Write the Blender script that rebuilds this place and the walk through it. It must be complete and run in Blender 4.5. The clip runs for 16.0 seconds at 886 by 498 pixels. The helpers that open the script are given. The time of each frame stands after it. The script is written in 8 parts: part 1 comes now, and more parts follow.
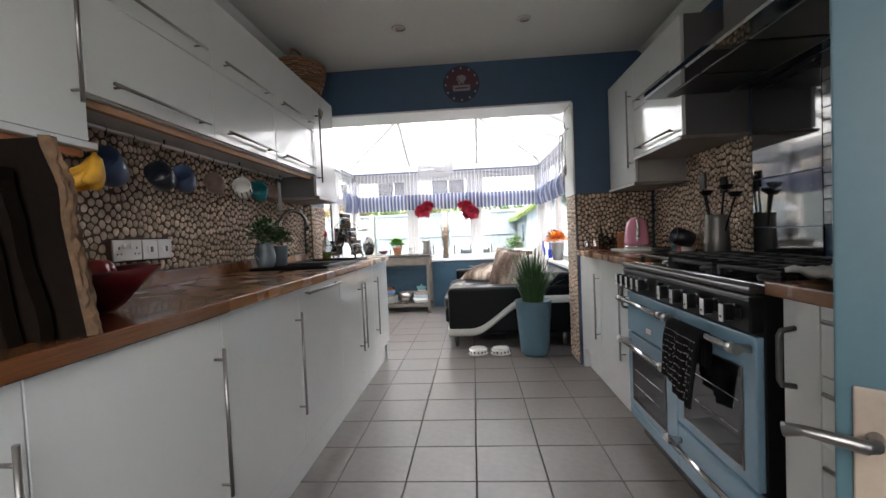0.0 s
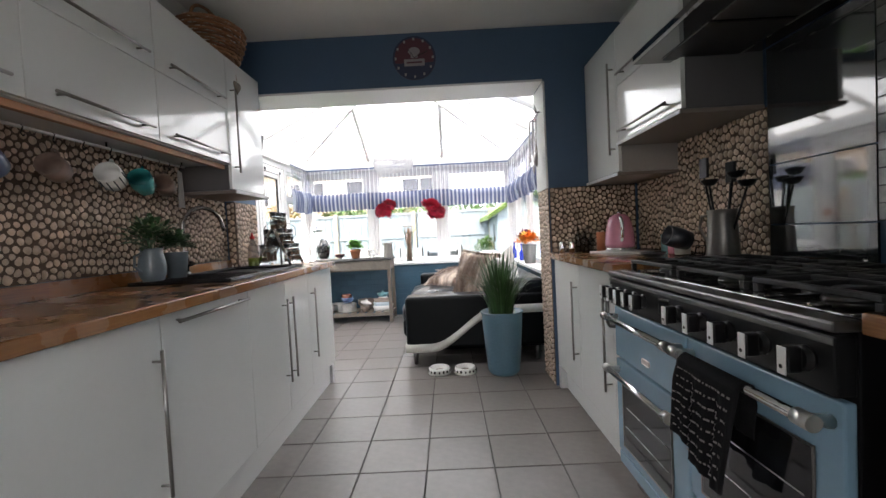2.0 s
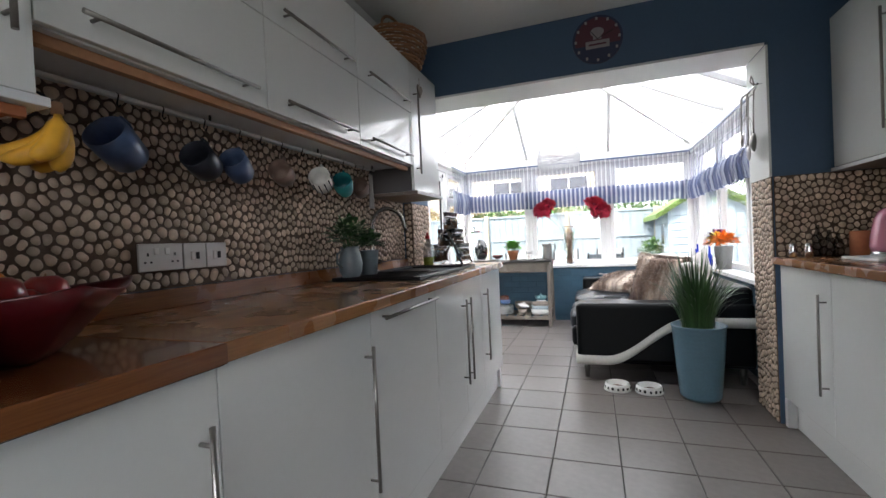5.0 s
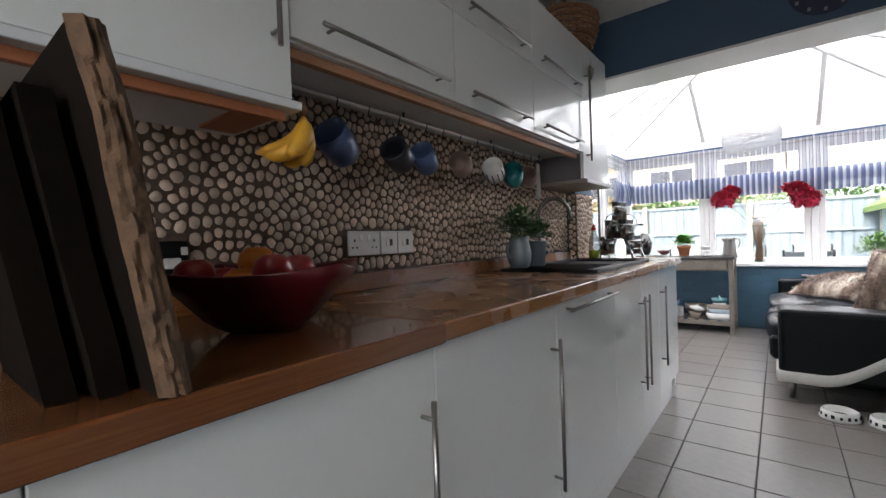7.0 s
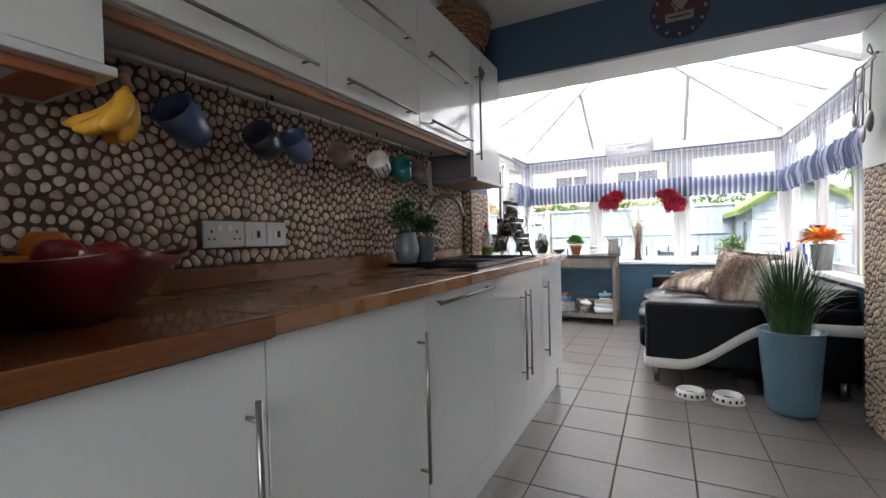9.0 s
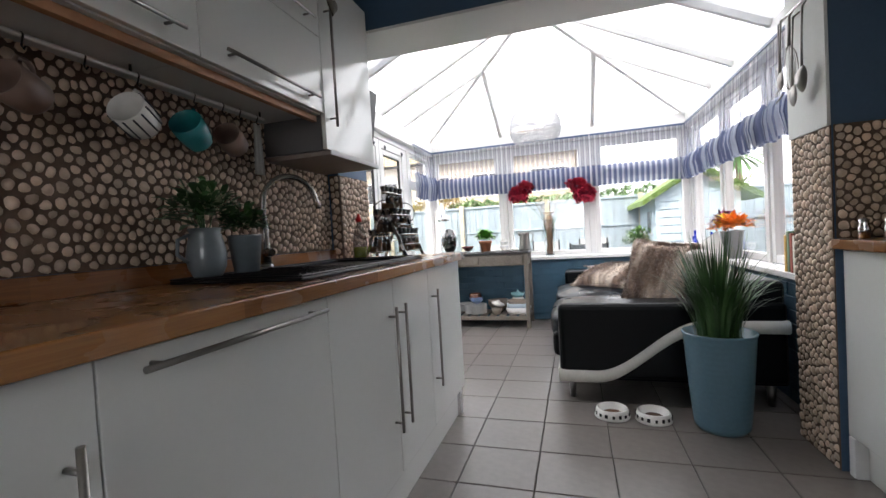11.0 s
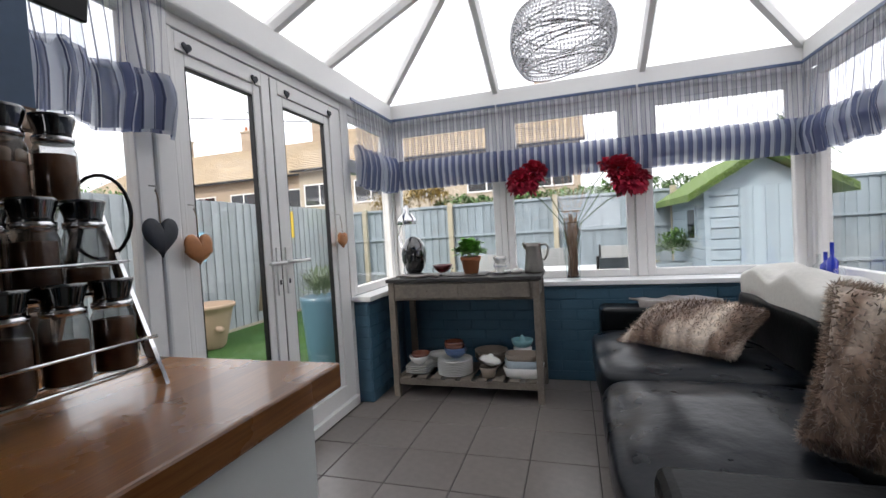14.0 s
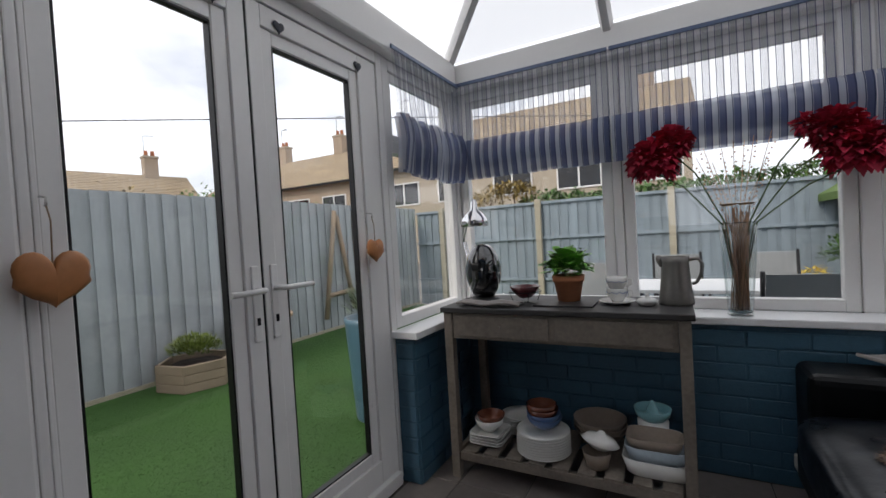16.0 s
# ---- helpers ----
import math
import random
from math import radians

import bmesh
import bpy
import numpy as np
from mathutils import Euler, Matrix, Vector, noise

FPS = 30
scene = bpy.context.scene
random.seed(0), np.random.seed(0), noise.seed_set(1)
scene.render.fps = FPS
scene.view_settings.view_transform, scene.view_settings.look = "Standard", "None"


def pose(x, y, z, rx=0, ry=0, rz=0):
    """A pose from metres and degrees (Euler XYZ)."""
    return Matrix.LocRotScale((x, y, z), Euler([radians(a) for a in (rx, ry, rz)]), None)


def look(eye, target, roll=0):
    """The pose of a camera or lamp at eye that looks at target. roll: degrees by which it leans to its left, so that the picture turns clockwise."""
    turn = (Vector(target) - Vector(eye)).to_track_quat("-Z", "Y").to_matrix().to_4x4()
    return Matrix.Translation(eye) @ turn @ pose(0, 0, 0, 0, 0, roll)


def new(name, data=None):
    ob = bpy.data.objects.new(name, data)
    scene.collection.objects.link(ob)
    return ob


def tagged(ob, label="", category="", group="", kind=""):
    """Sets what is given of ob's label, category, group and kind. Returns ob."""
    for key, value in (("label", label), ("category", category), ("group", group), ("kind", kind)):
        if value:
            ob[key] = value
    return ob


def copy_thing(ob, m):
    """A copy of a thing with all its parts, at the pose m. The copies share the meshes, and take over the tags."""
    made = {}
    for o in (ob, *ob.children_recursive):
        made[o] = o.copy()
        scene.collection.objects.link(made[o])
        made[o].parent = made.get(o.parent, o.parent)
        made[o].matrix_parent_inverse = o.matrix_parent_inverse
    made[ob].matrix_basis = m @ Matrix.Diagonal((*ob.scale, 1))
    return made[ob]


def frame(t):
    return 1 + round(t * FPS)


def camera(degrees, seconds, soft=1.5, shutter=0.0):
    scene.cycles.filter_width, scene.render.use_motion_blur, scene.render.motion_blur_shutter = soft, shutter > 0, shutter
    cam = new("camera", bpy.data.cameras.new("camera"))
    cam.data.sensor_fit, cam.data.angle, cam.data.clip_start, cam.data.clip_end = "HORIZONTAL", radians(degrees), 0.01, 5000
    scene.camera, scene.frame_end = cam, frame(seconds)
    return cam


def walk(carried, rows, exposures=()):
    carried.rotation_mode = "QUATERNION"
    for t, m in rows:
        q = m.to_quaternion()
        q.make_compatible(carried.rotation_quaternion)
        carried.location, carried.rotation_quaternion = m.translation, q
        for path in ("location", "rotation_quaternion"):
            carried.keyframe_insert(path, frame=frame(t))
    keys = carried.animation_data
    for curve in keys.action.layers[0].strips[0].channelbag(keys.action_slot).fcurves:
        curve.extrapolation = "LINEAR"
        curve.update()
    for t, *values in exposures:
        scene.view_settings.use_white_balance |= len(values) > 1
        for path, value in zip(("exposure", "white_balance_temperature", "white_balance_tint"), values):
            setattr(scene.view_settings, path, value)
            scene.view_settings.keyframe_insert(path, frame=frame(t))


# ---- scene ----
cam = camera(91.7, 16.0)
EXPOSURES = [(0, 2.4, 6850, 11), (3.5, 2.4, 6750, 11), (5, 2.3, 6600, 10), (9.7, 2.25, 6700, 11), (11.8, 1.7, 6750, 11), (13, 1.25, 6700, 11), (14, 0.88, 6650, 11), (15, 0.38, 6600, 11), (16, 0.02, 6600, 11)]
PATH = [
    (0, (0.028, -2.536, 1.115), (-0.113, -0.542, 1.046), -2.5),
    (0.5, (0.044, -2.36, 1.104), (-0.099, -0.366, 1.044), -2.8),
    (1, (0.049, -2.225, 1.1), (-0.079, -0.23, 1.036), -2.8),
    (1.5, (0.1, -2.127, 1.086), (0.019, -0.129, 1.021), -2.8),
    (2, (0.152, -1.988, 1.111), (0.128, 0.01, 1.04), -2.9),
    (2.5, (0.174, -1.913, 1.118), (0.171, 0.086, 1.045), -3.0),
    (3, (0.155, -1.89, 1.123), (0.167, 0.109, 1.054), -3.0),
    (3.5, (0.105, -1.871, 1.122), (0.068, 0.127, 1.056), -3.0),
    (4, (0.035, -1.86, 1.124), (-0.202, 0.126, 1.07), -3.0),
    (4.5, (-0.021, -1.859, 1.118), (-0.477, 0.088, 1.077), -3.0),
    (5, (-0.081, -1.869, 1.11), (-0.746, 0.017, 1.079), -2.7),
    (5.2, (-0.096, -1.872, 1.107), (-0.836, -0.014, 1.08), -2.6),
    (7.3, (-0.227, -1.908, 1.093), (-1.499, -0.364, 1.058), -2.0),
    (7.5, (-0.225, -1.896, 1.089), (-1.515, -0.368, 1.052), -1.9),
    (8, (-0.199, -1.848, 1.087), (-1.505, -0.334, 1.051), -1.7),
    (8.5, (-0.151, -1.822, 1.084), (-1.308, -0.191, 1.048), -1.6),
    (9, (-0.109, -1.798, 1.07), (-1.023, -0.02, 1.026), -1.5),
    (9.5, (-0.087, -1.723, 1.067), (-0.796, 0.146, 1.014), -1.7),
    (9.7, (-0.073, -1.661, 1.056), (-0.734, 0.226, 1.001), -1.9),
    (11.8, (-0.16, -0.592, 1.041), (-0.74, 1.321, 0.98), -3.35),
    (12, (-0.171, -0.464, 1.063), (-0.752, 1.449, 1.001), -3.2),
    (12.5, (-0.238, -0.146, 1.096), (-0.817, 1.768, 1.025), -3.15),
    (13, (-0.345, 0.181, 1.107), (-0.912, 2.098, 1.032), -3.15),
    (13.5, (-0.38, 0.49, 1.105), (-0.955, 2.404, 1.026), -3.15),
    (14, (-0.388, 0.797, 1.131), (-0.97, 2.709, 1.06), -3.34),
    (14.5, (-0.44, 1.094, 1.135), (-1.023, 3.006, 1.059), -3.37),
    (15, (-0.52, 1.364, 1.16), (-1.11, 3.273, 1.088), -3.4),
    (15.5, (-0.596, 1.591, 1.153), (-1.346, 3.444, 1.087), -3.48),
    (16, (-0.649, 1.746, 1.165), (-1.601, 3.505, 1.114), -3.35),
]
walk(cam, [(t, look(eye, target, roll)) for t, eye, target, roll in PATH], EXPOSURES)

# ---- world and light ----
world = bpy.data.worlds.new("world")
scene.world = world
world.use_nodes = True
wn, wl = world.node_tree.nodes, world.node_tree.links
wn.clear()
sky = wn.new("ShaderNodeTexSky")
sky.sky_type, sky.sun_disc = "NISHITA", False
SUN_EL, SUN_ROT = radians(40), radians(200)
sky.sun_elevation, sky.sun_rotation = SUN_EL, SUN_ROT
sky.air_density, sky.dust_density, sky.ozone_density = 1.0, 3.0, 1.0
coord = wn.new("ShaderNodeTexCoord")
cloud = wn.new("ShaderNodeTexNoise")
cloud.inputs["Scale"].default_value, cloud.inputs["Detail"].default_value = 2.2, 6
stretch = wn.new("ShaderNodeMapping")
stretch.inputs["Scale"].default_value = (1, 1, 2.6)
wl.new(coord.outputs["Generated"], stretch.inputs["Vector"])
wl.new(stretch.outputs["Vector"], cloud.inputs["Vector"])
ramp = wn.new("ShaderNodeValToRGB")
ramp.color_ramp.elements[0].position, ramp.color_ramp.elements[1].position = 0.24, 0.50
ramp.color_ramp.elements[0].color = (0.32, 0.32, 0.32, 1)
wl.new(cloud.outputs["Fac"], ramp.inputs["Fac"])
mixc = wn.new("ShaderNodeMix")
mixc.data_type = "RGBA"
wl.new(ramp.outputs["Color"], mixc.inputs["Factor"])
wl.new(sky.outputs["Color"], mixc.inputs["A"])
mixc.inputs["B"].default_value = (10.0, 10.3, 11.0, 1)
bg = wn.new("ShaderNodeBackground")
bg.inputs["Strength"].default_value = 0.15
wl.new(mixc.outputs["Result"], bg.inputs["Color"])
out = wn.new("ShaderNodeOutputWorld")
wl.new(bg.outputs["Background"], out.inputs["Surface"])

sun_data = bpy.data.lights.new("sun", "SUN")
sun_data.energy, sun_data.angle, sun_data.color = 1.5, radians(14), (1, 0.96, 0.9)
sun = new("sun", sun_data)
sun.matrix_world = look((0, 0, 0), (-math.sin(SUN_ROT) * math.cos(SUN_EL), -math.cos(SUN_ROT) * math.cos(SUN_EL), -math.sin(SUN_EL)))
sun.location = (0, 0, 30)


# ---- helpers ----
def put(m, name, bm, material, label="", smooth=False):
    me = bpy.data.meshes.new(name)
    bm.normal_update()
    bm.to_mesh(me)
    bm.free()
    for q in (material if isinstance(material, (list, tuple)) else [material]):
        me.materials.append(q)
    if smooth:
        me.shade_smooth()
    ob = new(name, me)
    if m is not None:
        ob.parent = m
    if label:
        ob["label"] = label
    return ob


def part(name, bm, material, parent, label="", smooth=False):
    return put(parent, name, bm, material, label, smooth)


def thing(name, place, label, category, group="", rz=0):
    ob = new(name)
    ob.matrix_basis = pose(*place, 0, 0, rz)
    return tagged(ob, label, category, group)


def setting(name, bm, material, label="", category="", smooth=False):
    return tagged(put(None, name, bm, material, "", smooth), label, category, "", "structure")


def box(x0, x1, y0, y1, z0, z1, bevel=0.0, bm=None, seg=2, mi=0):
    bm = bm or bmesh.new()
    vs = [bm.verts.new((x, y, z)) for z in (z0, z1) for x, y in ((x0, y0), (x1, y0), (x1, y1), (x0, y1))]
    fs = [bm.faces.new([vs[i] for i in f]) for f in ((3, 2, 1, 0), (4, 5, 6, 7), (0, 1, 5, 4), (1, 2, 6, 5), (2, 3, 7, 6), (3, 0, 4, 7))]
    for f in fs:
        f.material_index = mi
    if bevel:
        es = list({e for f in fs for e in f.edges})
        bmesh.ops.bevel(bm, geom=es, offset=bevel, segments=seg, profile=0.5, affect="EDGES")
    return bm


def tube(points, r, bm=None, n=10, mi=0, cap=True):
    bm = bm or bmesh.new()
    pts = [Vector(p) for p in points]
    rings, up = [], None
    rs = r if isinstance(r, (list, tuple)) else [r] * len(pts)
    for i, p in enumerate(pts):
        d = (pts[min(i + 1, len(pts) - 1)] - pts[max(i - 1, 0)]).normalized()
        if up is None:
            up = d.orthogonal().normalized()
        up = (up - d * up.dot(d)).normalized()
        side = d.cross(up)
        rings.append([bm.verts.new(p + rs[i] * (math.cos(a) * up + math.sin(a) * side)) for a in [2 * math.pi * k / n for k in range(n)]])
    for a, b in zip(rings, rings[1:]):
        for k in range(n):
            f = bm.faces.new((a[k], a[(k + 1) % n], b[(k + 1) % n], b[k]))
            f.smooth, f.material_index = True, mi
    if cap:
        bm.faces.new(rings[0][::-1]).material_index = mi
        bm.faces.new(rings[-1]).material_index = mi
    return bm


def lathe(profile, bm=None, n=32, at=(0, 0, 0), mi=0, wob=0.0):
    """profile: (radius, height) from bottom to top, turned about the upright axis."""
    bm = bm or bmesh.new()
    at = Vector(at)
    rings = []
    for r, z in profile:
        if r < 1e-5:
            rings.append([bm.verts.new(at + Vector((0, 0, z)))])
        else:
            rings.append([bm.verts.new(at + Vector((r * (1 + wob * math.sin(3 * a)) * math.cos(a), r * math.sin(a), z))) for a in [2 * math.pi * k / n for k in range(n)]])
    for a, b in zip(rings, rings[1:]):
        for k in range(n):
            q = [a[k % len(a)], a[(k + 1) % len(a)], b[(k + 1) % len(b)], b[k % len(b)]]
            q = list(dict.fromkeys(q))
            if len(q) > 2:
                f = bm.faces.new(q)
                f.smooth, f.material_index = True, mi
    return bm


def smoothstep(a, b, x):
    t = min(1, max(0, (x - a) / (b - a)))
    return t * t * (3 - 2 * t)


# ---- materials ----
def mat(name, color, rough=0.5, metal=0.0, var=0.12, scale=6.0, fine=60.0, bump=0.0, bscale=80.0, coat=0.0, spec=0.5, rvar=0.1, sheen=0.0, space="Object", island=0.0):
    m = bpy.data.materials.new(name)
    m.use_nodes = True
    n, l = m.node_tree.nodes, m.node_tree.links
    b = n["Principled BSDF"]
    b.inputs["Roughness"].default_value, b.inputs["Metallic"].default_value = rough, metal
    b.inputs["Coat Weight"].default_value, b.inputs["Coat Roughness"].default_value = coat, 0.05
    b.inputs["Specular IOR Level"].default_value = spec
    b.inputs["Sheen Weight"].default_value = sheen
    tc = n.new("ShaderNodeTexCoord")
    big, small = n.new("ShaderNodeTexNoise"), n.new("ShaderNodeTexNoise")
    big.inputs["Scale"].default_value, small.inputs["Scale"].default_value = scale, fine
    big.inputs["Detail"].default_value = small.inputs["Detail"].default_value = 4
    for q in (big, small):
        l.new(tc.outputs[space], q.inputs["Vector"])
    add = n.new("ShaderNodeMath")
    add.operation = "ADD"
    l.new(big.outputs["Fac"], add.inputs[0])
    l.new(small.outputs["Fac"], add.inputs[1])
    mr = n.new("ShaderNodeMapRange")
    mr.inputs["From Min"].default_value, mr.inputs["From Max"].default_value = 0.6, 1.4
    mr.inputs["To Min"].default_value, mr.inputs["To Max"].default_value = 1 - var, 1 + var
    l.new(add.outputs[0], mr.inputs["Value"])
    val = mr.outputs["Result"]
    if island:
        g = n.new("ShaderNodeNewGeometry")
        o = n.new("ShaderNodeObjectInfo")
        s2 = n.new("ShaderNodeMath")
        s2.operation = "ADD"
        l.new(g.outputs["Random Per Island"], s2.inputs[0])
        l.new(o.outputs["Random"], s2.inputs[1])
        fr = n.new("ShaderNodeMath")
        fr.operation = "FRACT"
        l.new(s2.outputs[0], fr.inputs[0])
        m2 = n.new("ShaderNodeMapRange")
        m2.inputs["To Min"].default_value, m2.inputs["To Max"].default_value = 1 - island, 1 + island
        l.new(fr.outputs[0], m2.inputs["Value"])
        mu = n.new("ShaderNodeMath")
        mu.operation = "MULTIPLY"
        l.new(val, mu.inputs[0])
        l.new(m2.outputs["Result"], mu.inputs[1])
        val = mu.outputs[0]
    hs = n.new("ShaderNodeHueSaturation")
    hs.inputs["Color"].default_value = (*color, 1)
    l.new(val, hs.inputs["Value"])
    l.new(hs.outputs["Color"], b.inputs["Base Color"])
    rr = n.new("ShaderNodeMapRange")
    rr.inputs["To Min"].default_value, rr.inputs["To Max"].default_value = max(0, rough * (1 - rvar * 2)), min(1, rough * (1 + rvar * 2))
    l.new(big.outputs["Fac"], rr.inputs["Value"])
    l.new(rr.outputs["Result"], b.inputs["Roughness"])
    if bump:
        bn = n.new("ShaderNodeTexNoise")
        bn.inputs["Scale"].default_value, bn.inputs["Detail"].default_value = bscale, 5
        l.new(tc.outputs[space], bn.inputs["Vector"])
        bp = n.new("ShaderNodeBump")
        bp.inputs["Strength"].default_value, bp.inputs["Distance"].default_value = min(1, bump), 0.004
        l.new(bn.outputs["Fac"], bp.inputs["Height"])
        l.new(bp.outputs["Normal"], b.inputs["Normal"])
    return m


def glass(name, color=(1, 1, 1), amount=0.93, rough=0.0):
    """Clear pane: lets light straight through with a Fresnel gloss."""
    m = bpy.data.materials.new(name)
    m.use_nodes = True
    n, l = m.node_tree.nodes, m.node_tree.links
    n.clear()
    o, mx, tr, gl, fr = (n.new(k) for k in ("ShaderNodeOutputMaterial", "ShaderNodeMixShader", "ShaderNodeBsdfTransparent", "ShaderNodeBsdfGlossy", "ShaderNodeLayerWeight"))
    tr.inputs["Color"].default_value = (color[0] * amount, color[1] * amount, color[2] * amount, 1)
    gl.inputs["Roughness"].default_value = rough
    pw, ad = n.new("ShaderNodeMath"), n.new("ShaderNodeMath")
    pw.operation, ad.operation = "POWER", "MULTIPLY_ADD"
    pw.inputs[1].default_value, ad.inputs[1].default_value, ad.inputs[2].default_value = 5.0, 0.85, 0.045
    l.new(fr.outputs["Facing"], pw.inputs[0])
    l.new(pw.outputs[0], ad.inputs[0])
    l.new(ad.outputs[0], mx.inputs[0])
    l.new(tr.outputs[0], mx.inputs[1])
    l.new(gl.outputs[0], mx.inputs[2])
    l.new(mx.outputs[0], o.inputs[0])
    return m


M_GLOSS = mat("gloss_white", (0.72, 0.735, 0.715), 0.12, var=0.015, spec=0.6, coat=0.5, bump=0.02, bscale=3)
M_CARCASS = mat("carcass_white", (0.66, 0.67, 0.68), 0.4, var=0.03)
M_CEIL = mat("ceiling_paint", (0.72, 0.73, 0.71), 0.8, var=0.03, bump=0.1)
M_BLUE = mat("blue_paint", (0.050, 0.098, 0.175), 0.55, var=0.06, bump=0.15, bscale=60)
M_UPVC = mat("upvc_white", (0.76, 0.75, 0.735), 0.3, var=0.02)
M_CHROME = mat("brushed_steel", (0.56, 0.55, 0.53), 0.28, 1.0, var=0.06)
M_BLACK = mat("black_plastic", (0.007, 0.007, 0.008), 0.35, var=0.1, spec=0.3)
M_GROUT = mat("grout", (0.065, 0.058, 0.054), 0.9, var=0.2, bump=0.3)
M_TILE = mat("floor_tile", (0.165, 0.145, 0.134), 0.33, var=0.14, spec=0.6, scale=5, fine=30, bump=0.12, bscale=25, island=0.07, space="Object")
M_OAK = mat("oak_worktop", (0.36, 0.165, 0.062), 0.3, var=0.18, coat=0.2)
M_MORTAR = mat("pebble_grout", (0.12, 0.08, 0.056), 0.9, var=0.2, bump=0.4)
M_PEBBLE = mat("pebble", (0.60, 0.465, 0.36), 0.42, var=0.18, scale=14, island=0.22, bump=0.08)
M_LEATHER = mat("black_leather", (0.003, 0.004, 0.005), 0.36, var=0.15, bump=0.25, bscale=60, spec=0.16, rvar=0.2)
M_CREAM = mat("cream_leather", (0.62, 0.60, 0.55), 0.5, var=0.08, bump=0.2, bscale=60)
M_GLASS = glass("window_glass")

# ---- the rooms ----
T = 0.32                      # floor tile
WL, WR = -1.40, 1.48          # kitchen side walls
CL, CR, CB = -1.86, 1.14, 4.24  # conservatory frames: door side, window side, back
ZC = 2.50                     # kitchen ceiling
YW0, YW1 = 1.02, 1.34         # the old outer wall between the rooms
M_WOODEDGE = mat("cabinet_edge", (0.40, 0.20, 0.10), 0.5, var=0.15)
# cabinet sides facing away from the conservatory: shade put into the carcass colour
M_CARCSHADE = mat("carcass_side_shade", (0.36, 0.34, 0.33), 0.4, var=0.05)
# underside of the boards: the shade there is put into this brown
M_UNDERSHADE = mat("carcass_underside_shade", (0.24, 0.20, 0.175), 0.5, var=0.08)
# the same for the most shaded sides, darker still
M_CARCDEEPSHADE = mat("carcass_deep_shade", (0.13, 0.125, 0.13), 0.3, var=0.05)
M_RUSTEDGE = mat("orange_cabinet_board", (0.36, 0.13, 0.055), 0.5, var=0.12)
M_HANDLE = mat("handle_steel", (0.27, 0.255, 0.24), 0.32, 0.9, var=0.06)
M_GLASSBLK = mat("black_glass", (0.006, 0.007, 0.008), 0.04, var=0.0, spec=0.8, coat=1.0)
M_RBLUE = mat("range_blue", (0.20, 0.33, 0.43), 0.22, var=0.03, coat=0.4)
M_DARKSTEEL = mat("dark_steel", (0.16, 0.155, 0.15), 0.3, 0.9, var=0.08)
M_CAST = mat("cast_iron", (0.012, 0.012, 0.012), 0.55, var=0.2, bump=0.3)
M_OVEN = mat("oven_glass", (0.012, 0.013, 0.015), 0.06, var=0.02, spec=0.5)
M_WHITE = mat("white_ceramic", (0.72, 0.71, 0.68), 0.2, var=0.04, coat=0.3)
M_SINK = mat("black_granite", (0.004, 0.004, 0.005), 0.42, var=0.3, fine=200, coat=0.1, spec=0.3)
M_SOCKET = mat("satin_plate", (0.50, 0.49, 0.47), 0.35, 0.35, var=0.04)
M_SLATE = mat("slate_heart", (0.03, 0.035, 0.045), 0.6, var=0.15, bump=0.2)
M_HEART = mat("orange_wood", (0.42, 0.17, 0.06), 0.45, var=0.12, scale=3)
M_ROPE = mat("twine", (0.30, 0.22, 0.14), 0.9)
M_TERRA = mat("terracotta", (0.50, 0.19, 0.09), 0.75, var=0.12, bump=0.1)
M_SOIL = mat("soil", (0.03, 0.02, 0.014), 0.95, var=0.3, bump=0.6)
M_BASIL = mat("basil_leaf", (0.14, 0.36, 0.05), 0.45, var=0.2, island=0.3)
M_LEAF = mat("dark_leaf", (0.045, 0.115, 0.035), 0.5, var=0.2, island=0.35)
M_PALE = mat("pale_petal", (0.50, 0.55, 0.36), 0.6, island=0.2)
M_GRASSLEAF = mat("grass_leaf", (0.035, 0.085, 0.024), 0.45, var=0.2, island=0.35)
M_POTBLUE = mat("pot_blue", (0.085, 0.17, 0.225), 0.35, var=0.1, coat=0.3)
M_GREYPOT = mat("grey_glaze", (0.14, 0.17, 0.19), 0.35, var=0.12, coat=0.3)
M_ZINC = mat("zinc", (0.30, 0.31, 0.31), 0.42, 0.5, var=0.1)
M_PEWTER = mat("pewter", (0.20, 0.19, 0.175), 0.38, 0.7, var=0.12)
M_RUST = mat("aged_wood", (0.17, 0.145, 0.12), 0.7, var=0.3, scale=8, bump=0.3, bscale=40)
M_TABLETOP = mat("dark_tabletop", (0.032, 0.030, 0.030), 0.5, var=0.2)
M_SILL = mat("sill_white", (0.76, 0.76, 0.76), 0.35, var=0.03)
M_BRICK = mat("painted_brick", (0.038, 0.098, 0.15), 0.5, var=0.12, island=0.08, bump=0.4, bscale=90)
M_BRICKJ = mat("painted_joint", (0.04, 0.10, 0.15), 0.7, var=0.1)
M_FUR = mat("brown_fur", (0.23, 0.165, 0.12), 0.9, var=0.6, scale=9, fine=120, island=0.35, sheen=0.5)
M_THROW = mat("grey_throw", (0.19, 0.165, 0.15), 0.95, var=0.15, bump=0.5, sheen=0.4)
M_RED = mat("flower_red", (0.42, 0.016, 0.05), 0.65, var=0.2, island=0.35)
M_ORANGE = mat("petal_orange", (0.75, 0.22, 0.02), 0.6, island=0.2)
M_YELLOW = mat("petal_yellow", (0.80, 0.55, 0.03), 0.6, island=0.2)
M_PURPLE = mat("petal_purple", (0.22, 0.03, 0.12), 0.6, island=0.2)
M_STEM = mat("dry_stem", (0.34, 0.19, 0.11), 0.8, island=0.4)
M_STEMG = mat("green_stem", (0.06, 0.10, 0.035), 0.6)
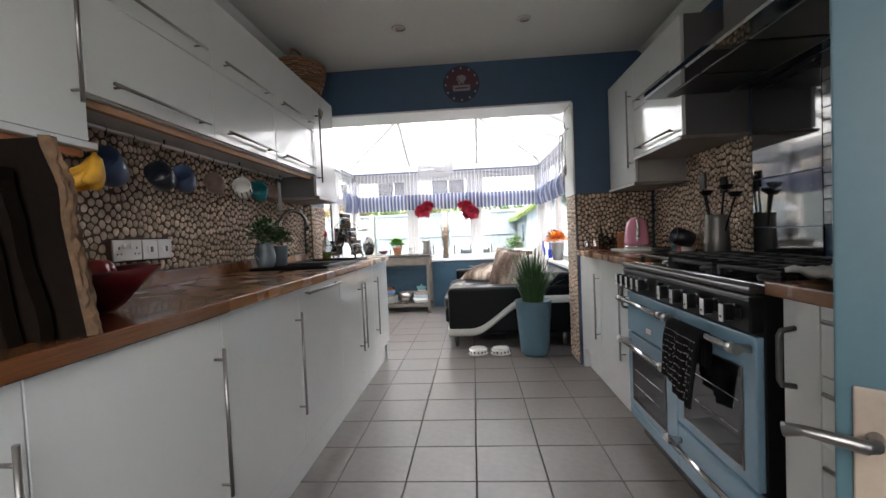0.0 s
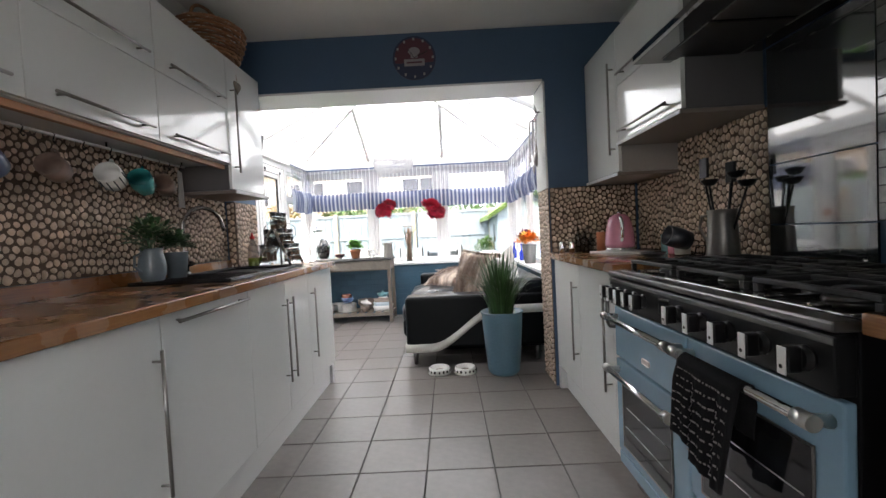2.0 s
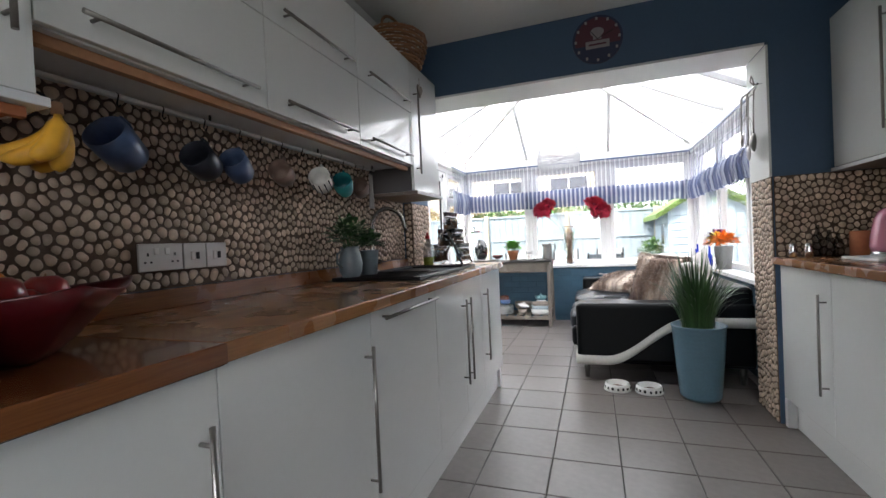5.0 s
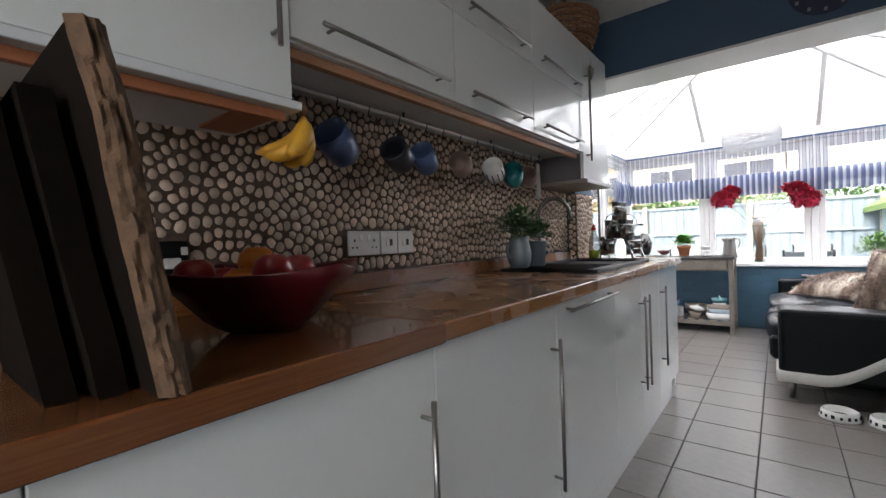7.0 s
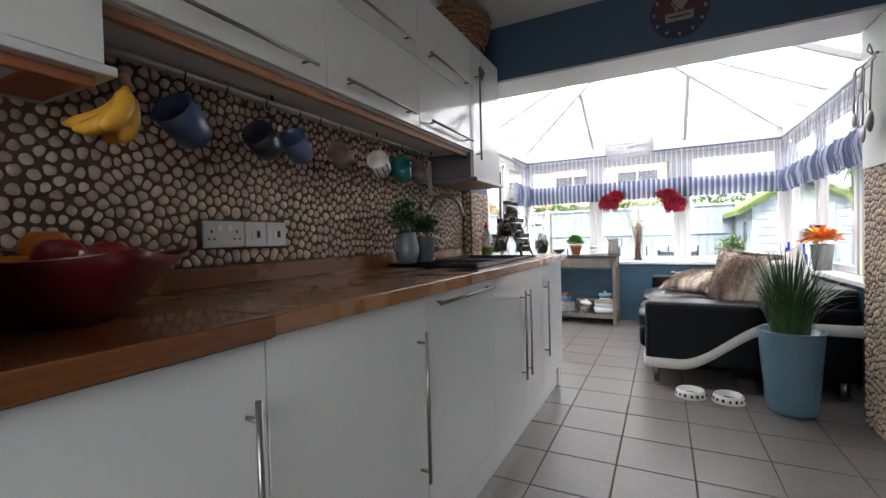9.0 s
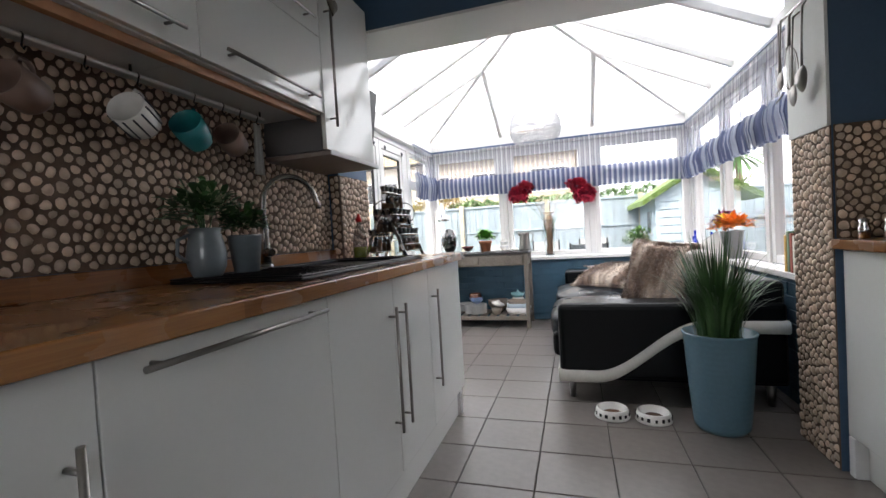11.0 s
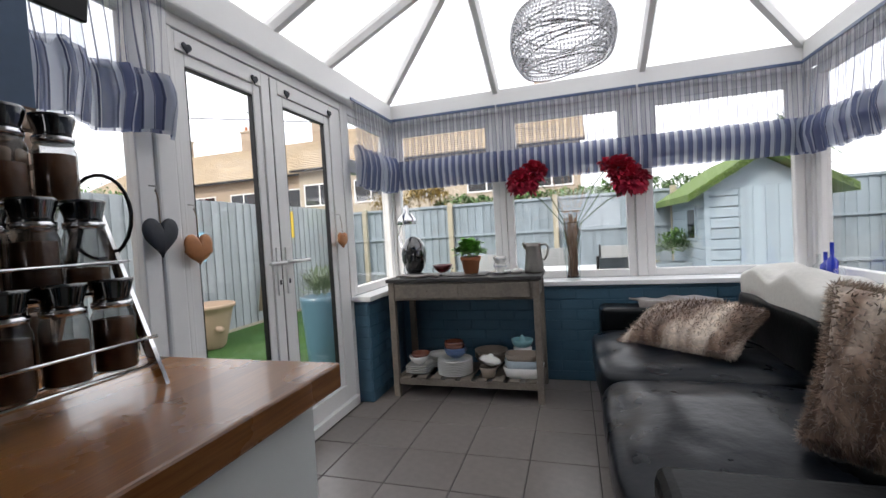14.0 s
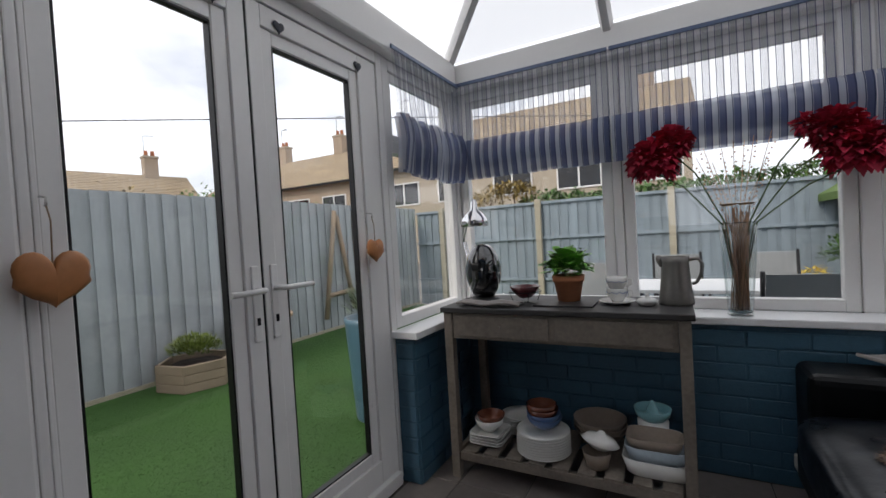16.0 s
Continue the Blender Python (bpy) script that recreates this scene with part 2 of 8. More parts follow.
M_PINK = mat("pink_enamel", (0.62, 0.24, 0.33), 0.15, var=0.02, coat=0.6)
M_WICKER = mat("wicker", (0.24, 0.12, 0.06), 0.7, island=0.35, bump=0.3)
M_BARK = mat("bark", (0.11, 0.062, 0.032), 0.95, var=0.5, scale=25, bump=1.0, bscale=40)
M_BOARD = mat("dark_board", (0.007, 0.0045, 0.003), 0.9, spec=0.1, var=0.35)
M_BOWLRED = mat("maroon_glaze", (0.11, 0.008, 0.012), 0.3, var=0.15, coat=0.4)
M_APPLE = mat("apple_red", (0.33, 0.02, 0.02), 0.3, var=0.25, coat=0.3)
M_ORNG = mat("orange_peel", (0.72, 0.21, 0.02), 0.45, bump=0.2, bscale=200)
M_BANANA = mat("banana", (0.70, 0.36, 0.03), 0.5, var=0.15, scale=12)
M_MUGBLUE = mat("mug_blue", (0.055, 0.09, 0.18), 0.3, coat=0.4, var=0.2)
M_MUGDARK = mat("mug_dark", (0.02, 0.024, 0.035), 0.3, coat=0.4, var=0.1)
M_TEAL = mat("mug_teal", (0.02, 0.20, 0.22), 0.25, coat=0.5)
M_BROWNMUG = mat("mug_clay", (0.22, 0.15, 0.12), 0.4)
M_TOWEL = mat("towel_black", (0.009, 0.009, 0.010), 0.95, bump=0.6, bscale=300, spec=0.1)
M_TOWELW = mat("towel_lettering", (0.20, 0.185, 0.18), 0.9)
M_REDPLASTIC = mat("red_plastic", (0.60, 0.015, 0.015), 0.35)
M_SPICE = mat("ground_spice", (0.16, 0.075, 0.035), 0.85, var=0.3, island=0.6)
M_DENIM = mat("blue_bowl", (0.10, 0.17, 0.33), 0.3, coat=0.3)
M_BROWNBOWL = mat("brown_bowl", (0.14, 0.045, 0.025), 0.25, coat=0.4)
M_STONEBOWL = mat("stoneware", (0.26, 0.21, 0.17), 0.4)
M_AQUA = mat("aqua_ceramic", (0.20, 0.42, 0.46), 0.3, coat=0.3)
M_COBALT = mat("cobalt_glass", (0.01, 0.03, 0.42), 0.08, coat=0.6)
M_CHROMEB = mat("polished_chrome", (0.72, 0.72, 0.73), 0.07, 1.0, var=0.01)
M_WATER = glass("vase_glass", (0.96, 0.98, 0.98), 0.96)
M_JAR = glass("jar_glass", (0.9, 0.9, 0.9), 0.7)
M_PALEGREY = mat("pale_grey_cloth", (0.45, 0.44, 0.42), 0.9, bump=0.4)


def wood_planks(name, c0, c1, cut, along="Y", w=0.045, length=0.6, rough=0.3, coat=0.25):
    """Finger-jointed block worktop: staves of differing tone with grain along them."""
    m = mat(name, c0, rough, var=0.1, coat=coat)
    n, l = m.node_tree.nodes, m.node_tree.links
    b = n["Principled BSDF"]
    tc, mp = n.new("ShaderNodeTexCoord"), n.new("ShaderNodeMapping")
    if along == "Y":
        mp.inputs["Rotation"].default_value = (0, 0, radians(90))
    l.new(tc.outputs["Object"], mp.inputs["Vector"])
    br = n.new("ShaderNodeTexBrick")
    br.inputs["Color1"].default_value, br.inputs["Color2"].default_value, br.inputs["Mortar"].default_value = (0, 0, 0, 1), (1, 1, 1, 1), (0.3, 0.3, 0.3, 1)
    br.inputs["Scale"].default_value, br.inputs["Brick Width"].default_value, br.inputs["Row Height"].default_value = 1, length, w
    br.inputs["Mortar Size"].default_value, br.offset, br.inputs["Bias"].default_value = 0.0006, 0.37, 0.0
    l.new(mp.outputs[0], br.inputs["Vector"])
    g = n.new("ShaderNodeTexNoise")
    mg = n.new("ShaderNodeMapping")
    mg.inputs["Scale"].default_value = (2.5, 60, 60)
    l.new(mp.outputs[0], mg.inputs["Vector"])
    l.new(mg.outputs[0], g.inputs["Vector"])
    g.inputs["Detail"].default_value = 5
    mx = n.new("ShaderNodeMix")
    mx.data_type = "RGBA"
    mx.inputs["A"].default_value, mx.inputs["B"].default_value = (*c0, 1), (*c1, 1)
    ad = n.new("ShaderNodeMath")
    ad.operation = "MULTIPLY_ADD"
    ad.inputs[1].default_value, ad.inputs[2].default_value = 0.62, 0.0
    l.new(br.outputs["Color"], ad.inputs[0])
    a2 = n.new("ShaderNodeMath")
    a2.operation = "MULTIPLY_ADD"
    a2.inputs[1].default_value = 0.7
    l.new(g.outputs["Fac"], a2.inputs[0])
    l.new(ad.outputs[0], a2.inputs[2])
    sb = n.new("ShaderNodeMath")
    sb.operation = "SUBTRACT"
    sb.use_clamp = True
    sb.inputs[1].default_value = cut
    l.new(a2.outputs[0], sb.inputs[0])
    l.new(sb.outputs[0], mx.inputs["Factor"])
    l.new(mx.outputs["Result"], b.inputs["Base Color"])
    return m


# darker copy of the oak: weaker light near the doorway put into the colour
M_OAKDIM = wood_planks("oak_worktop_dim_light", (0.085, 0.026, 0.010), (0.26, 0.10, 0.034), 0.2, rough=0.24, coat=0.4)
M_OAK = wood_planks("oak_worktop_staves", (0.13, 0.046, 0.016), (0.43, 0.195, 0.062), 0.2, rough=0.27, coat=0.22)


def striped(name, dark, light, period, axis, clear, duty=0.5):
    """Sheer striped voile: partly see-through, letting daylight glow through."""
    m = bpy.data.materials.new(name)
    m.use_nodes = True
    n, l = m.node_tree.nodes, m.node_tree.links
    n.clear()
    tc, sx = n.new("ShaderNodeTexCoord"), n.new("ShaderNodeSeparateXYZ")
    l.new(tc.outputs["UV"], sx.inputs[0])
    mu, fr, gt = n.new("ShaderNodeMath"), n.new("ShaderNodeMath"), n.new("ShaderNodeMath")
    mu.operation, fr.operation, gt.operation = "MULTIPLY", "FRACT", "GREATER_THAN"
    mu.inputs[1].default_value, gt.inputs[1].default_value = 1 / period, duty
    l.new(sx.outputs[0], mu.inputs[0])
    l.new(mu.outputs[0], fr.inputs[0])
    l.new(fr.outputs[0], gt.inputs[0])
    mx = n.new("ShaderNodeMix")
    mx.data_type = "RGBA"
    mx.inputs["A"].default_value, mx.inputs["B"].default_value = (*dark, 1), (*light, 1)
    l.new(gt.outputs[0], mx.inputs["Factor"])
    df, tl, tr = n.new("ShaderNodeBsdfDiffuse"), n.new("ShaderNodeBsdfTranslucent"), n.new("ShaderNodeBsdfTransparent")
    for q in (df, tl):
        l.new(mx.outputs["Result"], q.inputs["Color"])
    m1, m2, o = n.new("ShaderNodeMixShader"), n.new("ShaderNodeMixShader"), n.new("ShaderNodeOutputMaterial")
    m1.inputs[0].default_value = 0.55
    l.new(df.outputs[0], m1.inputs[1])
    l.new(tl.outputs[0], m1.inputs[2])
    # the fine dark woven line along each edge of a stripe
    m3, f3, g3, s3, k3 = (n.new("ShaderNodeMath") for _ in range(5))
    m3.operation, f3.operation, g3.operation, s3.operation, k3.operation = "MULTIPLY_ADD", "FRACT", "GREATER_THAN", "MULTIPLY_ADD", "MULTIPLY"
    m3.inputs[1].default_value, m3.inputs[2].default_value, g3.inputs[1].default_value = 2 / period, 0.06, 0.87
    s3.inputs[1].default_value, s3.inputs[2].default_value = -0.85, 1.0
    l.new(sx.outputs[0], m3.inputs[0])
    l.new(m3.outputs[0], f3.inputs[0])
    l.new(f3.outputs[0], g3.inputs[0])
    l.new(g3.outputs[0], s3.inputs[0])
    d3 = n.new("ShaderNodeMix")
    d3.data_type = "RGBA"
    d3.inputs["B"].default_value = (dark[0] * .4, dark[1] * .4, dark[2] * .45, 1)
    l.new(g3.outputs[0], d3.inputs["Factor"])
    l.new(mx.outputs["Result"], d3.inputs["A"])
    for q in (df, tl):
        l.new(d3.outputs["Result"], q.inputs["Color"])
    cl = n.new("ShaderNodeMapRange")
    cl.inputs["To Min"].default_value, cl.inputs["To Max"].default_value = clear * 0.72, clear
    l.new(gt.outputs[0], cl.inputs["Value"])
    l.new(cl.outputs[0], k3.inputs[0])
    l.new(s3.outputs[0], k3.inputs[1])
    l.new(k3.outputs[0], m2.inputs[0])
    l.new(m1.outputs[0], m2.inputs[1])
    l.new(tr.outputs[0], m2.inputs[2])
    l.new(m2.outputs[0], o.inputs[0])
    return m


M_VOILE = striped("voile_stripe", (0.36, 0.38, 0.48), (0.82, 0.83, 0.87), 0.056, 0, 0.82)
# same voile, denser; the shade of its gathered layers is in the colour
M_VOILESHADE = striped("voile_stripe_fold_shade", (0.13, 0.155, 0.27), (0.52, 0.55, 0.64), 0.056, 0, 0.26)

M_ROOF = bpy.data.materials.new("polycarbonate")
M_ROOF.use_nodes = True
_n, _l = M_ROOF.node_tree.nodes, M_ROOF.node_tree.links
_n.clear()
_o, _m, _t, _d = (_n.new(k) for k in ("ShaderNodeOutputMaterial", "ShaderNodeMixShader", "ShaderNodeBsdfTranslucent", "ShaderNodeBsdfDiffuse"))
_t.inputs["Color"].default_value, _d.inputs["Color"].default_value = (0.76, 0.77, 0.78, 1), (0.8, 0.8, 0.8, 1)
_m.inputs[0].default_value = 0.25
_l.new(_t.outputs[0], _m.inputs[1])
_l.new(_d.outputs[0], _m.inputs[2])
_l.new(_m.outputs[0], _o.inputs[0])


# ---- large structure ----
setting("floor", box(-1.98, WR + .2, -3.4, CB + .1, -0.12, -0.005), M_GROUT, "dark grey tiled floor of kitchen and conservatory", "floor")
setting("wall_left", box(WL - .2, WL, -3.4, YW0, 0, ZC), M_BLUE, "blue painted kitchen wall behind the worktop", "wall")
setting("wall_right", box(WR, WR + .2, -3.4, YW0, 0, ZC), M_BLUE, "blue painted kitchen wall behind the range cooker", "wall")
# unseen wall closing the room; its opening is assumed, for the fill lamp
setting("wall_back", box(-.8, .8, -3.6, -3.4, 2.05, ZC, 0, box(-.8, .8, -3.6, -3.4, 0, .95, 0, box(.8, WR + .2, -3.6, -3.4, 0, ZC, 0, box(WL - .2, -.8, -3.6, -3.4, 0, ZC)))), M_CEIL, "unseen plain wall behind the doorway with an assumed opening", "wall")
setting("ceiling", box(WL - .2, WR + .2, -3.6, YW0, ZC, ZC + .1), M_CEIL, "flat painted kitchen ceiling", "ceiling")
setting("beam", box(-2.0, WR + .2, YW0, YW1, 2.14, ZC + .1), M_BLUE, "deep blue painted beam over the opening to the conservatory", "beam")
setting("beam_soffit", box(-1.33, .855, YW0 + .003, YW1 + .003, 2.125, 2.14), M_UPVC, "white underside of the opening", "trim")
setting("pier_right", box(.87, WR + .2, YW0, YW1, 0, 2.14), M_BLUE, "blue painted pier beside the opening", "wall")
setting("jamb_lining", box(.858, .87, YW0 + .003, YW1 + .003, 1.39, 2.125), M_CEIL, "pale plaster reveal of the opening", "trim")
setting("pier_left", box(-2.0, -1.33, YW0, YW1 + .015, 0, 2.14), M_BLUE, "blue painted pier beside the sink", "wall")
for x0, x1, nm in ((WL, WL + .06, "cornice_left"), (WR - .06, WR, "cornice_right")):
    bm = bmesh.new()
    s = 1 if x0 == WL else -1
    xa = WL if s > 0 else WR
    prof = [(xa, ZC - .09), (xa + s * .02, ZC - .075), (xa + s * .035, ZC - .045), (xa + s * .07, ZC - .02), (xa + s * .09, ZC), (xa, ZC)]
    ra = [bm.verts.new((x, -3.4, z)) for x, z in prof]
    rb = [bm.verts.new((x, YW0 - .002, z)) for x, z in prof]
    for k in range(len(prof)):
        bm.faces.new((ra[k], ra[(k + 1) % 6], rb[(k + 1) % 6], rb[k]))
    bm.faces.new(ra[::-1])
    bm.faces.new(rb)
    bmesh.ops.recalc_face_normals(bm, faces=bm.faces)
    setting(nm, bm, M_CEIL, "white painted coving along the ceiling", "coving")

# dado of the conservatory: painted brick under white sills
DZ = .70
setting("dado_back", box(-1.75, CR - .12, CB - .185, CB, 0, DZ), M_BRICKJ, "dark blue painted brick dado under the back windows", "wall")
setting("dado_left", box(CL - .05, -1.752, 3.44, CB, 0, DZ), M_BRICKJ, "dark blue painted brick dado beside the glazed doors", "wall")
setting("dado_right", box(CR - .12, CR + .06, YW1, CB, 0, DZ), M_BRICKJ, "dark blue painted brick dado behind the sofa", "wall")
setting("window_sill_back", box(-1.712, CR - .16, CB - .215, CB, DZ, DZ + .035, .006), M_SILL, "white window sill under the back windows", "window sill")
setting("window_sill_left", box(CL + .002, -1.714, 3.41, CB, DZ, DZ + .035, .006), M_SILL, "white window sill beside the glazed doors", "window sill")
setting("window_sill_right", box(CR - .158, CR, YW1, CB, DZ, DZ + .035, .006), M_SILL, "white window sill behind the sofa", "window sill")


def ring(u0, u1, z0, z1, w, d0, d1, axis, bm=None, bars=(), bev=.004):
    """A frame of four bars in a wall across the other axis; bars: (z, width) crosswise."""
    bm = bm or bmesh.new()
    def b(a0, a1, c0, c1, e=0.0):
        if axis == "x":
            box(a0, a1, d0 + e, d1 - e, c0, c1, bev, bm, 1)
        else:
            box(d0 + e, d1 - e, a0, a1, c0, c1, bev, bm, 1)
    b(u0, u0 + w, z0, z1)
    b(u1 - w, u1, z0, z1)
    b(u0 + w, u1 - w, z0, z0 + w, .001)
    b(u0 + w, u1 - w, z1 - w, z1, .001)
    for z, h in bars:
        b(u0 + w, u1 - w, z, z + h, .001)
    return bm


def pane(parent, u0, u1, z0, z1, d, axis):
    bm = box(u0, u1, d - .004, d + .004, z0, z1) if axis == "x" else box(d - .004, d + .004, u0, u1, z0, z1)
    p = part("pane", bm, M_GLASS, parent, "clear glass pane")
    p.visible_shadow = False
    return p


count = 0
def window(axis, u0, u1, z0, z1, d, fan=True, label="white plastic framed window with clear glass"):
    global count
    count += 1
    w = new("window_%d" % count)
    tagged(w, label, "window", "", "structure")
    s = .06 if axis == "x" else (.06 if d > 0 else -.06)
    d0, d1 = min(d, d + s), max(d, d + s)
    part("window_frame", ring(u0, u1, z0, z1, .055, d0, d1, axis, bars=((1.60, .06),)), M_UPVC, w)
    e = (d1 - d0) * .25
    if fan:
        part("fanlight_sash", ring(u0 + .05, u1 - .05, 1.655, z1 - .05, .045, d0 + e, d1 - e - .004, axis), M_UPVC, w)
    pane(w, u0 + .05, u1 - .05, z0 + .05, 1.605, (d0 + d1) / 2, axis)
    pane(w, u0 + .05, u1 - .05, 1.65, z1 - .05, (d0 + d1) / 2, axis)
    return w


ZE = 2.06   # head of the frames
for a, b in ((-1.845, -.935), (-.885, .055), (.125, 1.10)):
    window("x", a, b, .735, ZE, CB)
window("y", 3.465, 4.20, .735, ZE, CL)
for a, b in ((3.28, 4.20), (2.36, 3.24), (YW1 + .05, 2.32)):
    window("y", a, b, .735, ZE, CR, fan=b < 4)
# coupling posts between the windows
bm = bmesh.new()
for x0, x1 in ((-.933, -.887), (.057, .123)):
    box(x0, x1, CB - .012, CB + .06, .735, ZE, .006, bm)
box(-1.95, -1.847, CB, CB + .10, .735, ZE, .008, bm)
box(1.102, 1.24, CB, CB + .10, .735, ZE, .008, bm)
box(CL - .06, CL + .012, 4.202, CB - .002, .735, ZE, .004, bm)
box(CR - .012, CR + .06, 4.202, CB - .002, .735, ZE, .004, bm)
for y in (2.321, 3.241):
    box(CR - .012, CR + .06, y, y + .038, .735, ZE, .004, bm)
setting("window_posts", bm, M_UPVC, "white plastic posts between the windows", "window frame")
bm = bmesh.new()
box(-1.93, 1.14, CB - .07, CB + .12, ZE, 2.225, .012, bm)
box(CL - .1, CL + .06, YW1, CB - .072, ZE, 2.225, .012, bm)
box(CR - .07, CR + .1, YW1, CB - .072, ZE, 2.225, .012, bm)
setting("eaves_beam", bm, M_UPVC, "white eaves beam round the conservatory", "beam")

# left side: fixed light with panel, then double doors
bm = ring(YW1 + .16, 2.03, .09, ZE, .07, CL - .06, CL, "y", bars=((.66, .08),))
w = setting("window_side", bm, M_UPVC, "white plastic framed side window over a solid panel", "window")
pane(w, YW1 + .23, 1.96, .735, ZE - .07, CL - .03, "y")
part("lower_panel", box(CL - .045, CL - .015, YW1 + .235, 1.955, .155, .665, .004), M_UPVC, w)
part("raised_panel", box(CL - .0149, CL - .006, YW1 + .32, 1.88, .24, .59, .004), M_UPVC, w)
setting("door_post", box(CL - .075, CL + .012, 2.032, 2.118, .02, ZE, .01), M_UPVC, "broad white post beside the glazed doors", "door frame")
setting("door_frame", box(CL - .06, CL + .004, 3.418, 3.46, .02, ZE, .004, box(CL - .06, CL + .004, 2.12, 3.415, 2.005, ZE, .004, box(CL - .08, CL + .02, 2.12, 3.415, .0, .06, .004, box(CL - .06, CL + .004, 2.12, 2.142, .062, 2.003, .004)))), M_UPVC, "white plastic frame of the garden doors", "door frame")


def glazed_door(i, y0, y1, hy, gl=.1, gr=.1, gb=.175):
    d = new("door_%d" % i)
    tagged(d, "closed white plastic glazed garden door", "door", "", "structure")
    bm = box(CL - .055, CL - .002, y0, y0 + gl - .041, .065, 2.0, .003)
    box(CL - .055, CL - .002, y1 - gr + .041, y1, .065, 2.0, .003, bm)
    box(CL - .055, CL - .002, y0 + gl - .0405, y1 - gr + .0405, .065, gb - .046, .003, bm)
    box(CL - .055, CL - .002, y0 + gl - .0405, y1 - gr + .0405, 1.926, 2.0, .003, bm)
    part("door_leaf", bm, M_UPVC, d)
    part("glazing_frame", ring(y0 + gl - .04, y1 - gr + .04, gb - .045, 1.925, .05, CL - .048, CL - .012, "y"), M_UPVC, d)
    pane(d, y0 + gl, y1 - gr, gb, 1.89, CL - .03, "y")
    part("gasket", ring(y0 + gl + .0105, y1 - gr - .0105, gb + .006, 1.874, .006, CL - .042, CL - .016, "y", bev=0), M_BLACK, d, "thin black rubber seal")
    h = part("door_handle", box(CL - .002, CL + .008, hy - .014, hy + .014, .86, 1.11, .004), M_UPVC, d, "white lever handle with a long plate")
    sg = 1 if hy > (y0 + y1) / 2 else -1
    part("lever", tube([(CL + .008, hy, 1.03), (CL + .05, hy, 1.03), (CL + .055, hy - sg * .02, 1.03), (CL + .055, hy - sg * .125, 1.03)], .0095), M_UPVC, h)
    part("keyhole", box(CL + .008, CL + .012, hy - .006, hy + .006, .915, .94, .002), M_BLACK, h)
    return d


glazed_door(1, 2.145, 2.712, 2.682, .053, .102)
glazed_door(2, 2.722, 3.412, 2.757, .095, .165, .215)
bm = box(CL - .05, CL - .006, 2.7125, 2.7215, .07, 1.99)
setting("door_gap_seal", bm, M_BLACK, "dark seal between the two garden doors", "seal")

# roof: hipped, ridge running back to the house
XA, XB, YB, ZR0 = -1.88, CR - .05, CB - .04, 2.235
CX = (XA + XB) / 2
HALF = (XB - XA) / 2
RISE = .50
ZP = ZR0 + HALF * RISE
PK = Vector((CX, YB - HALF, ZP))
DJ = .96
def sl(x, y):
    return ZR0 + RISE * min(x - XA, XB - x, YB - y)
JA, JB = Vector((XA + DJ, YB - DJ, sl(XA + DJ, YB - DJ))), Vector((XB - DJ, YB - DJ, sl(XB - DJ, YB - DJ)))
def bar(name, a, b, w=.066, h=.055, label="white glazing bar of the conservatory roof"):
    a, b = Vector(a), Vector(b)
    d = (b - a).normalized()
    s = d.cross(Vector((0, 0, 1))).normalized() * w / 2
    u = s.cross(d).normalized() * h
    if u.z < 0:
        u = -u
    bm = bmesh.new()
    r = [[bm.verts.new(p + q) for q in (-s - u * .4, -s * .55 - u, s * .55 - u, s - u * .4, s, -s)] for p in (a, b)]
    for k in range(6):
        bm.faces.new((r[0][k], r[0][(k + 1) % 6], r[1][(k + 1) % 6], r[1][k]))
    bm.faces.new(r[0])
    bm.faces.new(r[1][::-1])
    bmesh.ops.recalc_face_normals(bm, faces=bm.faces)
    return setting(name, bm, M_UPVC, label, "roof bar")
for nm, a, b in (("hip_left", (XA, YB, ZR0), PK), ("hip_right", (XB, YB, ZR0), PK), ("jack_rafter", (JA.x, YB, ZR0), JA), ("jack_rafter", (JB.x, YB, ZR0), JB), ("jack_rafter", (XA, JA.y, ZR0), JA), ("jack_rafter", (XB, JB.y, ZR0), JB),
                 ("rafter", (XA, PK.y, ZR0), PK), ("rafter", (XB, PK.y, ZR0), PK), ("rafter", (XA, 2.05, ZR0), (CX, 2.05, ZP)), ("rafter", (XB, 2.05, ZR0), (CX, 2.05, ZP))):
    bar(nm, a, b)
bar("ridge", PK, (CX, YW1, ZP), .09, .07, "white ridge beam of the conservatory roof")
bm = bmesh.new()
e = .06
for poly in (((XA, YB), (XB, YB), (PK.x, PK.y)), ((XA, YW1), (XA, YB), (PK.x, PK.y), (CX, YW1)), ((XB, YB), (XB, YW1), (CX, YW1), (PK.x, PK.y))):
    bm.faces.new([bm.verts.new((x, y, sl(x, y) + .012 if (x, y) != (PK.x, PK.y) else ZP + .012)) for x, y in poly])
setting("roof_glazing", bm, M_ROOF, "opal white polycarbonate roof sheets", "roof")
# gable above the beam, outside
bm = bmesh.new()
box(-2.1, 2.0, YW0 + .02, YW1 - .01, ZC + .1, 3.3, 0, bm)
box(-2.6, -2.0, YW0 + .02, YW1 - .01, -.1, 3.3, 0, bm)
box(WR + .2, 2.6, YW0 + .02, YW1 - .01, -.1, 3.3, 0, bm)
M_RENDER = mat("outer_brick", (0.30, 0.17, 0.12), 0.85, var=0.2)
setting("wall_house", bm, M_RENDER, "outer wall of the house above the conservatory", "wall")


